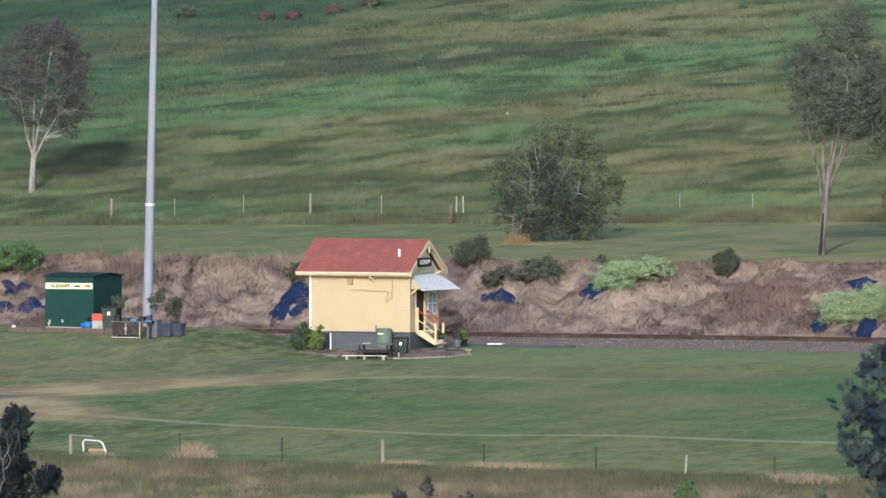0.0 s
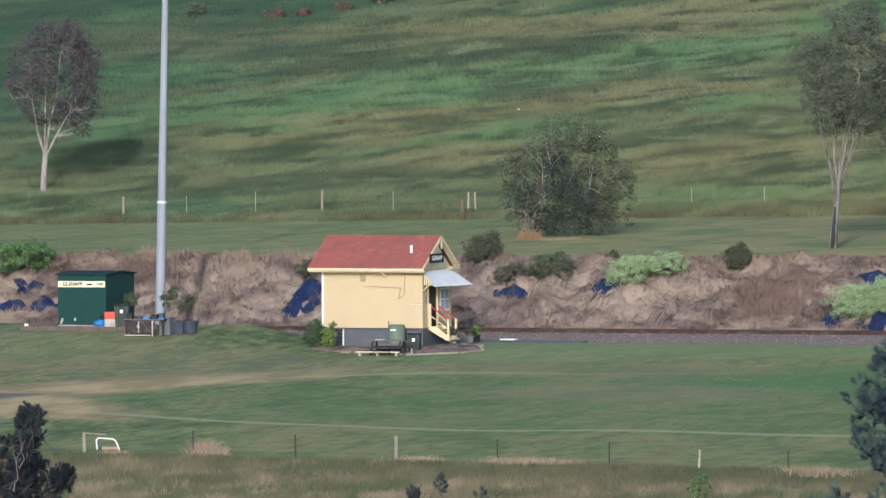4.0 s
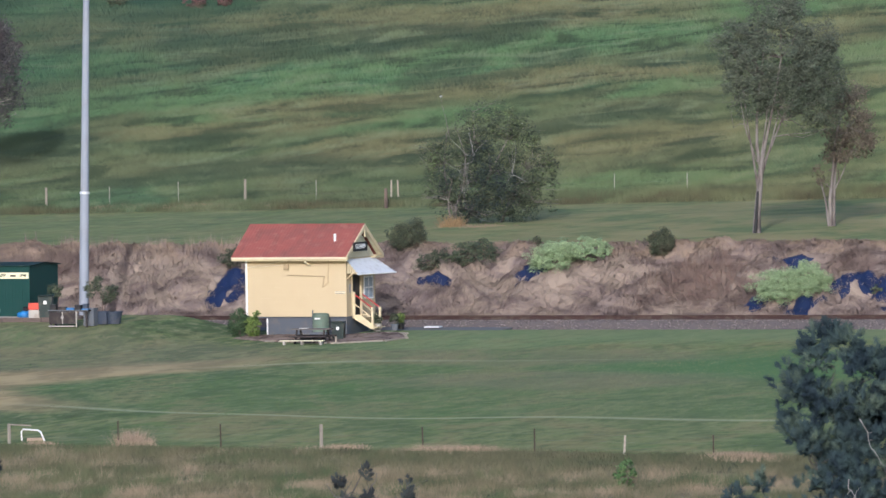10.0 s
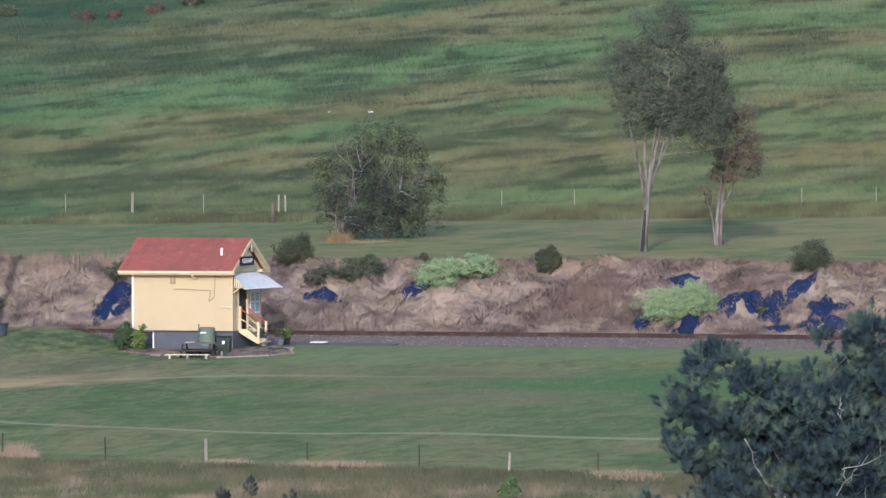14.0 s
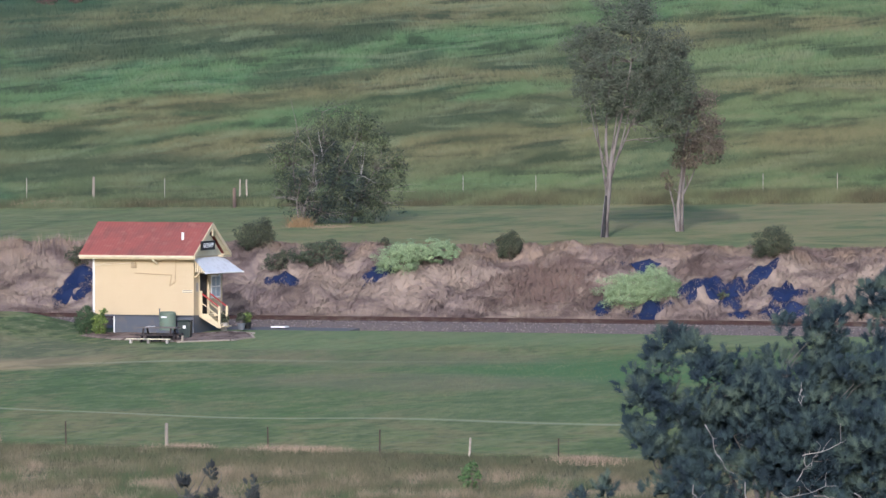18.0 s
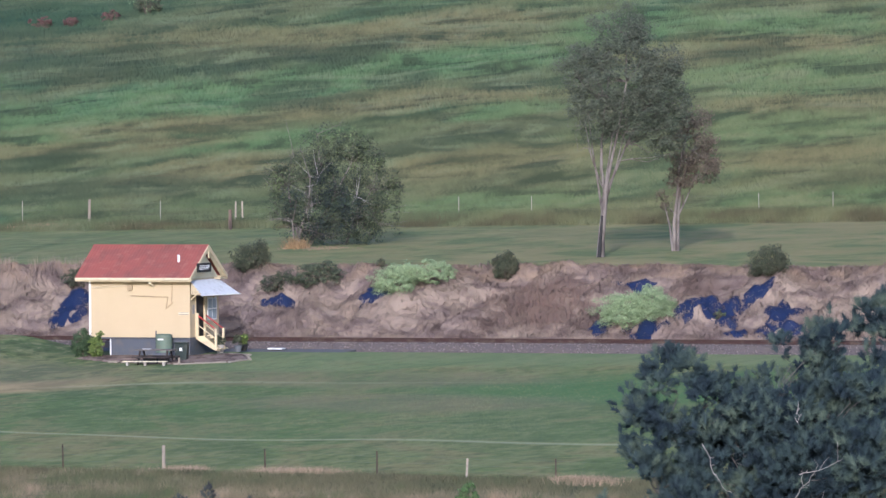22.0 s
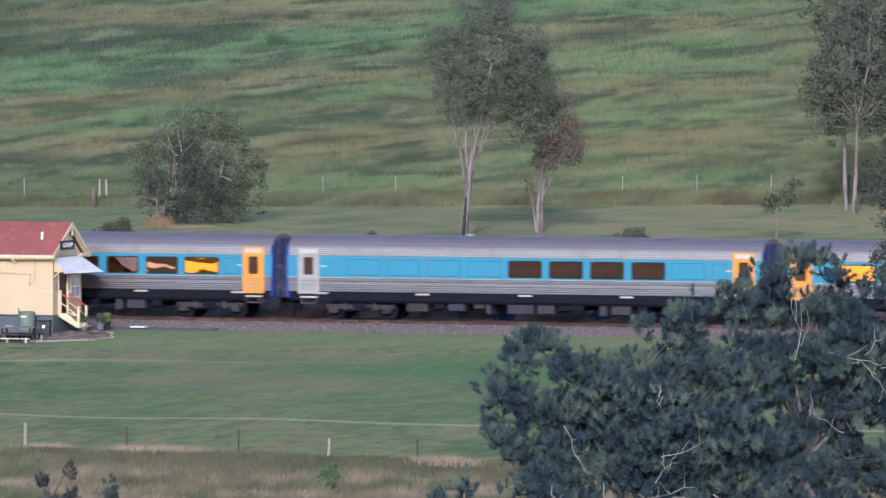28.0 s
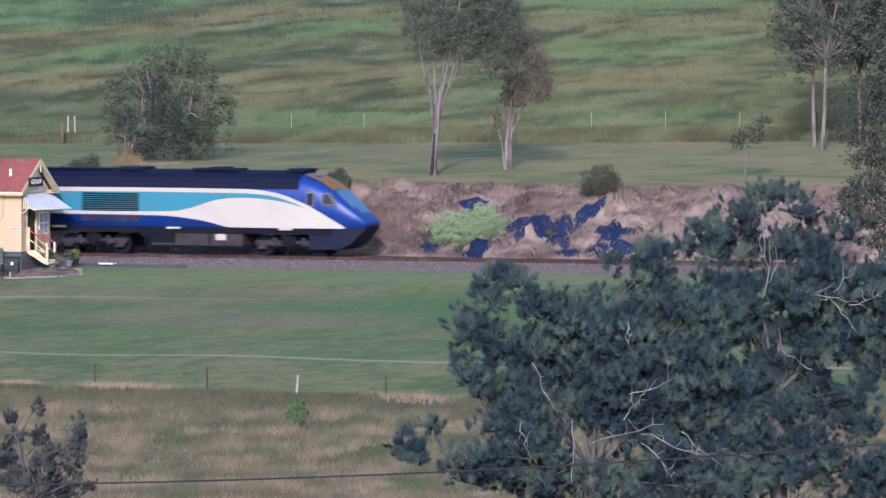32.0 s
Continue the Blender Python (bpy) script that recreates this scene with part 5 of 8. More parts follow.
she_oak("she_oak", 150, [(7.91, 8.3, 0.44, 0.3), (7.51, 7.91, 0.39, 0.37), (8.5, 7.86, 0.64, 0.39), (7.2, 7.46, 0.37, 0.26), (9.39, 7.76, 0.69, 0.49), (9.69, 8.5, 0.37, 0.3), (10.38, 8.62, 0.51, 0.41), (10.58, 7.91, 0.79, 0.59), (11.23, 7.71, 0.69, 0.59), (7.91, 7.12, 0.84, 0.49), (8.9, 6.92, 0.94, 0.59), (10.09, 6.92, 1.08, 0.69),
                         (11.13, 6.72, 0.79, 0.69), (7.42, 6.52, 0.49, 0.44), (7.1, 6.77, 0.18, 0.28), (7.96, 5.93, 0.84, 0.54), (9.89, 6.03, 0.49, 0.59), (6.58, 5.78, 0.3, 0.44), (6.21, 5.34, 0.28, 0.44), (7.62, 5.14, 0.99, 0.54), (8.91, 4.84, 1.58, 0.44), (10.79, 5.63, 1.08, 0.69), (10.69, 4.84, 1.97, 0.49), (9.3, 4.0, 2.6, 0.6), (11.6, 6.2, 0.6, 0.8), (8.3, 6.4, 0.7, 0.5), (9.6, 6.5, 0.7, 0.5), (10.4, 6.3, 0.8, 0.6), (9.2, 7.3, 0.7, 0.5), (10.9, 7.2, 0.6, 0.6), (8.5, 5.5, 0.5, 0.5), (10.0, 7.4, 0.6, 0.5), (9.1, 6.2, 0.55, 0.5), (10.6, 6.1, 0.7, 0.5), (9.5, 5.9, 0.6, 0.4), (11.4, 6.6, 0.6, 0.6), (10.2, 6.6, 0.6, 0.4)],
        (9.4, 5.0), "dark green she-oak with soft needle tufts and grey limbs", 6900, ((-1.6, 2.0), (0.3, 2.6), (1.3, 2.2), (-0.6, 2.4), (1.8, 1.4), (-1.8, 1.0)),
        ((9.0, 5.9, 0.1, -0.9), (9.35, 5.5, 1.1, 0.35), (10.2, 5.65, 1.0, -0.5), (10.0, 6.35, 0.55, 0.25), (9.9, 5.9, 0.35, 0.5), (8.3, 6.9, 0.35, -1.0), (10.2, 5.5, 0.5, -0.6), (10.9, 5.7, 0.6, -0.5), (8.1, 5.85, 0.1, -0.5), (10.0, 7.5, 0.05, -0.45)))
she_oak("she_oak", 166, [(13.92, 9.34, 0.55, 0.28), (13.44, 8.96, 0.6, 0.39), (14.5, 9.07, 0.49, 0.33), (12.71, 8.66, 0.44, 0.35), (12.25, 8.36, 0.38, 0.35), (13.13, 8.25, 0.82, 0.49), (14.45, 8.36, 0.98, 0.49), (15.22, 8.69, 0.55, 0.39), (14.23, 7.48, 1.2, 0.6), (15.44, 7.54, 0.87, 0.71), (14.78, 6.66, 1.31, 0.55), (13.69, 6.6, 0.87, 0.6),
                         (15.83, 6.17, 0.76, 0.65), (13.47, 5.62, 0.87, 0.65), (14.52, 5.29, 1.2, 0.76), (15.67, 5.62, 0.55, 0.38), (14.79, 4.08, 1.64, 0.6), (13.47, 4.52, 0.76, 0.65), (16.01, 3.86, 0.87, 0.55), (16.3, 7.0, 0.8, 1.4), (13.2, 7.4, 0.7, 0.6), (14.9, 7.9, 0.9, 0.5), (14.0, 6.0, 0.9, 0.6), (15.2, 6.6, 0.9, 0.6), (12.6, 7.7, 0.5, 0.5), (12.7, 6.6, 0.6, 0.6), (14.3, 4.6, 1.0, 0.6), (15.6, 4.9, 0.8, 0.5), (13.2, 3.8, 1.2, 0.6), (15.9, 3.2, 1.2, 0.6), (12.2, 4.4, 0.8, 0.6)],
        (14.0, 5.6), "dark green she-oak with bare grey branches at its top", 5400, ((-0.6, 2.4), (1.2, 1.8), (1.8, 1.2), (0.2, 3.0), (-1.2, 2.2)), ((13.65, 7.4, -0.1, 1.5), (13.7, 7.7, 0.35, 0.6), (14.2, 7.55, 1.2, -0.15), (14.9, 7.4, 0.5, -0.6), (15.3, 7.25, 0.8, 0.2), (15.0, 7.5, 0.4, 0.5), (14.6, 6.0, -0.7, 0.6)))
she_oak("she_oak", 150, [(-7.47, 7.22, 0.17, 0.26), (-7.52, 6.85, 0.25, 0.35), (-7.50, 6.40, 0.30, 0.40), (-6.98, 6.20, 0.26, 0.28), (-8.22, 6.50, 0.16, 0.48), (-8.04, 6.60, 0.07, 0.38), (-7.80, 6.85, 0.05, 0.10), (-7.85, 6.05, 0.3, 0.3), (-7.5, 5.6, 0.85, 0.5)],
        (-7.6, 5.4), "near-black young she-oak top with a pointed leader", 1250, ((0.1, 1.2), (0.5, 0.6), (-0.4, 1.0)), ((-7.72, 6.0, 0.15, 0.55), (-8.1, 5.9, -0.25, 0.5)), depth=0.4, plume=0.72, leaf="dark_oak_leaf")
she_oak("she_oak", 150, [(-8.62, 8.22, 0.34, 0.24), (-8.9, 8.5, 0.6, 0.4), (-9.2, 7.8, 0.5, 0.6)],
        (-9.6, 6.2), "green she-oak bough reaching into view", 200, ((0.9, 1.9), (0.4, 2.2)), depth=0.5, plume=0.8)
she_oak("she_oak", 152, [(-0.80, 5.80, 0.09, 0.24), (-0.72, 5.35, 0.17, 0.28), (-0.85, 4.95, 0.25, 0.3), (-0.28, 5.95, 0.07, 0.22), (-0.22, 5.5, 0.14, 0.28), (-0.10, 5.05, 0.2, 0.3), (-0.45, 4.7, 0.6, 0.35), (0.48, 5.65, 0.08, 0.22), (0.42, 5.3, 0.14, 0.24), (0.30, 4.95, 0.2, 0.3), (0.10, 4.5, 0.7, 0.3)],
        (-0.3, 4.3), "several upright grey-green tips of a young she-oak", 900, ((-0.4, 1.2), (0.1, 1.4), (0.7, 1.1)), depth=0.5, plume=0.5, leaf="grey_oak_leaf")
tree("leaning_gum_tree", 29.4, 300, float(land(*(LINE.inverted() @ Vector((29.4, 300, 0))).xy)), [stem((0.6, 0, -0.2, 0.22), (0.5, 0, 4.0, 0.18), (0.2, 0, 7.0, 0.14), (0.1, 0, 11.0, 0.08), (0.2, 0, 14, 0.03)), stem((0.2, 0, 7.0, 0.08), (-0.8, 0, 9.0, 0.05), (-1.0, 0, 11.0, 0.03))],
     [(-0.4, 0, 11.4, 1.6, 1.5, 2.0), (-0.9, 0, 8.6, 1.1, 1.1, 1.3), (0.2, 0, 6.8, 1.1, 1.1, 1.4), (0.4, 0, 14.0, 1.6, 1.5, 1.6)], M["dusk_leaf"], M["dark_bark"], "dense dark gum tree leaning over the view", count=640, per=40, clump=0.36, size=0.06, branches=40)


# ---- the station building ----
def letters(text, size, material, parent, matrix, name="lettering"):
    """Raised letters, as a mesh."""
    cu = bpy.data.curves.new(name, "FONT")
    cu.body, cu.size, cu.extrude, cu.offset, cu.align_x, cu.align_y = text, size, 0.004, size * 0.022, "CENTER", "CENTER"
    tmp = bpy.data.objects.new(name, cu)
    me = bpy.data.meshes.new_from_object(tmp)
    bpy.data.objects.remove(tmp)
    bpy.data.curves.remove(cu)
    me.materials.append(material)
    ob = new(name, me)
    ob.parent = parent
    ob.matrix_basis = matrix
    return ob


def station():
    g = -0.66
    home = thing("station_building", LINE @ pose(-1.44, -5.0, g), "small cream timber station building with a red iron gable roof", "building")
    X, XL, Y, Z0, Z1 = 2.54, 2.40, 1.75, 1.02, 3.70
    # base boards, one side each
    part("base_front", boxed(-XL + 1.05, X, -Y, -Y + 0.12, 0.0, Z0), M["base_grey"], home, "slate grey base boards")
    part("base_back", boxed(-XL, X, Y - 0.12, Y, 0.0, Z0), M["base_grey"], home)
    part("base_side", boxed(X - 0.12, X - 0.003, -Y + 0.12, Y - 0.12, 0.0, Z0), M["base_grey"], home)
    for x in (-XL + 0.1, -XL + 0.98, 0.0):
        part("stump", boxed(x - 0.06, x + 0.06, -Y + 0.14, -Y + 0.26, 0.0, Z0), M["white"] if x < -1 else M["base_grey"], home)
    part("floor_frame", boxed(-XL, X, -Y, Y, Z0 - 0.08, Z0 - 0.002), M["base_grey"], home)
    # walls with lapped boards
    def boards(name, x0, x1, y0, y1):
        wall = part(name, boxed(x0, x1, y0 + (0.02 if y0 < -1 and y1 - y0 < 1 else 0), y1, Z0, Z1), M["wall"], home)
        for k in range(16):
            z = Z0 + k * 0.1675
            if y1 - y0 < 1 and y0 < 0:
                part("weatherboard", slab(bmesh.new(), [(x0, z), (x1, z), (x1, z + 0.165), (x0, z + 0.165)], y0, y0 + 0.018), M["wall"], wall)
        return wall
    boards("wall_front", -XL, X, -Y, -Y + 0.12)
    boards("wall_back", -XL, X, Y - 0.12, Y)
    boards("wall_left", -XL, -XL + 0.12, -Y + 0.12, Y - 0.12)
    end = part("wall_end", slab(bmesh.new(), [(0.05, Z0), (Y - 0.12, Z0), (Y - 0.12, 2.95), (0.05, 2.95)], -X, -X + 0.12), M["wall"], home)
    end.matrix_basis = pose(0, 0, 0, 0, 0, 90)
    for y0, y1, z0, z1 in ((-Y + 0.12, -1.05, Z0, 2.95), (-1.05, 0.05, 2.9, 2.95), (-Y + 0.12, Y - 0.12, 2.95, Z1)):
        part("wall_end", boxed(X - 0.12, X, y0, y1, z0, z1), M["wall"], home)
    # gable triangles
    rise = 1.4 / 2.1
    for x0, x1 in ((X - 0.10, X - 0.01), (-XL + 0.01, -XL + 0.10)):
        part("gable", prism(bmesh.new(), [(-Y, Z1), (Y, Z1), (0, Z1 + Y * rise)], x0, x1), M["gable_white"], home, "pale gable boards")
    # roof sheets, ridge, fascia, gutter, barge boards
    eave, ridge = 3.80, 5.20
    x0, x1 = -XL - 0.52, X + 0.24
    for s in (-1, 1):
        sheet = bmesh.new()
        prism(sheet, [(s * 2.22, eave), (0, ridge), (0, ridge - 0.05), (s * 2.22, eave - 0.05)], x0, x1)
        part("roof_sheet", sheet, M["roof"], home, "weathered red iron roof sheet")
        lining = bmesh.new()
        prism(lining, [(s * 2.08, eave - 0.052), (s * 0.03, ridge - 0.075), (s * 0.03, ridge - 0.095), (s * 2.08, eave - 0.075)], X, x1 - 0.025)
        part("eave_lining", lining, M["gable_white"], home)
        barge = bmesh.new()
        prism(barge, [(s * 2.24, eave - 0.01), (0, ridge + 0.01), (0, ridge - 0.20), (s * 2.24, eave - 0.20)], x1 - 0.02, x1 + 0.03)
        part("barge_board", barge, M["trim"], home)
        barge = bmesh.new()
        prism(barge, [(s * 2.20, eave - 0.06), (0, ridge - 0.055), (0, ridge - 0.20), (s * 2.20, eave - 0.20)], x0 + 0.03, x0 + 0.07)
        part("barge_board", barge, M["trim"], home)
        part("fascia", boxed(x0, x1, s * 2.20 - 0.02, s * 2.20 + 0.02, eave - 0.22, eave - 0.06), M["trim"], home)
        gut = bmesh.new()
        prism(gut, [(s * 2.22, eave - 0.05), (s * 2.34, eave - 0.05), (s * 2.32, eave - 0.14), (s * 2.23, eave - 0.14)], x0 + 0.02, x1 - 0.02)
        part("gutter", gut, M["gable_white"], home)
    part("ridge_cap", prism(bmesh.new(), [(-0.13, ridge - 0.06), (0, ridge + 0.03), (0.13, ridge - 0.06)], x0, x1), M["roof"], home)
    part("soffit", boxed(x0 + 0.05, x1 - 0.04, -2.08, -Y, eave - 0.20, eave - 0.17), M["trim"], home)
    # rafter shadows in the gable: a tie beam and bracket
    part("gable_beam", boxed(X + 0.02, X + 0.28, 1.2, 2.05, 3.62, 3.70), M["trim"], home)
    part("gable_strut", prism(bmesh.new(), [(-0.05, ridge - 0.25), (0.05, ridge - 0.25), (0.05, ridge - 0.6), (-0.05, ridge - 0.6)], X + 0.22, X + 0.28), M["trim"], home)
    # roof vent
    vent = part("roof_vent", rodded((1.77, -1.15, 4.36), (1.77, -1.15, 4.76), 0.06, sides=12), M["white"], home, "short white vent pipe")
    part("vent_cap", rodded((1.77, -1.15, 4.75), (1.77, -1.15, 4.79), 0.075, 0.05, sides=12), M["white"], vent)
    # pipes and conduits on the front wall
    down = bmesh.new()
    rod(down, (0.72, -2.18, eave - 0.13), (0.72, -2.16, eave - 0.30), 0.045)
    rod(down, (0.72, -2.16, eave - 0.28), (0.80, -1.80, eave - 0.44), 0.045)
    part("downpipe", down, M["gable_white"], home)
    con = bmesh.new()
    rod(con, (-0.35, -1.79, 2.93), (1.48, -1.79, 2.86), 0.022)
    rod(con, (1.48, -1.79, 2.86), (1.38, -1.79, 2.34), 0.022)
    rod(con, (1.38, -1.79, 2.34), (1.72, -1.79, 2.62), 0.018)
    rod(con, (1.66, -1.79, 2.62), (1.70, -1.79, 3.55), 0.018)
    part("conduit", con, M["conduit"], home)
    wire = bmesh.new()
    rod(wire, (-2.4, -1.80, 3.28), (-0.35, -1.80, 3.55), 0.010)
    rod(wire, (-2.4, -1.80, 3.25), (-0.45, -1.80, 3.40), 0.010)
    part("service_wire", wire, M["gable_white"], home)
    part("meter_box", boxed(-0.50, -0.26, -1.88, -1.76, 3.16, 3.42, bevel=0.02), M["conduit"], home, "small tan wall box")
    part("corner_stop", boxed(-XL - 0.03, -XL + 0.06, -Y - 0.03, -Y + 0.05, Z0, Z1 - 0.1), M["white"], home)
    part("corner_stop", boxed(X - 0.06, X + 0.02, -Y - 0.03, -Y + 0.05, Z0, Z1 - 0.1), M["wall"], home)
    plate = part("wall_plate", boxed(2.0, 2.50, -1.80, -1.76, 2.05, 2.18), M["gable_white"], home, "small pale plate with dark bars")
    part("bar", boxed(2.02, 2.48, -1.804, -1.798, 2.14, 2.165), M["base_grey"], plate)
    part("bar", boxed(2.02, 2.48, -1.804, -1.798, 2.065, 2.09), M["base_grey"], plate)
    # name board in the gable
    board = part("name_board", boxed(X + 0.26, X + 0.31, -1.55, 0.15, 3.98, 4.40, bevel=0.01), M["black"], home, "black name board with white letters")
    letters("GLENAPP", 0.29, M["white"], board, pose(X + 0.316, -0.70, 4.19, 90, 0, 90))
    # awning on the end wall
    aw = bmesh.new()
    top, low = 3.62, 2.94
    rows = []
    for k in range(49):
        u = k / 48
        y, out, wave = -1.72 + 3.44 * u, 0.57 + 0.50 * u, 0.025 * (k % 2)
        rows.append([aw.verts.new(v) for v in ((X + 0.01, y, top + wave), (X + out, y, low + wave), (X + out, y, low + wave - 0.02), (X + 0.01, y, top + wave - 0.02))])
    for p, q in zip(rows, rows[1:]):
        for i in range(4):
            aw.faces.new((p[i], p[(i + 1) % 4], q[(i + 1) % 4], q[i]))
    aw.faces.new(rows[0])
    aw.faces.new(rows[-1][::-1])
    bmesh.ops.recalc_face_normals(aw, faces=aw.faces[:])
    awning = part("awning", aw, M["iron_white"], home, "pale corrugated iron awning")
    part("awning_edge", rodded((X + 0.58, -1.72, low - 0.01), (X + 1.08, 1.72, low - 0.01), 0.03), M["white"], awning)
    for k in range(5):
        x = X + 0.06 + k * 0.10
        part("valance_slat", boxed(x, x + 0.07, -1.72, -1.69, 2.98, top - 0.04 - (x - X) * 1.15), M["trim"], awning)
    for y in (-1.6, 1.05):
        part("awning_bracket", rodded((X, y, 2.75), (X + 0.4, y, 3.1), 0.03), M["trim"], awning)
    # door, window, landing
    # a black sheet stands in for the shade inside the open doorway
    door = part("door", boxed(X - 0.10, X - 0.06, -1.02, 0.02, Z0, 2.9), M["black"], home, "black sheet for the shade inside an open doorway")
    part("door_frame", boxed(X - 0.02, X + 0.03, -1.12, -1.02, Z0, 2.98), M["trim"], home)
    part("door_frame", boxed(X - 0.02, X + 0.03, 0.02, 0.12, Z0, 2.98), M["trim"], home)
    win = part("window", boxed(X + 0.003, X + 0.03, 0.35, 1.45, 1.75, 2.80), M["white"], home, "white sash window")
    for y in (0.42, 0.93):
        for z in (1.82, 2.30):
            part("pane", boxed(X + 0.031, X + 0.036, y, y + 0.44, z, z + 0.42), M["window_grey"], win)
    part("notice", boxed(X + 0.003, X + 0.02, -1.45, -1.2, 2.1, 2.5), M["concrete"], home)
    # stairs with red rails
    stairs = part("staircase", boxed(X + 0.002, X + 0.35, -1.05, -0.08, Z0 - 0.10, Z0 + 0.02), M["trim"], home, "cream timber steps with red handrails")
    n = 5
    for k in range(n):
        x, z = X + 0.30 + k * 0.165, Z0 - 0.10 - k * 0.105
        part("tread", boxed(x, x + 0.26, -1.0, -0.12, z - 0.02, z + 0.02), M["trim"], stairs)
        part("riser", boxed(x - 0.01, x + 0.01, -1.0, -0.12, z, z + 0.11), M["gable_white"], stairs)
    for y in (-1.06, -0.14):
        s = bmesh.new()
        slab(s, [(X + 0.10, Z0 + 0.06), (X + 0.40, Z0 + 0.06), (X + 1.08, 0.55), (X + 1.08, 0.43), (X + 0.89, 0.43), (X + 0.10, Z0 - 0.14)], y, y + 0.05)
        part("stringer", s, M["trim"], stairs)
        part("newel_post", boxed(X + 0.94, X + 1.04, y - 0.04, y + 0.08, 0.42, 1.42, bevel=0.01), M["trim"], stairs)
        part("newel_post", boxed(X + 0.04, X + 0.14, y - 0.04, y + 0.08, Z0, 2.12, bevel=0.01), M["trim"], stairs)
        part("handrail", rodded((X + 0.09, y + 0.02, 2.02), (X + 0.99, y + 0.02, 1.38), 0.035), M["red"], stairs, "red painted handrail")
        part("handrail", rodded((X + 0.09, y + 0.02, 1.58), (X + 0.99, y + 0.02, 0.95), 0.025), M["trim"], stairs)
    return home


station()

# gravel platform strip and garden bed by the building
tagged(unit("platform", prism(bmesh.new(), [(-5.6, -0.75), (-4.7, -0.42), (-1.8, -0.28), (-1.7, -0.6)], -6.0, 7.5), M["platform"], matrix=LINE), "grey gravel platform strip beside the rails", "platform", kind="structure")
tagged(unit("platform_left", prism(bmesh.new(), [(-7.6, 0.0), (-7.5, 0.36), (-3.2, 0.36), (-3.0, -0.4)], -18.6, -12.4), M["soil"], matrix=LINE), "low bare-earth platform under the green shed", "platform", kind="structure")


def kerb(a0, a1, b, z, label, material=None):
    bm = bmesh.new()
    a = a0
    while a < a1 - 0.05:
        w = min(random.uniform(0.8, 1.1), a1 - a)
        box(bm, a, a + w - 0.015, b - 0.09 + random.uniform(-0.02, 0.02), b + 0.09, z - 0.15, z + 0.10 + random.uniform(-0.01, 0.02), bevel=0.012)
        a += w
    return tagged(unit("kerb", bm, material or M["concrete"], matrix=LINE), label, "kerb")


kerb(-18.6, -12.6, -7.72, 0.26, "row of dark old timber edging under the shed", M["dark_sleeper"])
kerb(-17.0, -14.4, -7.0, 0.30, "short pale concrete edging before the shed")
BED = [(-1.2, -10.4), (2.4, -11.3), (4.4, -9.9), (4.7, -8.4), (3.6, -6.0), (2.5, -5.6), (1.2, -7.0), (-3.9, -7.0), (-4.0, -8.4), (-2.5, -9.6)]


def garden_bed():
    bm = bmesh.new()
    c = (sum(p[0] for p in BED) / len(BED), sum(p[1] for p in BED) / len(BED))
    ring = []
    for i in range(len(BED)):
        (a0, b0), (a1, b1) = BED[i], BED[(i + 1) % len(BED)]
        ring += [(a0 + (a1 - a0) * k / 5, b0 + (b1 - b0) * k / 5) for k in range(5)]
    rows = []
    for s in (1.0, 0.93, 0.7, 0.45, 0.2):
        rows.append([bm.verts.new((c[0] + (a - c[0]) * s, c[1] + (b - c[1]) * s, float(land(c[0] + (a - c[0]) * s, c[1] + (b - c[1]) * s)) + (-0.02 if s == 1.0 else 0.07 + random.uniform(-0.02, 0.02)))) for a, b in ring])
    for r0, r1 in zip(rows, rows[1:]):
        for k in range(len(ring)):
            bm.faces.new((r0[k], r0[(k + 1) % len(ring)], r1[(k + 1) % len(ring)], r1[k]))
    bm.faces.new(rows[-1])
    tagged(unit("garden_bed", bm, M["soil"], matrix=LINE), "bare brown garden bed round the station building", "garden bed")
    edging = thing("bed_edging", LINE, "line of pale stones edging the garden bed", "edging")
    for k in range(0, 34):
        a, b = ring[k % len(ring)]
        bm = bmesh.new()
        box(bm, -0.24, 0.24, -0.06, 0.06, -0.06, 0.05, bevel=0.02)
        (a2, b2) = ring[(k + 1) % len(ring)]
        part("stone", bm, M["post"], edging, matrix=pose(a, b, float(land(a, b)) + 0.02, 0, 0, math.degrees(math.atan2(b2 - b, a2 - a))))


garden_bed()


def wheelie_bin(m, label):
    ob = thing("wheelie_bin", m, label, "bin")
    bm = bmesh.new()
    prof = [(-0.24, 0.06), (0.24, 0.06), (0.29, 0.92), (-0.29, 0.92)]
    slab(bm, prof, -0.28, 0.28)
    part("body", bm, M["bin"], ob)
    part("lid", boxed(-0.31, 0.31, -0.33, 0.31, 0.92, 1.0, bevel=0.03), M["bin"], ob)
    part("handle", rodded((-0.25, 0.34, 0.93), (0.25, 0.34, 0.93), 0.02), M["bin"], ob)
    for x in (-0.26, 0.26):
        part("wheel", rodded((x - 0.03, 0.24, 0.10), (x + 0.03, 0.24, 0.10), 0.10, sides=12), M["black"], ob)
    part("sticker", boxed(-0.06, 0.06, -0.285, -0.281, 0.62, 0.76), M["white"], ob)
    return ob


wheelie_bin(LINE @ pose(1.70, -9.2, -0.76, 0, 0, 12), "dark green wheelie bin beside a picnic table")
wheelie_bin(LINE @ pose(-13.7, -7.25, 0.30, 0, 0, 18) @ Matrix.Diagonal((1.15, 1.1, 1.1, 1)), "dark green wheelie bin with white stickers beside the shed")


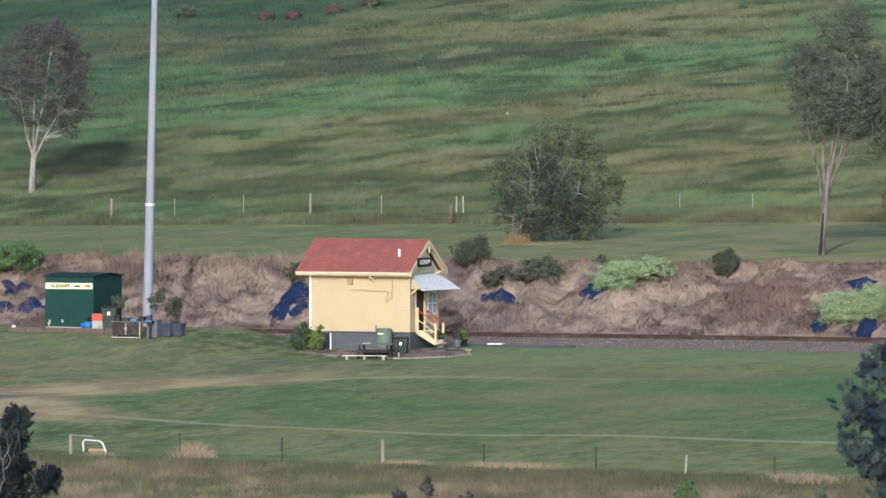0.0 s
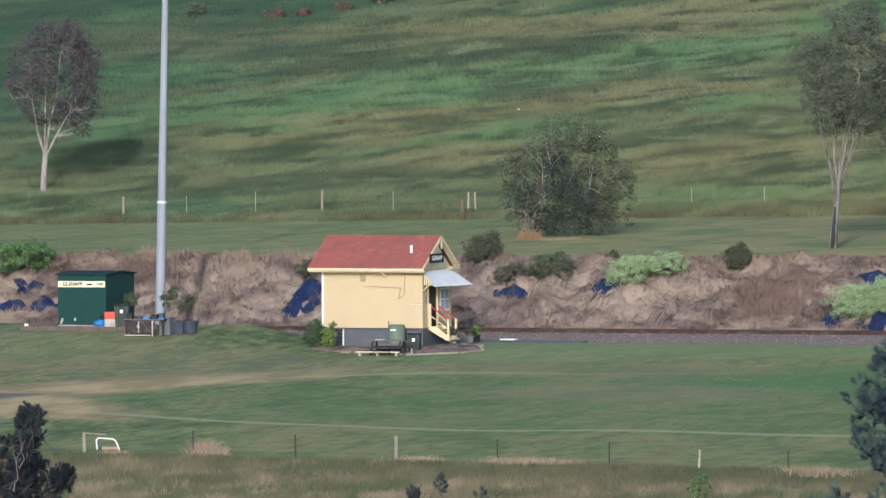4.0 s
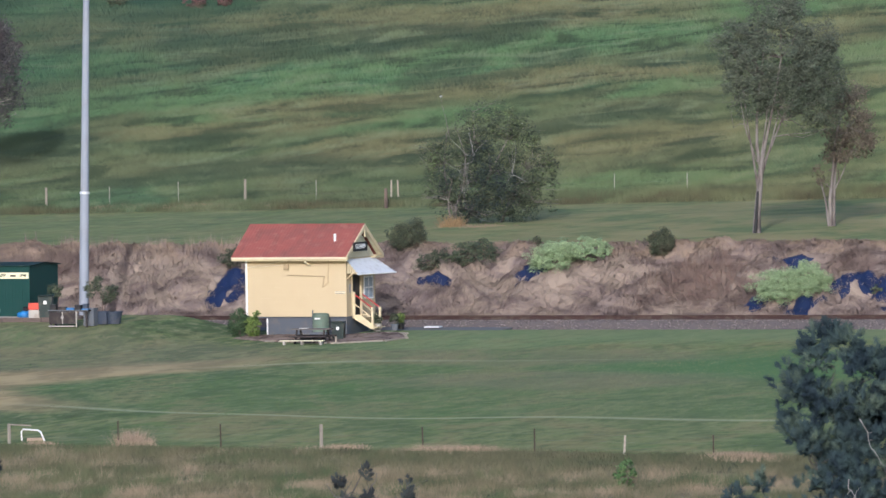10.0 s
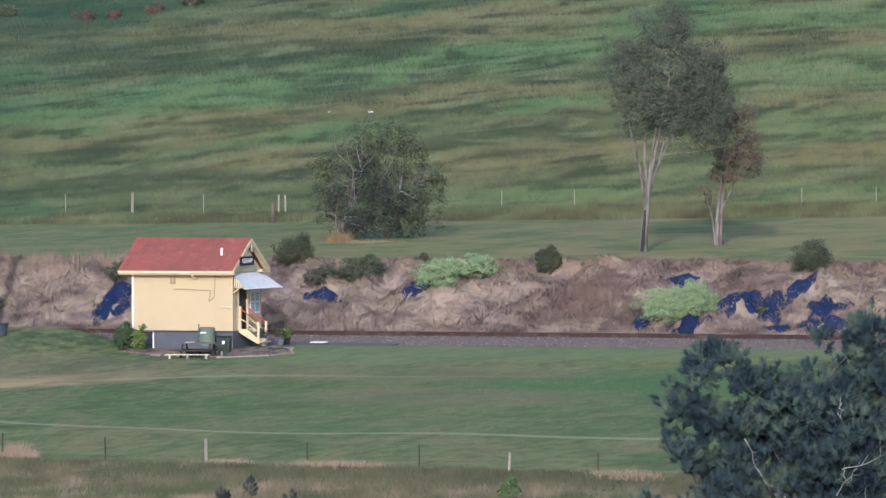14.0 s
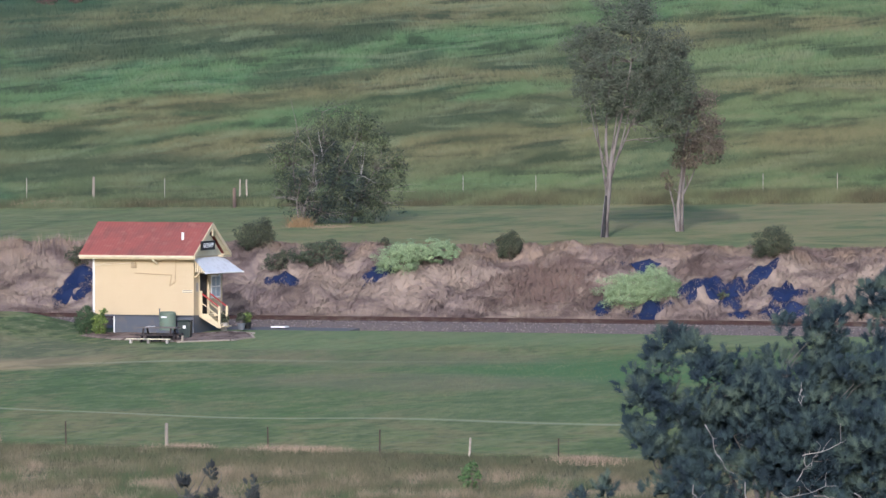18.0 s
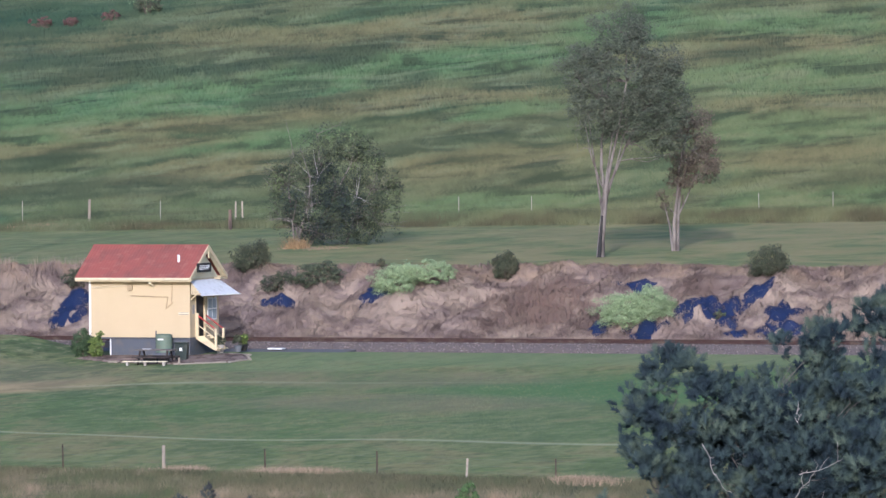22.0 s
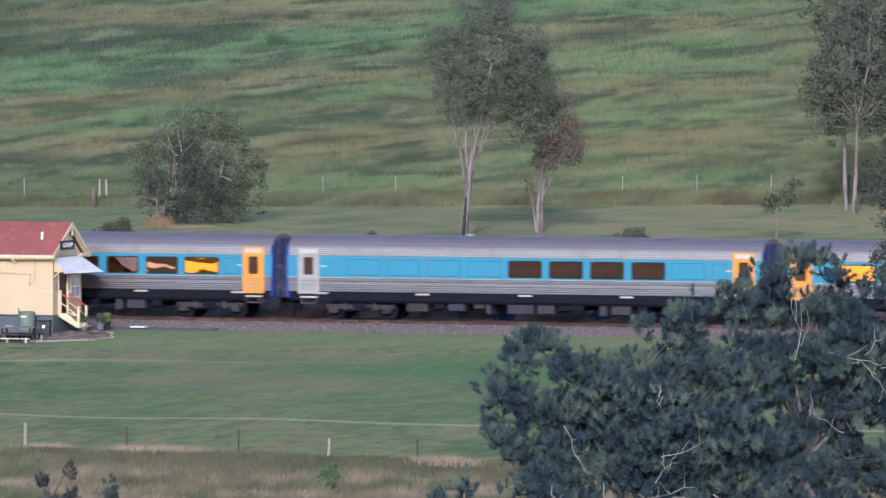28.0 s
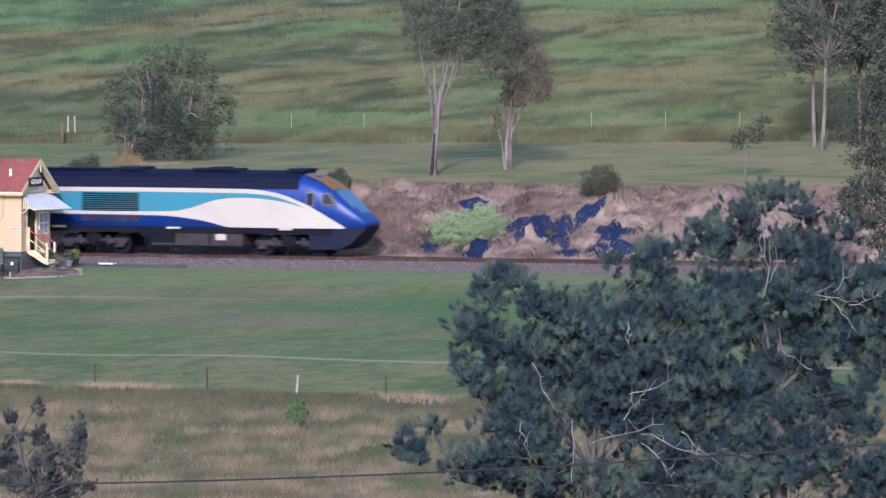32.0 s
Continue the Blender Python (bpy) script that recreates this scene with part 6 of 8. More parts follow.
def rain_tank():
    ob = thing("water_tank", LINE @ pose(0.11, -7.45, -0.72), "small pale green ribbed water tank before the building", "tank")
    body = part("body", rodded((0, 0, 0.42), (0, 0, 1.22), 0.372, sides=24), M["tank"], ob)
    for k in range(4):
        part("rib", rodded((0, 0, 0.50 + k * 0.2), (0, 0, 0.58 + k * 0.2), 0.388, sides=24), M["tank"], body)
    part("lid", rodded((0, 0, 1.22), (0, 0, 1.27), 0.39, 0.30, sides=24), M["tank"], ob)
    part("stand", boxed(-0.4, 0.4, -0.4, 0.4, 0.0, 0.42), M["base_grey"], ob)
    part("label_plate", boxed(-0.16, 0.12, -0.385, -0.38, 1.0, 1.06), M["white"], ob)
    part("pipe", rodded((-0.5, 0.25, 0.0), (-0.5, 0.25, 1.4), 0.03), M["base_grey"], ob)


rain_tank()


def picnic_table():
    ob = thing("picnic_table", LINE @ pose(1.15, -11.0, -0.76, 0, 0, 4), "dark weathered timber picnic table with benches", "table")
    for k in range(5):
        part("table_plank", boxed(-0.9, 0.9, -0.38 + k * 0.155, -0.24 + k * 0.155, 0.69, 0.745, bevel=0.006), M["sky_sheen_top"], ob)
    for y in (-0.78, 0.66):
        part("bench_plank", boxed(-0.9, 0.9, y, y + 0.13, 0.37, 0.44, bevel=0.006), M["table"], ob)
        part("bench_plank", boxed(-0.9, 0.9, y + 0.145 * (1 if y < 0 else -1), y + 0.145 * (1 if y < 0 else -1) + 0.13, 0.37, 0.44, bevel=0.006), M["table"], ob)
    for x in (-0.65, 0.65):
        part("brace", boxed(x - 0.03, x + 0.03, -0.72, 0.72, 0.34, 0.40), M["table"], ob)
        for s in (-1, 1):
            part("leg", rodded((x, s * 0.62, 0.0), (x, s * 0.24, 0.71), 0.045, sides=6), M["table"], ob)
    # added boxes stand in for the dark beneath the table
    part("added_dark_box", boxed(-0.55, 0.1, -0.2, 0.25, 0.0, 0.36, bevel=0.02), M["black"], ob, "dark box added to darken the space under the table")
    part("added_dark_box", boxed(0.2, 0.6, -0.25, 0.2, 0.0, 0.34, bevel=0.02), M["table"], ob)
    part("paper", boxed(-0.6, -0.25, -0.1, 0.2, 0.748, 0.76), M["white"], ob, "pale sheet left on the table")


picnic_table()


def plank_bench():
    ob = thing("plank_bench", LINE @ pose(0.55, -12.0, -0.71, 0, 0, 2), "low bench of one pale plank on stubby posts", "bench")
    part("plank", boxed(-0.55, 1.55, -0.12, 0.12, 0.16, 0.20, bevel=0.01), M["gable_white"], ob)
    for x in (-0.35, 0.5, 1.4):
        part("leg", boxed(x - 0.05, x + 0.05, -0.09, 0.09, -0.05, 0.16), M["concrete"], ob)
    ob2 = thing("bollard", LINE @ pose(2.4, -11.25, -0.68), "short weathered timber post", "post")
    part("shaft", rodded((0, 0, -0.1), (0, 0, 0.30), 0.06, 0.055), M["post"], ob2)


plank_bench()
shrub(-3.9, -7.5, 0.52, 0.66, M["dark_hedge_leaf"], "dark green hedge bush against the building", name="hedge_bush", count=120, per=34)
shrub(-3.0, -7.9, 0.38, 0.60, M["hedge_leaf"], "bright green hedge bush against the building", name="hedge_bush", count=100, per=36)


def pot(a, b, r, h, material, leaf=None, label="plant pot with a small green plant", z=None):
    m = LINE @ pose(a, b, float(land(a, b)) if z is None else z)
    ob = thing("plant_pot", m, label, "plant pot")
    bm = rodded((0, 0, 0), (0, 0, h), r * 0.75, r, sides=16)
    rod(bm, (0, 0, h - 0.05), (0, 0, h), r * 1.08, sides=16)
    part("tub", bm, material, ob)
    if leaf:
        mid = clumps([(0, 0, h + 0.22, r * 1.1, r * 1.1, 0.26)], 24)
        v, f, nor = leaf_cloud(mid, np.full(24, 0.10), 22, 0.05, 0.4)
        lf = new("leaves", array_mesh("leaves", v, f, leaf, normals=nor))
        lf.parent = ob
    return ob


pot(2.08, -5.5, 0.20, 0.36, M["concrete"], M["shrub_leaf"], "pale pot with a dark plant by the steps", z=-0.36)
pot(2.75, -5.0, 0.18, 0.30, M["tub_grey"], M["shrub_leaf"], "grey pot with a green plant by the steps", z=-0.34)
pot(2.75, -4.3, 0.2, 0.3, M["black"], M["hedge_leaf"], "dark pot with a leafy plant by the steps", z=-0.32)
for a, b, w in ((3.85, -3.0, 0.7),):
    tagged(unit("paving_slab", boxed(-w / 2, w / 2, -0.3, 0.3, 0.0, 0.06, bevel=0.01), M["white"], matrix=LINE @ pose(a, b, -0.29, 0, 0, 4)), "white slab lying on the gravel platform", "slab")


# ---- the shed and what stands beside it ----
def shed():
    ob = thing("garden_shed", LINE @ pose(-15.99, -5.07, 0.36), "dark green steel shed with a cream name sign", "shed")
    X, Y, H = 1.225, 1.6, 2.35
    front = part("front_panel", boxed(-X, X, -Y + 0.002, -Y + 0.04, 0, H - 0.002), M["shed"], ob)
    for k in range(14):
        x = -X + k * 2 * X / 14
        part("rib", boxed(x, x + 2 * X / 14 - 0.008, -Y - 0.008, -Y + 0.001, 0, H), M["shed"], front)
    part("back_panel", boxed(-X, X, Y - 0.04, Y, 0, H), M["shed"], ob)
    for s in (-1, 1):
        side = bmesh.new()
        prism(side, [(-Y + 0.04, 0), (Y - 0.04, 0), (Y - 0.04, H), (0, H + 0.10), (-Y + 0.04, H)], s * X - 0.02 - 0.02 * s, s * X + 0.02 - 0.02 * s)
        part("side_panel", side, M["shed"], ob)
        sheet = bmesh.new()
        prism(sheet, [(s * (Y + 0.10), H - 0.01), (0, H + 0.12), (0, H + 0.16), (s * (Y + 0.10), H + 0.04)], -X - 0.10, X + 0.10)
        part("roof_sheet", sheet, M["shed_roof"], ob)
    sign = part("sign", boxed(-X + 0.02, X - 0.04, -Y - 0.035, -Y - 0.013, 1.78, 2.06), M["sign_cream"], ob, "cream name sign with dark letters")
    letters("GLENAPP", 0.235, M["black"], sign, pose(-0.46, -Y - 0.04, 1.915, 90, 0, 0))
    letters("1948", 0.185, M["black"], sign, pose(0.90, -Y - 0.04, 1.915, 90, 0, 0))
    part("bar", boxed(0.26, 0.54, -Y - 0.039, -Y - 0.034, 1.87, 1.95), M["table"], sign)
    for x, z in ((-1.1, 0.08), (-0.4, 0.22), (-1.05, 0.2)):
        part("paint_patch", boxed(x, x + 0.10, -Y - 0.02, -Y - 0.0125, z, z + 0.14), M["concrete"], ob)


shed()


def steel_pole():
    x, y, z = at_land(-13.06, -4.4)
    ob = thing("light_pole", pose(x, y, z, 0, 1.35, 0), "tall galvanised steel light pole", "pole")
    part("lower_shaft", rodded((0, 0, -0.1), (0, 0, 5.75), 0.225, 0.205, sides=20), M["steel"], ob)
    part("collar", rodded((0, 0, 5.68), (0, 0, 5.80), 0.235, 0.225, sides=20), M["iron_white"], ob)
    part("upper_shaft", rodded((0, 0, 5.75), (0, 0, 21.0), 0.195, 0.11, sides=20), M["steel"], ob)
    for h in (8.3, 11.2):
        part("joint_band", rodded((0, 0, h), (0, 0, h + 0.06), 0.20 - 0.006 * h, sides=20), M["iron_white"], ob)


steel_pole()


BENCH = on_land(-11.25, -9.9, 0.0, 6)


def clutter():
    # blue toy heap, cool box, table, planters and tubs
    ob = thing("blue_bundle", LINE @ pose(-14.75, -7.35, 0.36), "crumpled bright blue plastic bundle by the shed", "bundle")
    bm = bmesh.new()
    bmesh.ops.create_icosphere(bm, subdivisions=3, radius=0.3)
    for v in bm.verts:
        v.co = Vector((v.co.x * 1.15, v.co.y * 0.8, max(v.co.z * 0.6 + 0.12, 0))) * (1 + 0.25 * noise.noise(v.co * 6))
    part("sheet", bm, M["blue_plastic"], ob)
    part("bag", boxed(-0.08, 0.16, -0.05, 0.15, 0.2, 0.5, bevel=0.05), M["black"], ob)
    ob = thing("cool_box", LINE @ pose(-14.15, -7.45, 0.34, 0, 0, 8), "red and grey cool box by the shed", "cool box")
    part("body", boxed(-0.27, 0.27, -0.2, 0.2, 0.0, 0.38, bevel=0.02), M["concrete"], ob)
    part("lid", boxed(-0.28, 0.28, -0.21, 0.21, 0.38, 0.70, bevel=0.03), M["red_plastic"], ob)
    part("handle", rodded((-0.29, -0.1, 0.55), (0.29, -0.1, 0.55), 0.025), M["concrete"], ob)
    ob = thing("potting_table", BENCH, "dark timber table crowded with pots and boxes", "table")
    part("tabletop", boxed(-0.95, 0.95, -0.4, 0.4, 0.72, 0.78, bevel=0.01), M["table"], ob)
    for x in (-0.85, 0.85):
        for y in (-0.33, 0.33):
            part("leg", boxed(x - 0.04, x + 0.04, y - 0.04, y + 0.04, 0.0, 0.72), M["table"], ob)
    part("front_board", boxed(-0.92, 0.35, -0.41, -0.37, 0.16, 0.70), M["table"], ob)
    part("bottom_rail", boxed(-0.95, 0.3, -0.46, -0.40, 0.03, 0.08), M["concrete"], ob)
    part("top_rail", boxed(-0.97, 0.97, -0.43, -0.40, 0.76, 0.80), M["tub_grey"], ob)
    part("tap", boxed(-0.30, -0.26, -0.44, -0.41, 0.16, 0.72), M["concrete"], ob)
    part("tap_wheel", rodded((-0.28, -0.46, 0.46), (-0.28, -0.43, 0.46), 0.07, sides=10), M["concrete"], ob)
    part("side_rail", boxed(0.36, 0.42, -0.44, -0.38, 0.0, 0.74), M["concrete"], ob)
    for k, (x, y, w, h, mat) in enumerate(((-0.82, 0, 0.30, 0.26, "black"), (-0.42, 0.05, 0.36, 0.14, "table"), (0.0, 0.0, 0.34, 0.10, "blue_plastic"), (0.36, 0.05, 0.28, 0.22, "black"), (0.72, 0, 0.22, 0.28, "blue_tub"), (0.78, -0.2, 0.3, 0.06, "blue_plastic"))):
        o2 = thing("crate", BENCH @ pose(x, y, 0.78), "small dark crate on the potting table", "crate", "things on the potting table")
        part("box", boxed(-w / 2, w / 2, -0.16, 0.16, 0, h, bevel=0.015), M[mat], o2)
        part("rim", boxed(-w / 2 - 0.01, w / 2 + 0.01, -0.17, 0.17, h - 0.03, h + 0.005), M[mat], o2)
    for a, b, w, h, mat in ((-12.75, -7.5, 0.5, 0.55, "tub_grey"), (-10.45, -9.5, 0.52, 0.80, "tub_grey"), (-10.0, -9.0, 0.46, 0.60, "blue_tub")):
        o2 = thing("planter_box", on_land(a, b), "square grey planter box on the grass", "planter", "planters by the shed")
        part("box", boxed(-w / 2, w / 2, -w / 2, w / 2, 0, h, bevel=0.02), M[mat], o2)
        part("rim", boxed(-w / 2 - 0.02, w / 2 + 0.02, -w / 2 - 0.02, w / 2 + 0.02, h - 0.06, h + 0.01, bevel=0.01), M[mat], o2)
    pot(-9.6, -8.8, 0.40, 0.58, M["blue_tub"], None, "round blue-grey tub on the grass")
    x, y, z = at_land(-11.2, -6.6)
    tree("potted_shrub", x, y, z + 0.1, [stem((0, 0, 0, 0.03), (0.1, 0, 0.9, 0.02), (-0.3, 0, 1.6, 0.01)), stem((0, 0, 0, 0.03), (0.3, 0, 1.0, 0.015), (0.5, 0, 1.7, 0.01))],
         [(0.5, 0, 1.2, 0.32, 0.3, 0.35), (-0.1, 0, 1.6, 0.3, 0.3, 0.3), (-0.5, 0, 1.3, 0.25, 0.3, 0.3), (0.25, 0, 0.9, 0.25, 0.25, 0.3)], M["bush_leaf"], M["dark_bark"], "scraggy green shrub behind the planters", "shrub", count=80, per=26, clump=0.19, size=0.05, branches=12, limb_r=0.012)
    x, y, z = at_land(-13.9, -5.6)
    tree("potted_shrub", x, y, z + 0.1, [stem((0, 0, 0, 0.03), (0.1, 0, 0.9, 0.02), (-0.1, 0, 1.3, 0.01))], [(0, 0, 1.2, 0.4, 0.3, 0.45)], M["bush_leaf"], M["dark_bark"], "scraggy green shrub beside the pole", "shrub", count=24, per=22, clump=0.16, size=0.05, branches=8, limb_r=0.012)
    o2 = thing("white_marker", LINE @ pose(-18.45, -7.5, 0.22), "small white marker post by the edging", "post")
    part("shaft", boxed(-0.08, 0.08, -0.06, 0.06, -0.05, 0.24, bevel=0.01), M["white"], o2)


clutter()


# ---- fences ----
def fence(name, line_b, posts, wires, label, a0, a1):
    """A wire fence along the curve b = line_b(a)."""
    ob = thing(name, LINE, label, "fence")
    for a, kind, h, lean in posts:
        b = line_b(a)
        z = float(land(a, b))
        m = pose(a, b, z, 0, lean, 0)
        if kind == "wood":
            part("post", rodded((0, 0, -0.2), (0, 0, h), 0.075, 0.066, sides=9), M["post"], ob, matrix=m)
        elif kind == "white":
            part("post", rodded((0, 0, -0.2), (0, 0, h), 0.052, 0.042, sides=9), M["pale_post"], ob, "pale weathered post", matrix=m)
        else:
            w = 0.016 if kind == "pale" else 0.03
            bm = boxed(-w, w, -0.004, 0.004, -0.2, h)
            box(bm, -0.004, 0.004, -0.03, 0.004, -0.2, h)
            part("picket", bm, M["concrete"] if kind == "pale" else M["picket"], ob, matrix=m)
    for h in wires:
        steps = np.linspace(a0, a1, 24)
        run = [(s, line_b(s), float(land(s, line_b(s))) + h + 0.02 * math.sin(s * 1.5), 0.003) for s in steps]
        v, f = tubes([run], 4)
        w = new("wire", array_mesh("wire", v, f, M["wire"]))
        w.parent = ob
    return ob


def near_line(a):
    return -61.5 - 0.115 * (a - 9.1)


fence("near_fence", near_line, [(9.03, "wood", 0.82, 0), (13.95, "iron", 1.05, 1), (18.55, "iron", 1.0, -1), (22.98, "wood", 1.02, 0), (27.4, "iron", 1.0, -1), (32.2, "iron", 1.05, 0), (36.0, "white", 0.86, 3), (39.75, "iron", 0.95, 0), (44.2, "iron", 1.0, 1), (48.7, "wood", 1.0, 0), (53.1, "iron", 1.0, 0), (57.6, "iron", 1.0, -1), (62.0, "wood", 1.0, 0)],
      (0.35, 0.6, 0.85), "wire fence with split timber posts and steel pickets", 9.1, 62.0)
rail_ob = thing("fence_stay", LINE @ pose(9.1, -61.5, float(land(9.1, -61.5))), "timber stay rail at the fence's end post", "fence rail")
part("rail", rodded((0, 0.06, 0.78), (0.85, 0.06, 0.74), 0.03), M["post"], rail_ob)
fence("paddock_fence", lambda a: 53.0, [(-44.73, "iron", 1.0, 0), (-40.68, "wood", 1.02, 0), (-36.96, "pale", 1.0, 0), (-32.93, "pale", 1.2, 0), (-29.06, "wood", 1.25, 1), (-24.95, "pale", 1.15, 0), (-20.65, "white", 1.05, 1), (-20.25, "white", 1.05, -1), (-16.5, "pale", 1.1, 0), (-12.3, "iron", 1.1, 0), (-8.02, "pale", 1.15, 0), (-3.96, "pale", 1.15, 0), (0.2, "iron", 1.1, 0), (4.4, "iron", 1.1, 0), (8.56, "pale", 1.15, 0), (12.6, "pale", 1.15, 0), (16.62, "pale", 1.15, 0), (20.8, "iron", 1.1, 0)],
      (0.4, 0.7, 1.0), "wire paddock fence half hidden in tall grass", -44.7, 20.8)
stump_x = LINE @ pose(-19.75, 50.0, float(land(-19.75, 50.0)))
st = thing("stump_post", stump_x, "dark weathered post at the edge of the mown strip", "post")
part("shaft", rodded((0, 0, -0.2), (0, 0, 1.05), 0.10, 0.09), M["dark_bark"], st)


def white_frame():
    ob = thing("tube_frame", LINE @ pose(9.05, -59.3, float(land(9.05, -59.3)) + 0.06, 0, 0, 10), "bent white steel tube frame in the grass", "frame")
    v, f = tubes([[(-0.42, 0, -0.15, 0.032), (-0.46, 0, 0.30, 0.032), (-0.38, 0, 0.40, 0.032), (0.22, 0, 0.36, 0.032), (0.34, 0, 0.28, 0.032), (0.52, 0, -0.15, 0.032)]], 8)
    t = new("tube", array_mesh("tube", v, f, M["white"], True))
    t.parent = ob
    part("rust_drum", rodded((-0.25, 0.1, -0.1), (0.4, 0.2, -0.1), 0.16, sides=12), M["straw"], ob)


white_frame()


# ---- power line close to the camera ----
def power_line():
    ob = thing("power_line", pose(0, 80, 0), "single dark overhead cable between two timber poles", "cable")
    run = []
    for k in range(61):
        x = -30 + k
        run.append((x, 0, 9.045 + 0.012 * (x + 0.5) + 0.0042 * (x + 0.5) ** 2, 0.009))
    v, f = tubes([run], 6)
    c = new("cable", array_mesh("cable", v, f, M["black"], True))
    c.parent = ob
    for x, y, z, r in (run[0], run[-1]):
        v = LINE.inverted() @ Vector((x, 80, 0))
        g = float(land(v.x, v.y))
        part("pole", rodded((x, y, g - 0.3), (x, y, z + 0.3), 0.15, 0.12, sides=12), M["post"], ob)


power_line()


# ---- the train ----
SIDE = 1.45


def bogie(parent, x):
    b = part("bogie", boxed(x - 1.65, x + 1.65, -1.12, -0.98, 0.48, 0.72, bevel=0.03), M["bogie"], parent, "dusty brown bogie")
    part("bogie_frame", boxed(x - 1.65, x + 1.65, 0.98, 1.12, 0.48, 0.72, bevel=0.03), M["bogie"], b)
    part("bolster", boxed(x - 0.35, x + 0.35, -1.2, 1.2, 0.55, 0.92, bevel=0.04), M["under"], b)
    for dx in (-1.28, 1.28):
        for y in (-0.753, 0.753):
            bm = rodded((x + dx, y - 0.065, 0.46), (x + dx, y + 0.065, 0.46), 0.46, sides=24)
            part("wheel", bm, M["under"], b)
        part("axle", rodded((x + dx, -1.0, 0.46), (x + dx, 1.0, 0.46), 0.08), M["under"], b)
        part("axle_box", boxed(x + dx - 0.22, x + dx + 0.22, -1.22, -1.0, 0.30, 0.66, bevel=0.05), M["bogie"], b)
        part("spring", rodded((x + dx * 0.55, -1.1, 0.45), (x + dx * 0.55, -1.1, 0.85), 0.11, sides=10), M["bogie"], b)
    part("damper", rodded((x - 0.6, -1.2, 0.42), (x + 0.6, -1.2, 0.55), 0.05), M["under"], b)
    return b


def body_shell(parent, x0, x1, roof_mat, lower_mat):
    """Side walls, ends and a curved roof with a steel shoulder, as parts."""
    for s in (-1, 1):
        part("side_wall", boxed(x0, x1, s * SIDE - 0.04, s * SIDE + 0.04, 1.30, 2.96), lower_mat, parent)
        outline = [(s * SIDE, 2.94), (s * 1.44, 3.10), (s * 1.41, 3.26), (s * 1.35, 3.40), (s * 1.15, 3.40), (s * 1.15, 2.94)]
        part("cantrail", prism(bmesh.new(), outline, x0, x1), M["car_grey"], parent, "ribbed steel shoulder under the roof")
        for z, y, t in ((2.985, 1.447, 0.035), (3.075, 1.443, 0.03), (3.16, 1.435, 0.03), (3.245, 1.418, 0.025)):
            part("cantrail_rib", boxed(x0 + 0.03, x1 - 0.03, s * y - 0.022, s * y + 0.022, z - t / 2, z + t / 2), M["car_silver"], parent)
    arc = [(-1.37, 3.37), (-1.24, 3.55), (-1.02, 3.70), (-0.7, 3.81), (-0.35, 3.87), (0, 3.885), (0.35, 3.87), (0.7, 3.81), (1.02, 3.70), (1.24, 3.55), (1.37, 3.37)]
    part("roof", prism(bmesh.new(), arc, x0, x1), roof_mat, parent)
    for x in (x0, x1 - 0.06):
        part("end_wall", prism(bmesh.new(), [(-SIDE + 0.05, 1.0), (SIDE - 0.05, 1.0), (SIDE - 0.05, 3.0), (0.9, 3.66), (-0.9, 3.66), (-SIDE + 0.05, 3.0)], x - 0.012, x + 0.072), M["end_blue"], parent)
    part("floor", boxed(x0 + 0.05, x1 - 0.05, -1.35, 1.35, 1.06, 1.30), M["under"], parent)
    part("sole_bar", boxed(x0 + 0.1, x1 - 0.1, -1.43, -1.30, 0.90, 1.30), M["under"], parent)


def door_leaf(parent, x, colour):
    orange = colour == "car_orange"
    d = part("door", boxed(x - 0.40, x + 0.40, -SIDE - 0.065, -SIDE - 0.03, 1.18, 3.02, bevel=0.02), M[colour], parent, "orange door" if orange else "plain steel door")
    part("door_pane", boxed(x - 0.23, x + 0.23, -SIDE - 0.072, -SIDE - 0.062, 2.06, 2.86, bevel=0.03), M["door_pane"], d)
    part("header_panel", boxed(x - 0.40, x + 0.40, -SIDE - 0.068, -SIDE - 0.03, 3.02, 3.22), M["car_white"], d)
    for sx in (-0.455, 0.455):
        part("door_frame", boxed(x + sx - 0.055, x + sx + 0.055, -SIDE - 0.075, -SIDE - 0.02, 1.18, 3.28), M[colour], d)
    part("door_frame", boxed(x - 0.51, x + 0.51, -SIDE - 0.07, -SIDE - 0.02, 3.22, 3.30), M[colour], d)
    part("step", boxed(x - 0.40, x + 0.40, -SIDE - 0.06, -SIDE + 0.2, 1.00, 1.07), M["car_white"], d)
    part("step", boxed(x - 0.36, x + 0.36, -SIDE - 0.06, -SIDE + 0.2, 0.72, 0.80), M["bogie"], d)
    for sx in (-0.36, 0.36):
        part("step_hanger", boxed(x + sx - 0.03, x + sx + 0.03, -SIDE - 0.03, -SIDE + 0.1, 0.74, 1.05), M["bogie"], d)
    s = 1 if x < 0 else -1
    part("handle_plate", boxed(x + s * 0.58 if s > 0 else x - 0.86, x + 0.86 if s > 0 else x - 0.58, -SIDE - 0.066, -SIDE - 0.045, 2.42, 2.49), M["car_white"], d)
    return d


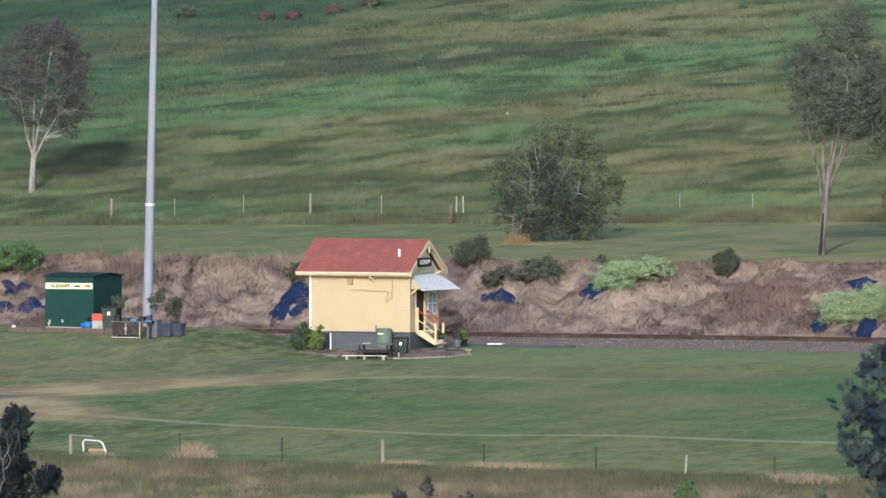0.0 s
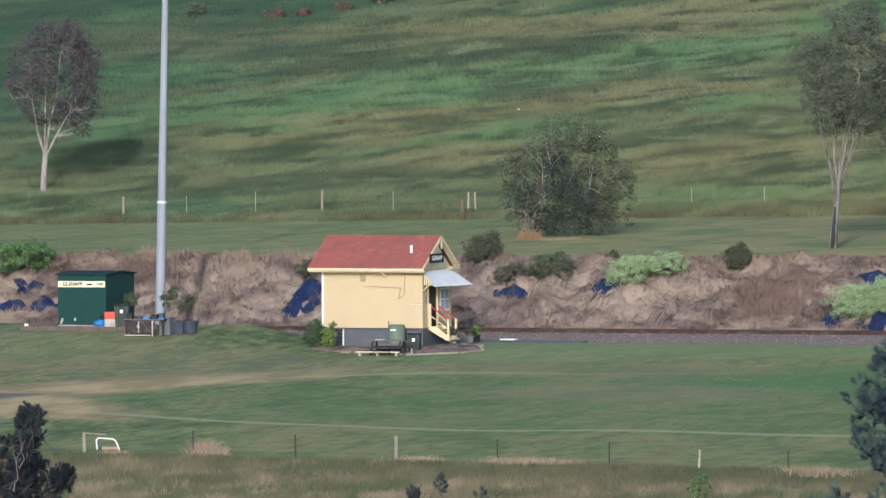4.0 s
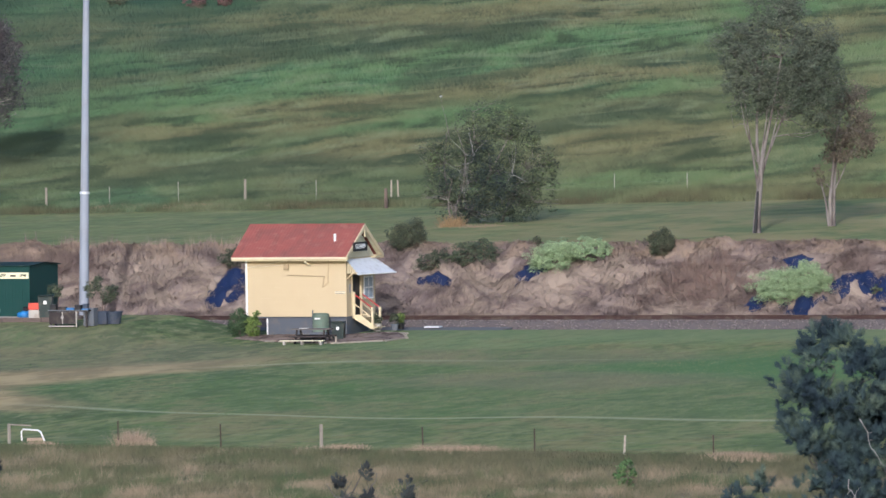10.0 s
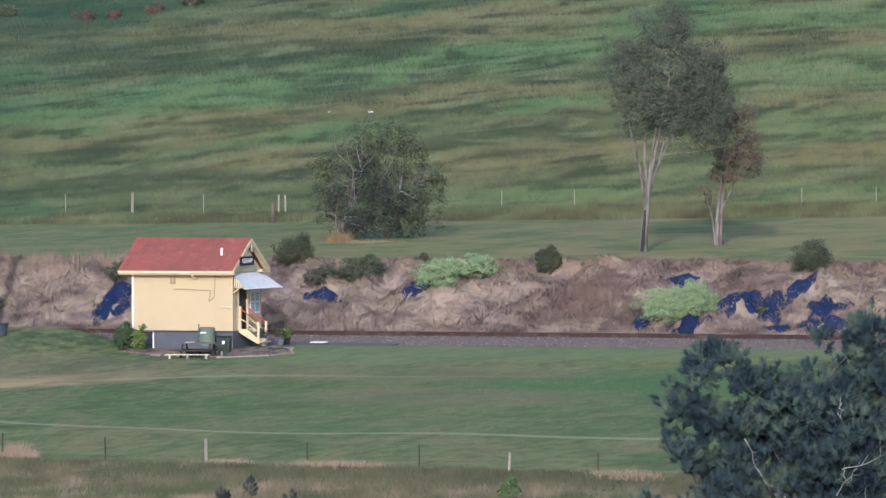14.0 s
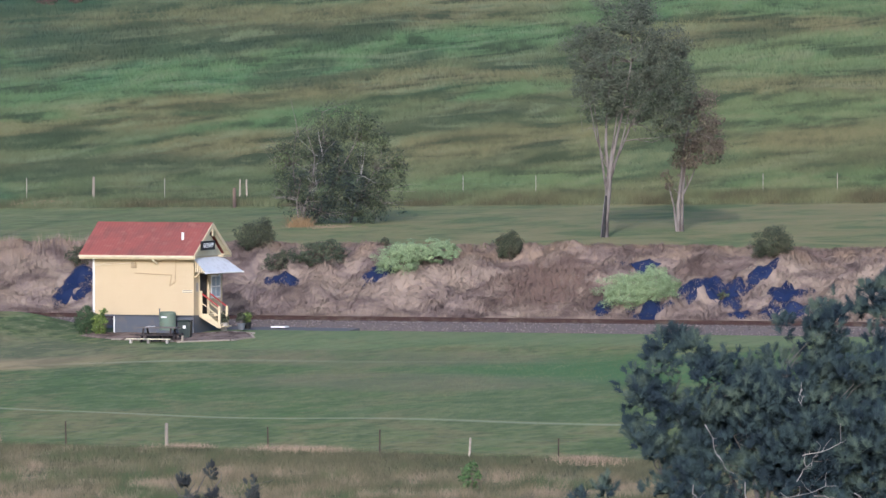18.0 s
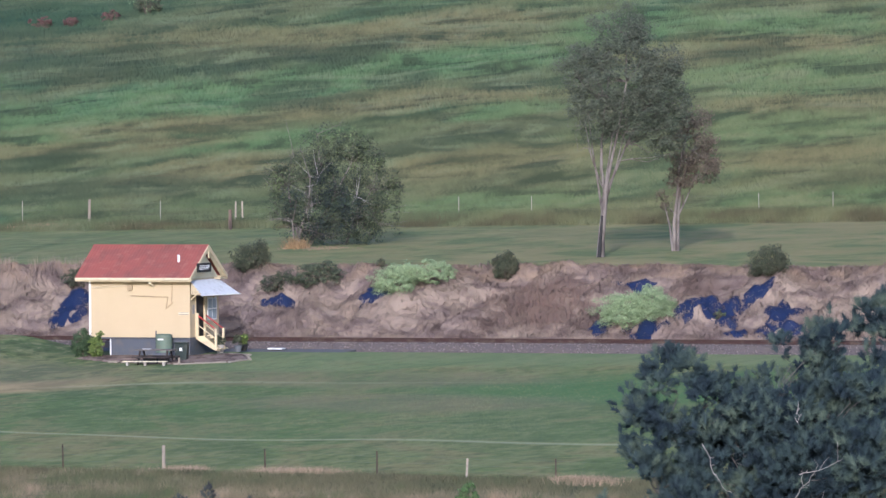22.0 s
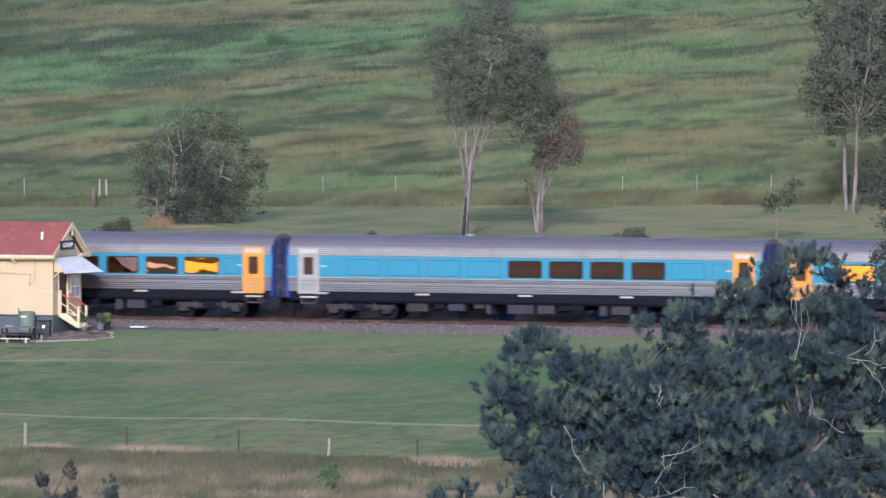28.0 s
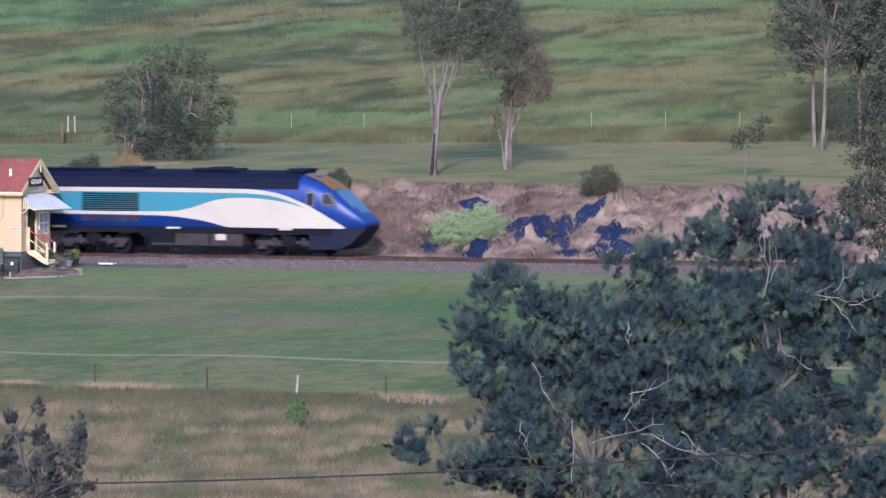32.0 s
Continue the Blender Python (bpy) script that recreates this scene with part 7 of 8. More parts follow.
def coach(doors, panes, blanks, label, length=22.8, roof="car_roof", odd=None):
    """A passenger coach: doors (x, colour); panes (x, width, tilt, film); blanks (x, width)."""
    ob = thing("passenger_coach", RAILS, label, "train coach", "coaches of the train")
    h = length / 2
    body_shell(ob, -h, h, M[roof], M["flutes"])
    part("window_band", boxed(-h + 0.02, h - 0.02, -SIDE - 0.052, -SIDE - 0.03, 1.96, 2.93), M["car_cyan"], ob, "cyan window band")
    part("window_band", boxed(-h + 0.02, h - 0.02, SIDE + 0.03, SIDE + 0.052, 1.96, 2.93), M["car_cyan"], ob, "cyan window band")
    part("sill_strip", boxed(-h + 0.02, h - 0.02, -SIDE - 0.06, -SIDE - 0.03, 1.93, 1.96), M["car_silver"], ob)
    for k in range(7):
        z = 1.34 + k * 0.084
        part("flute", boxed(-h + 0.03, h - 0.03, -SIDE - 0.066, -SIDE - 0.035, z, z + 0.03), M["car_grey" if k in (2, 4, 6) else "flutes"], ob)
    for x, colour in doors:
        door_leaf(ob, x, colour)
    for x, w, tilt, film in panes:
        fr = part("window_frame", boxed(x - w / 2 - 0.05, x + w / 2 + 0.05, -SIDE - 0.060, -SIDE - 0.045, 2.03, 2.81, bevel=0.05), M["seal"], ob)
        bm = slab(bmesh.new(), [(sx * (w / 2 - c), sz * (0.345 - d)) for sx, sz, c, d in ((-1, -1, 0, 0.07), (-1, -1, 0.07, 0), (1, -1, 0.07, 0), (1, -1, 0, 0.07), (1, 1, 0, 0.07), (1, 1, 0.07, 0), (-1, 1, 0.07, 0), (-1, 1, 0, 0.07))], -0.006, 0.006)
        part("pane", bm, M["pane_dusk" if film == "gold" and tilt < 1.7 else "pane_" + film], fr, matrix=pose(x, -SIDE - 0.085, 2.42, -tilt, 0, 0))
    for x, w in blanks:
        fr = part("blank_frame", boxed(x - w / 2 - 0.03, x + w / 2 + 0.03, -SIDE - 0.058, -SIDE - 0.05, 2.05, 2.79, bevel=0.003), M["cyan_edge"], ob)
        part("blank_panel", boxed(x - w / 2, x + w / 2, -SIDE - 0.066, -SIDE - 0.05, 2.08, 2.76, bevel=0.006), M["car_cyan"], fr)
    # plates along the sill, underfloor boxes, gangways
    for x in (-9.75, -4.85, 0.1, 4.95, 9.75):
        part("sill_plate", boxed(x - 0.32, x + 0.32, -SIDE - 0.06, -SIDE - 0.01, 1.17, 1.26, bevel=0.02), M["car_white"], ob, "white plate on the sill")
    for x, w, z, mat in ((-5.2, 1.0, 0.42, "bogie"), (-4.1, 0.5, 0.55, "under"), (-3.3, 0.8, 0.48, "box_grey"), (-2.2, 0.5, 0.60, "bogie"), (-1.75, 0.22, 0.36, "box_grey"), (-0.2, 1.25, 0.38, "box_grey"), (1.0, 0.8, 0.40, "box_grey"), (2.2, 1.2, 0.55, "under"), (3.75, 0.35, 0.34, "box_grey"), (4.6, 0.9, 0.40, "box_grey"), (5.6, 0.5, 0.5, "under")):
        part("equipment_box", boxed(x - w / 2, x + w / 2, -1.25, 1.25, z, 0.98, bevel=0.03), M[mat], ob)
    part("air_pipe", rodded((-h + 1.0, -1.30, 0.84), (h - 1.0, -1.30, 0.84), 0.035, sides=6), M["under"], ob)
    for x in (-h + 3.4, h - 3.2):
        bogie(ob, x)
    for s in (-1, 1):
        part("gangway", boxed(s * h - 0.38 if s < 0 else h, s * h if s < 0 else h + 0.38, -1.25, 1.25, 0.95, 3.66, bevel=0.05), M["bellows"], ob, "dark gangway bellows")
        part("end_trim", boxed(s * h - 0.06, s * h + 0.05, -SIDE - 0.05, -SIDE + 0.10, 1.05, 3.36), M["car_blue"], ob)
        part("coupler", boxed(s * h - 0.2 if s < 0 else h, s * h if s < 0 else h + 0.36, -0.2, 0.2, 0.7, 1.05), M["under"], ob)
        part("end_hose", rodded((s * (h + 0.2), -0.9, 0.95), (s * (h + 0.25), -0.9, 0.45), 0.05, sides=6), M["under"], ob)
    for x in (-6.0, 0.0, 6.5):
        part("roof_vent", boxed(x - 0.5, x + 0.5, -0.4, 0.4, 3.86, 3.92, bevel=0.02), M[roof], ob)
    part("aerial", boxed(-3.2, -2.9, -0.1, 0.1, 3.86, 3.97, bevel=0.02), M["car_silver"], ob)
    return ob


def curve_z(pts, x):
    """Height on a smooth curve through (x, z) points."""
    xs, zs = [p[0] for p in pts], [p[1] for p in pts]
    if x <= xs[0]:
        return zs[0]
    if x >= xs[-1]:
        return zs[-1]
    for (x0, z0), (x1, z1), k in zip(pts, pts[1:], range(len(pts))):
        if x <= x1:
            m0 = (z1 - (pts[k - 1][1] if k else z0)) / (x1 - (pts[k - 1][0] if k else x0))
            m1 = ((pts[k + 2][1] if k + 2 < len(pts) else z1) - z0) / ((pts[k + 2][0] if k + 2 < len(pts) else x1) - x0)
            t, d = (x - x0) / (x1 - x0), x1 - x0
            return z0 * (2 * t ** 3 - 3 * t ** 2 + 1) + m0 * d * (t ** 3 - 2 * t ** 2 + t) + z1 * (3 * t ** 2 - 2 * t ** 3) + m1 * d * (t ** 3 - t ** 2)
    return zs[-1]


WHITE_TOP = [(0.85, 1.30), (1.8, 1.86), (2.86, 2.43), (4.3, 2.92), (6.0, 3.06), (17, 3.06)]
WHITE_LOW = [(0.95, 1.30), (1.8, 1.74), (2.86, 2.26), (4.3, 2.73), (6.0, 2.87), (17, 2.87)]
CYAN_LOW = [(2.2, 1.95), (2.86, 2.24), (4.3, 2.56), (6.0, 2.66), (7.2, 2.53), (8.4, 2.17), (9.4, 2.0), (17, 1.99)]
LINE_LOW = [(2.2, 1.90), (2.86, 2.18), (4.3, 2.48), (6.0, 2.56), (7.2, 2.43), (8.4, 2.05), (9.4, 1.86), (17, 1.85)]
BLUE_TOP = [(6.6, 1.30), (7.6, 1.55), (8.8, 1.72), (9.8, 1.80), (17, 1.84)]


def nose_width(x):
    """Half width of the power car, x metres behind its tip."""
    return min(SIDE, 0.92 + 0.53 * math.sqrt(max(0.0, min(1.0, x / 3.0))))


def band(parent, name, top, low, x0, x1, material, proud, label="", flip=1):
    """A painted band on the side between two curves."""
    bm = bmesh.new()
    n = max(2, int((x1 - x0) / 0.2))
    rows = []
    for k in range(n + 1):
        x = x0 + (x1 - x0) * k / n
        zt, zl = top(x), low(x)
        y = -nose_width(x) - proud
        rows.append((bm.verts.new((flip * x, y, max(zt, zl + 0.001))), bm.verts.new((flip * x, y, zl)), bm.verts.new((flip * x, y + 0.02, max(zt, zl + 0.001))), bm.verts.new((flip * x, y + 0.02, zl))))
    for p, q in zip(rows, rows[1:]):
        for i, j in ((0, 1), (2, 0), (1, 3), (3, 2)):
            bm.faces.new((p[i], p[j], q[j], q[i]))
    bm.faces.new((rows[0][0], rows[0][2], rows[0][3], rows[0][1]))
    bm.faces.new((rows[-1][0], rows[-1][1], rows[-1][3], rows[-1][2]))
    bmesh.ops.recalc_face_normals(bm, faces=bm.faces[:])
    return part(name, bm, M[material], parent, label)


def power_car(flip, advert, label):
    """A streamlined power car; its tip lies at x = 0 and its body along flip * x."""
    ob = thing("power_car", RAILS, label, "locomotive", "power cars of the train")
    L = 16.42
    TOP = [(0.0, 1.62), (0.25, 1.92), (0.7, 2.34), (1.4, 2.98), (2.1, 3.46), (2.9, 3.80), (4.0, 3.86), (L, 3.86)]
    bm = bmesh.new()
    rings = []
    xs = [0.0, 0.12, 0.3, 0.55, 0.85, 1.2, 1.6, 2.0, 2.5, 3.0, 3.6, 4.2, 6, 9, 12, L]
    for x in xs:
        t, w = curve_z(TOP, x), nose_width(x)
        low = 1.28 if x > 1.2 else 1.28 + 0.12 * (1 - x / 1.2)
        sh = min(3.10, low + (t - low) * 0.72) if x < 3.2 else 3.10
        ring = [(-w, low), (-w, sh), (-w * 0.93, sh + (t - sh) * 0.45), (-w * 0.72, sh + (t - sh) * 0.8), (-w * 0.35, t - 0.02), (0, t), (w * 0.35, t - 0.02), (w * 0.72, sh + (t - sh) * 0.8), (w * 0.93, sh + (t - sh) * 0.45), (w, sh), (w, low)]
        rings.append([bm.verts.new((flip * x, y, z)) for y, z in ring])
    for p, q in zip(rings, rings[1:]):
        for i in range(10):
            bm.faces.new((p[i], p[i + 1], q[i + 1], q[i]))
        bm.faces.new((p[10], p[0], q[0], q[10]))
    bm.faces.new(rings[0])
    bm.faces.new(rings[-1][::-1])
    bmesh.ops.recalc_face_normals(bm, faces=bm.faces[:])
    for q in bm.faces:
        q.smooth = True
    part("body", bm, M["car_blue"], ob, "royal blue body shell")
    def sides(x0, x1, *rest, **kw):
        return boxed(min(flip * x0, flip * x1), max(flip * x0, flip * x1), *rest, **kw)
    # navy roof with its hatches
    roof = prism(bmesh.new(), [(-1.462, 3.07), (-1.43, 3.30), (-1.33, 3.55), (-1.08, 3.76), (-0.5, 3.90), (0.5, 3.90), (1.08, 3.76), (1.33, 3.55), (1.43, 3.30), (1.462, 3.07)], flip * 3.1, flip * (L - 0.02))
    part("roof", roof, M["car_navy"], ob, "dark navy roof")
    for x, w, h in ((3.0, 0.9, 0.13), (6.4, 2.2, 0.10), (7.1, 0.6, 0.16), (11.0, 1.2, 0.13), (12.6, 2.6, 0.06), (15.0, 1.4, 0.05)):
        part("roof_hatch", sides(x, x + w, -0.8, 0.8, 3.86, 3.88 + h, bevel=0.03), M["car_navy"], ob)
    part("roof_panel", sides(L - 1.0, L - 0.03, -1.475, -1.2, 3.09, 3.36), M["car_blue"], ob)
    brow = bmesh.new()
    for x0, x1 in ((1.55, 1.95), (1.95, 2.35), (2.35, 2.9)):
        z0, z1 = curve_z(TOP, x0) + 0.012, curve_z(TOP, x1) + 0.012
        w0, w1 = nose_width(x0) * 0.80, nose_width(x1) * 0.80
        vs = [brow.verts.new(p) for p in ((flip * x0, -w0, z0 - 0.07), (flip * x0, 0, z0), (flip * x0, w0, z0 - 0.07), (flip * x1, w1, z1 - 0.07), (flip * x1, 0, z1), (flip * x1, -w1, z1 - 0.07))]
        brow.faces.new((vs[0], vs[1], vs[4], vs[5]))
        brow.faces.new((vs[1], vs[2], vs[3], vs[4]))
    bmesh.ops.solidify(brow, geom=brow.faces[:], thickness=0.03)
    part("brow_panel", brow, M["brow"], ob, "orange panel above the windscreen")
    screen = bmesh.new()
    for x0, x1 in ((0.35, 0.85), (0.85, 1.2), (1.2, 1.52)):
        z0, z1 = curve_z(TOP, x0) + 0.012, curve_z(TOP, x1) + 0.012
        w0, w1 = nose_width(x0) * 0.80, nose_width(x1) * 0.80
        vs = [screen.verts.new(p) for p in ((flip * x0, -w0, z0 - 0.07), (flip * x0, 0, z0), (flip * x0, w0, z0 - 0.07), (flip * x1, w1, z1 - 0.07), (flip * x1, 0, z1), (flip * x1, -w1, z1 - 0.07))]
        screen.faces.new((vs[0], vs[1], vs[4], vs[5]))
        screen.faces.new((vs[1], vs[2], vs[3], vs[4]))
    bmesh.ops.solidify(screen, geom=screen.faces[:], thickness=0.03)
    part("windscreen", screen, M["screen"], ob, "windscreen whose colour holds a pale blue sky reflection")
    # livery
    zt = lambda pts: (lambda x: curve_z(pts, x))
    flat = lambda z: (lambda x: z)
    band(ob, "white_sweep", zt(WHITE_TOP), zt(WHITE_LOW), 0.9, L, "car_white", 0.012, "", flip)
    band(ob, "cyan_sweep", zt(WHITE_LOW), zt(CYAN_LOW), 2.3, L, "car_teal", 0.010, "", flip)
    band(ob, "white_panel", lambda x: min(curve_z(CYAN_LOW, x), curve_z(WHITE_LOW, x)), lambda x: max(1.30, curve_z(BLUE_TOP, x)) if x > 6.6 else 1.30, 0.95, L, "car_white", 0.008, "", flip)
    if advert:
        band(ob, "yellow_panel", lambda x: min(curve_z(LINE_LOW, x), 2.6), lambda x: min(1.84, curve_z(LINE_LOW, x) - 0.002), 2.9, 9.3, "car_yellow", 0.016, "yellow advertising panel", flip)
        part("advert_bar", sides(5.0, 6.75, -SIDE - 0.026, -SIDE - 0.016, 1.46, 1.70), M["car_purple"], ob)
        part("advert_wedge", slab(bmesh.new(), [(flip * 6.75, 1.46), (flip * 7.2, 1.46), (flip * 8.6, 1.80), (flip * 7.5, 1.74), (flip * 6.75, 1.70)][::flip], -SIDE - 0.026, -SIDE - 0.016), M["car_purple"], ob)
        for z in (1.54, 1.60):
            part("advert_line", sides(5.2, 6.5, -SIDE - 0.03, -SIDE - 0.025, z, z + 0.02), M["car_white"], ob)
        for k in range(3):
            part("advert_line", sides(4.62, 4.92, -SIDE - 0.034, -SIDE - 0.029, 1.54 + k * 0.1, 1.58 + k * 0.1), M["tub_grey"], ob)
        part("cab_hatch", sides(2.6, 3.2, -SIDE - 0.006, -SIDE + 0.05, 1.52, 2.0, bevel=0.03), M["car_white"], ob)
        part("advert_bar", sides(4.6, 4.95, -SIDE - 0.03, -SIDE - 0.016, 1.90, 2.28), M["car_purple"], ob)
        part("advert_bar", sides(4.55, 4.98, -SIDE - 0.03, -SIDE - 0.016, 1.48, 1.86), M["car_white"], ob)
        part("advert_bar", sides(5.4, 6.3, -SIDE - 0.026, -SIDE - 0.016, 2.14, 2.19), M["car_orange"], ob)
        part("advert_bar", sides(5.3, 6.5, -SIDE - 0.026, -SIDE - 0.016, 2.00, 2.04), M["car_orange"], ob)
        for x, z, w in ((7.0, 2.15, 0.2), (7.25, 2.0, 0.3), (6.8, 2.0, 0.18), (7.7, 1.95, 0.25)):
            part("advert_shape", sides(x, x + w, -SIDE - 0.028, -SIDE - 0.016, z, z + 0.22, bevel=0.004), M["car_purple"], ob)
    part("louvre_panel", sides(10.95, 13.75, -SIDE - 0.03, -SIDE - 0.012, 1.98, 2.82), M["under"], ob, "dark louvred grille")
    for k in range(8):
        part("louvre", sides(10.95, 13.75, -SIDE - 0.055, -SIDE - 0.03, 2.03 + k * 0.098, 2.052 + k * 0.098), M["car_teal"], ob)
    part("vent_panel", sides(10.95, 13.8, -SIDE - 0.02, -SIDE - 0.01, 1.50, 1.78), M["bellows"], ob)
    # cab windows and doors
    w = part("cab_window", slab(bmesh.new(), [(flip * 1.28, 2.36), (flip * 1.98, 2.36), (flip * 1.98, 2.92), (flip * 1.62, 2.92)], -nose_width(1.3) - 0.16, -nose_width(1.3) + 0.2), M["tub_grey"], ob, "grey framed cab side window")
    part("pane", slab(bmesh.new(), [(flip * 1.42, 2.42), (flip * 1.92, 2.42), (flip * 1.92, 2.86), (flip * 1.66, 2.86)], -nose_width(1.3) - 0.168, -nose_width(1.3) - 0.15), M["box_grey"] if not advert else M["dark_glass"], w)
    d = part("cab_door_window", sides(2.36, 2.76, -SIDE + 0.02, -SIDE + 0.2, 2.30, 2.96, bevel=0.02), M["tub_grey"], ob, "grey framed cab door window")
    part("pane", sides(2.42, 2.70, -SIDE + 0.012, -SIDE + 0.03, 2.36, 2.90), M["dark_glass"], d)
    d = part("rear_door", sides(15.55, 16.20, -SIDE - 0.03, -SIDE - 0.01, 1.36, 3.0), M["car_cyan"], ob, "cyan door at the rear")
    for x in (15.50, 16.20):
        part("door_frame", sides(x, x + 0.05, -SIDE - 0.034, -SIDE - 0.01, 1.36, 3.0), M["car_silver"], d)
    part("door_kick_plate", sides(15.56, 16.19, -SIDE - 0.034, -SIDE - 0.028, 1.37, 1.84), M["car_blue"], d)
    w = part("door_window", sides(15.62, 16.12, -SIDE - 0.04, -SIDE - 0.02, 2.04, 2.80, bevel=0.03), M["tub_grey"], d)
    part("pane", boxed(-0.21, 0.21, -0.006, 0.006, -0.33, 0.33), M["pane_gold"], w, matrix=pose(flip * 15.87, -SIDE - 0.075, 2.42, -4.5, 0, 0))
    # skirt, underframe
    skirt = bmesh.new()
    rs = []
    for x in (0.05, 0.3, 0.7, 1.2, 1.9, 2.6):
        w = nose_width(x) - 0.02
        low = 1.30 - 0.97 * min(1, x / 0.95)
        hi = 1.405 - 0.12 * min(1, x / 1.2)
        rs.append([skirt.verts.new((flip * x, y, z)) for y, z in ((-w, low), (-w, hi), (w, hi), (w, low))])
    for p, q in zip(rs, rs[1:]):
        for i in range(4):
            skirt.faces.new((p[i], p[(i + 1) % 4], q[(i + 1) % 4], q[i]))
    skirt.faces.new(rs[0])
    skirt.faces.new(rs[-1][::-1])
    bmesh.ops.recalc_face_normals(skirt, faces=skirt.faces[:])
    part("nose_skirt", skirt, M["skirt"], ob, "navy-black nose skirt")
    part("sole_bar", sides(1.6, L - 0.1, -1.40, 1.40, 1.02, 1.29), M["under"], ob)
    part("fuel_tank", sides(5.9, 10.4, -1.30, 1.30, 0.42, 1.05, bevel=0.05), M["bogie"], ob, "dusty fuel tank")
    part("tank_seam", sides(7.45, 7.55, -1.32, -1.29, 0.42, 1.05), M["under"], ob)
    part("battery_box", sides(9.2, 10.5, -1.34, 1.2, 0.55, 1.10, bevel=0.03), M["under"], ob)
    px = 9.65 if advert else 6.7
    part("data_plate", sides(px, px + 0.5, -1.352, -1.34, 0.70, 0.98), M["car_white"], ob)
    for x in (3.4, 8.9, 14.6):
        part("sill_plate", sides(x, x + 0.65, -SIDE - 0.03, -SIDE + 0.02, 1.20, 1.29), M["car_white"], ob, "white plate on the sill")
    for x in (3.7, 13.3):
        bogie(ob, flip * x)
    part("end_wall", sides(L - 0.01, L + 0.05, -1.38, 1.38, 1.1, 3.5), M["end_blue"], ob)
    part("gangway", sides(L + 0.05, L + 0.40, -1.25, 1.25, 0.95, 3.6, bevel=0.05), M["bellows"], ob)
    return ob


SPEED, PITCH = 20.2, 23.57
GAP = 43.3 - PITCH  # where the lead car's coupling is at 24 s


def panes_row(first, step, n, tilts, films, w=1.47):
    return [(first + step * k, w, tilts[k], films[k]) for k in range(n)]


def make_train():
    G, C = "gold", "clear"
    cars = []
    lead = power_car(1, True, "blue power car with white, cyan and yellow sweeps, leading")
    cars.append((lead, GAP - 16.85))
    end = 11.4
    x9 = [-7.72 + 1.96 * k for k in range(9)]
    both = [(-10.37, "car_orange"), (10.50, "car_orange")]
    def usual(tilts, films):
        return [(x9[k], 1.60 if k in (0, 8) else 1.47, tilts[k], films[k]) for k in range(9)]
    c1 = coach([(-10.35, "car_silver"), (10.50, "car_orange")], [(-5.53, 0.95, 0.9, C)] + panes_row(-1.90, 1.96, 6, (2.05, 2.1, 2.25, 0.6, 2.35, 2.8), (G,) * 6),
               [(-8.66, 1.1), (-7.2, 0.5), (-3.77, 1.6), (9.35, 0.6)], "silver and cyan coach with blank panels and a steel door", roof="car_navy")
    c2 = coach(both, usual((4.5, 1.7, 0.5, 0.6, 0.8, 0.7, 2.1, 2.2, 4.5), (G, C, G, G, G, C, G, G, C)), [(9.42, 0.62)], "silver and cyan coach with orange doors and glinting windows")
    c3 = coach(both, usual((4.5, 2.7, 0.6, 1.9, 0.9, 0.8, 0.6, 1.2, 2.0), (G,) * 9), [(9.42, 0.62)], "silver and cyan coach with orange doors and glinting windows")
    c4 = coach([(-10.37, "car_silver"), (10.50, "car_orange")], panes_row(0.11, 1.96, 4, (0.5, 0.6, 0.4, 0.7), (G,) * 4, 1.5), [(-7.72, 1.55), (-5.76, 1.5), (-3.80, 1.5), (-1.85, 1.5), (7.90, 1.5), (9.35, 0.62)], "silver and cyan coach with four dark windows")
    c5 = coach(both, usual((4.0, 0.6, 0.5, 0.6, 0.4, 0.6, 0.9, 2.0, 2.8), (G,) * 9), [(9.42, 0.62)], "silver and cyan coach with orange doors and dark windows")
    c6 = coach([(-10.37, "car_orange"), (10.50, "car_silver")], usual((3.5, 3.0, 2.5, 1.8, 1.75, 1.78, 1.85, 2.2, 5), (G, G, G, G, G, G, G, C, G)) + [(9.38, 0.60, 4.5, G)], [], "silver and cyan coach with many sunlit golden windows")
    for k, c in enumerate((c1, c2, c3, c4, c5, c6)):
        cars.append((c, GAP + PITCH * (k + 0.5)))
    rear = power_car(-1, False, "blue and white power car with cyan sweep at the rear")
    cars.append((rear, GAP + PITCH * 6 + 16.5))
    return cars


TRAIN = make_train()


def travelled(t):
    """Metres run since 24 s; the train picks up a little speed as it passes."""
    if t < 21:
        return travelled(21) - 19.7 * (21 - t)
    return SPEED * (t - 24.0) - 0.55 + 0.04 * (t - 27.3) ** 2


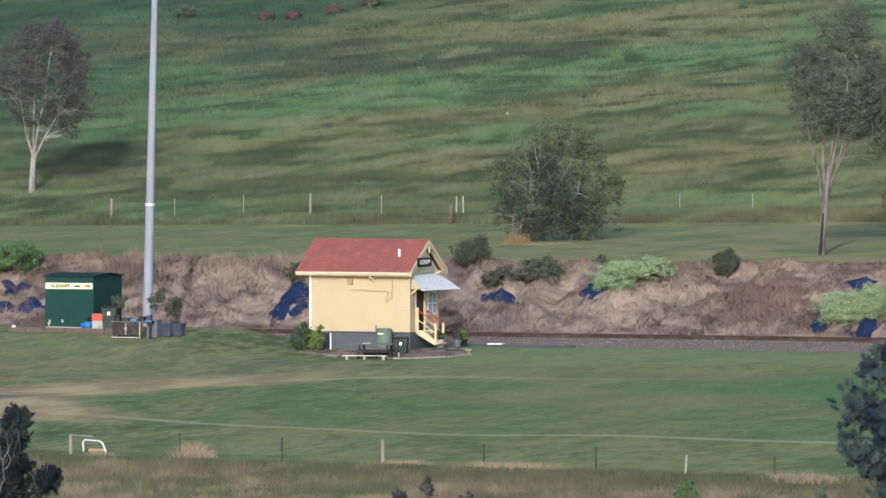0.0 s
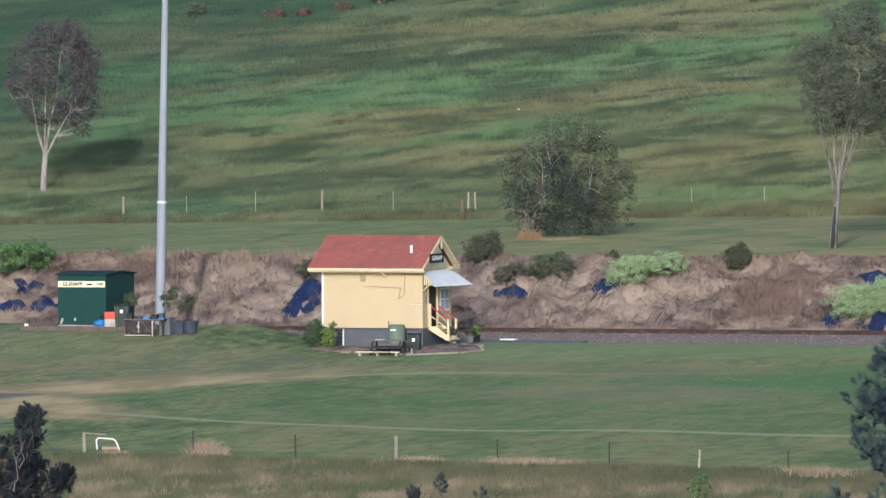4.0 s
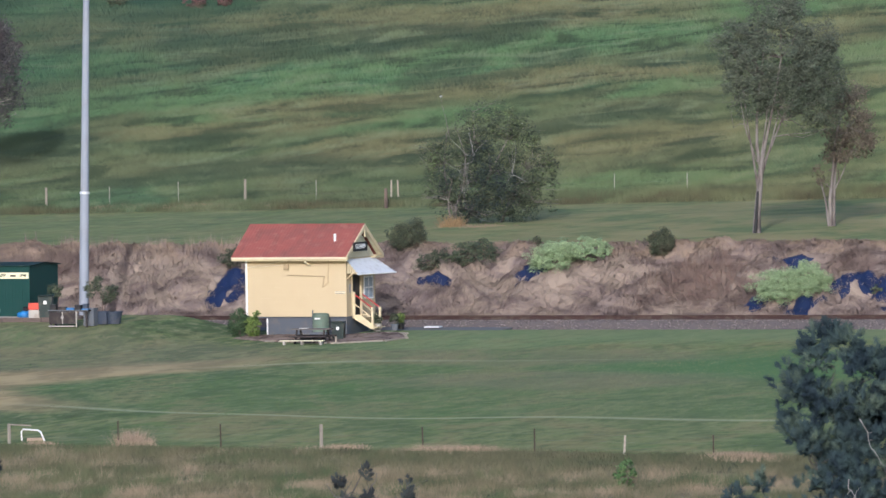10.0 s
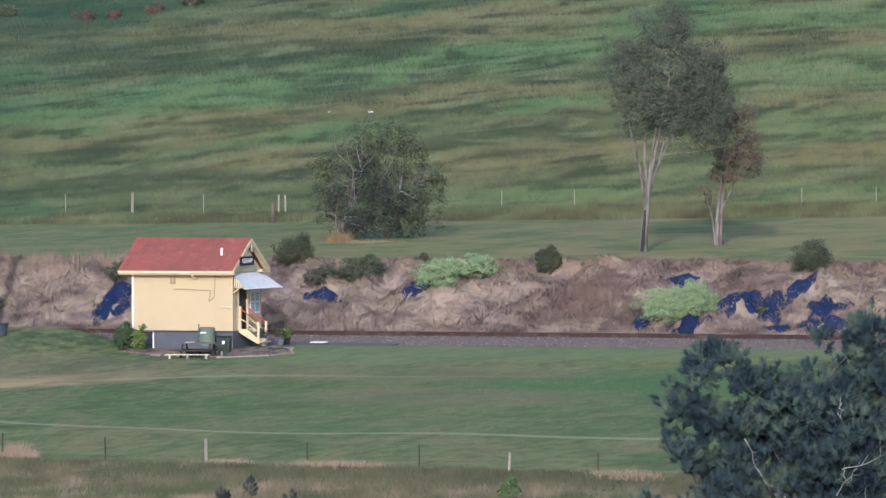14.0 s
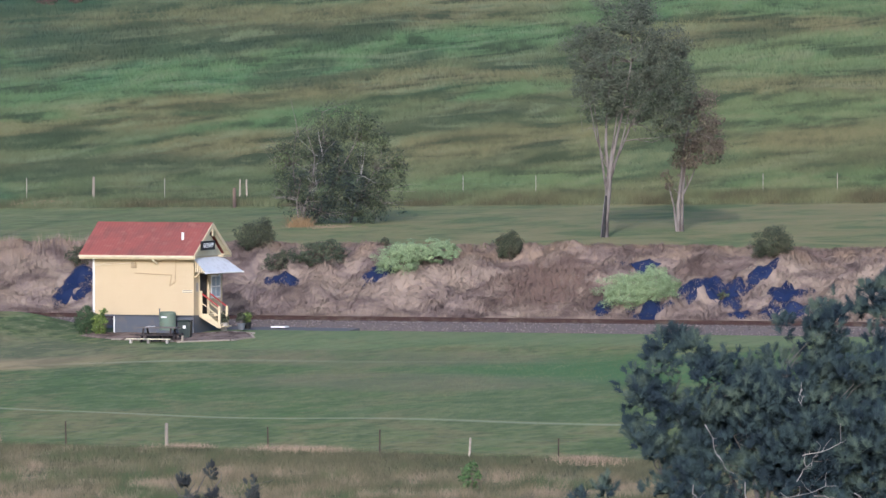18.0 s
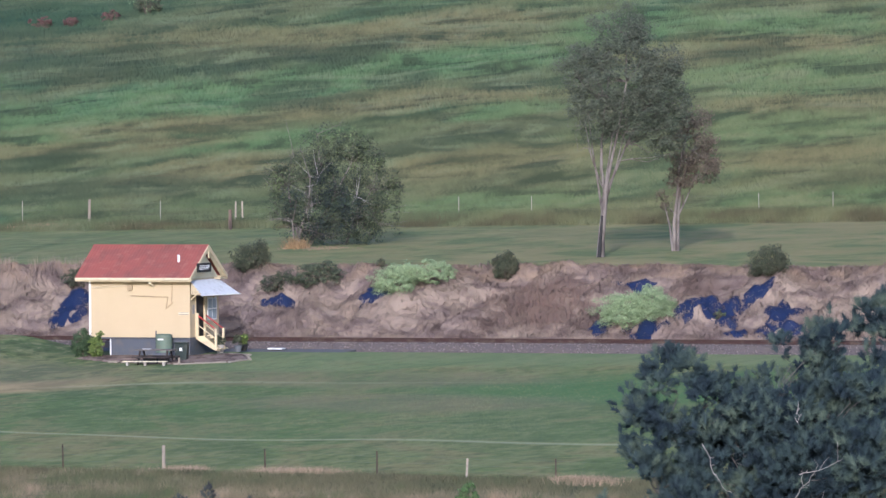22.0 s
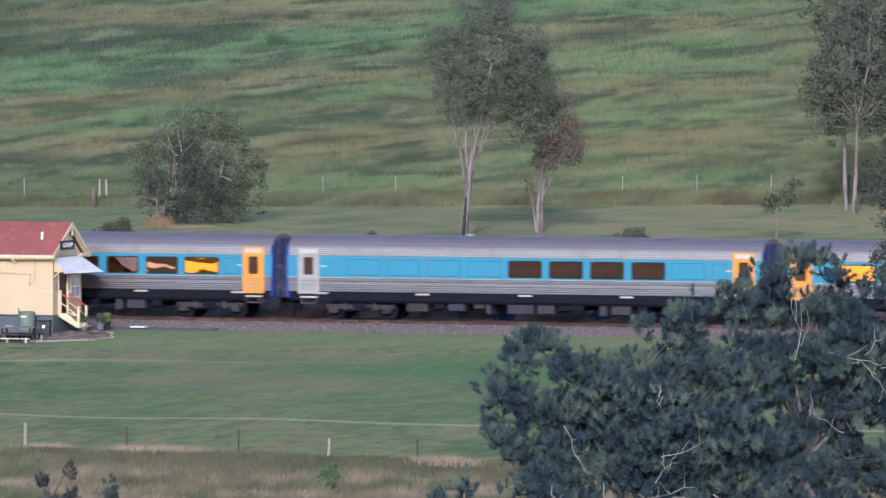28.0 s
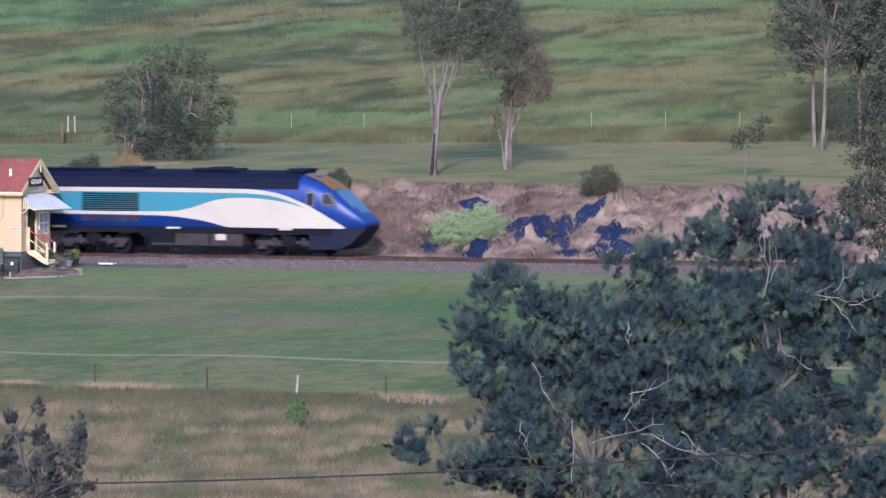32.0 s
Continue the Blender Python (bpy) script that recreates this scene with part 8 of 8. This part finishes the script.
# ---- two black and white birds ----
def magpie(label):
    """A small bird that looks along y; wings hinge at its shoulders."""
    ob = thing("bird", pose(0, 0, 0), label, "bird", "black and white birds")
    bm = bmesh.new()
    bmesh.ops.create_icosphere(bm, subdivisions=2, radius=1.0)
    for v in bm.verts:
        v.co = Vector((v.co.x * 0.050, v.co.y * 0.115 - 0.01, v.co.z * 0.055 + 0.075))
    part("body", bm, M["white"], ob, "white breast and belly")
    bm = bmesh.new()
    bmesh.ops.create_icosphere(bm, subdivisions=2, radius=0.036, matrix=Matrix.Translation((0, 0.115, 0.118)))
    part("head", bm, M["black"], ob, "black head")
    part("beak", rodded((0, 0.145, 0.115), (0, 0.185, 0.108), 0.010, 0.002, sides=6), M["white"], ob)
    part("tail", slab(bmesh.new(), [(-0.025, 0.0), (0.025, 0.0), (0.035, 0.14), (-0.035, 0.14)], -0.006, 0.006), M["black"], ob, "black tail", matrix=pose(0, -0.10, 0.085, 98, 0, 0))
    for x in (-0.018, 0.018):
        part("leg", rodded((x, 0.0, 0.0), (x, -0.005, 0.04), 0.005, sides=5), M["black"], ob)
    wings = []
    for s in (-1, 1):
        shape = [(0.0, 0.05), (0.12, 0.06), (0.22, 0.01), (0.20, -0.04), (0.10, -0.07), (0.0, -0.06)]
        bm = bmesh.new()
        low, high = [bm.verts.new((s * x, y, -0.005)) for x, y in shape], [bm.verts.new((s * x, y, 0.005)) for x, y in shape]
        bm.faces.new(low)
        bm.faces.new(high[::-1])
        for i in range(6):
            j = (i + 1) % 6
            bm.faces.new((low[j], low[i], high[i], high[j]))
        bmesh.ops.recalc_face_normals(bm, faces=bm.faces[:])
        w = part("wing", bm, M["black"], ob, "black wing with a white bar")
        part("wing_bar", boxed(min(s * 0.03, s * 0.15), max(s * 0.03, s * 0.15), -0.02, 0.025, -0.009, 0.009), M["white"], w)
        wings.append((w, s))
    return ob, wings


PERCH = (3.21, 428.5, 9.92)
BIRDS = [
    (magpie("small black and white bird on a bush top"), (14.2, 16.0, 23.4),
     [(0.0, *PERCH, 20), (14.1, *PERCH, 20), (14.3, 3.1, 428.4, 9.78, 60), (14.7, 0.2, 424.5, 8.9, 105), (15.2, -2.4, 414.0, 5.2, 150), (15.8, -3.1, 399.4, -0.1, 170), (16.2, -3.1, 397.5, -0.29, 170), (23.4, -3.1, 397.5, -0.29, 170),
      (23.6, -3.2, 399.5, 1.0, 120), (23.9, -2.9, 412.0, 4.6, 60), (24.3, -2.4, 425.0, 8.2, 10), (24.6, -2.45, 430.0, 9.58, 20), (25.0, -3.86, 434.0, 10.84, 20), (25.4, -4.5, 438.0, 12.76, 12), (26.0, -5.6, 444.0, 16.5, 12), (28.0, -9.0, 470.0, 30.0, 12), (32.0, -16.0, 520.0, 55.0, 12)]),
    (magpie("small black and white bird in a bush"), (13.7, 16.3, 23.3),
     [(0.0, 7.2, 430.9, 8.5, 60), (13.6, 7.2, 430.9, 8.5, 60), (13.8, 7.3, 428.5, 9.05, 80), (14.0, 5.28, 428.5, 9.9, 90), (14.1, 4.32, 428.0, 10.03, 95), (14.2, 3.75, 427.5, 10.17, 100), (14.4, 3.25, 426.5, 10.2, 105), (14.8, 0.6, 422.0, 9.2, 115), (15.4, -1.8, 410.0, 4.6, 150), (16.0, -2.6, 399.2, -0.1, 170), (16.4, -2.6, 397.3, -0.29, 170), (23.3, -2.6, 397.3, -0.29, 170),
      (23.5, -2.8, 399.5, 1.2, 110), (23.8, -3.4, 410.0, 5.0, 50), (24.2, -3.9, 422.0, 10.0, 0), (24.6, -3.2, 430.0, 13.1, -30), (25.0, -0.04, 434.0, 14.04, -50), (25.4, 4.93, 438.0, 14.6, -50), (26.0, 11.0, 444.0, 19.0, -50), (28.0, 24.0, 466.0, 38.0, -45), (32.0, 46.0, 510.0, 70.0, -45)]),
]


def fly():
    """The birds leave the bush, land behind the building, and rise again before the train."""
    for (bird, wings), (leave, land_at, rise), rows in BIRDS:
        walk(bird, [(t, pose(x, y, z, 0, 0, turn)) for t, x, y, z, turn in rows])
        for wing, s in wings:
            keys = []
            def key(t, fold, beat):
                keys.append((t, pose(s * 0.035, 0.02, 0.10, 0, -s * beat, -s * fold)))
            key(0.0, 78, 0)
            key(leave - 0.15, 78, 0)
            key(leave, 20, 20)
            t, up = leave + 0.1, -1
            while t < land_at:
                key(t, 0, 38 * up)
                t, up = t + 0.1, -up
            key(land_at + 0.1, 20, 0)
            key(land_at + 0.3, 78, 0)
            key(rise - 0.15, 78, 0)
            key(rise, 20, 20)
            t, up = rise + 0.1, -1
            while t < 31.9:
                key(t, 0, 38 * up)
                t, up = t + 0.1, -up
            key(32.0, 0, 0)
            walk(wing, keys)


def motions():
    """The train runs along the line at an even speed; two birds fly."""
    fly()
    for car, at in TRAIN:
        walk(car, [(t, RAILS @ pose(at - travelled(t), 0, 0)) for t in range(0, 33)])


motions()
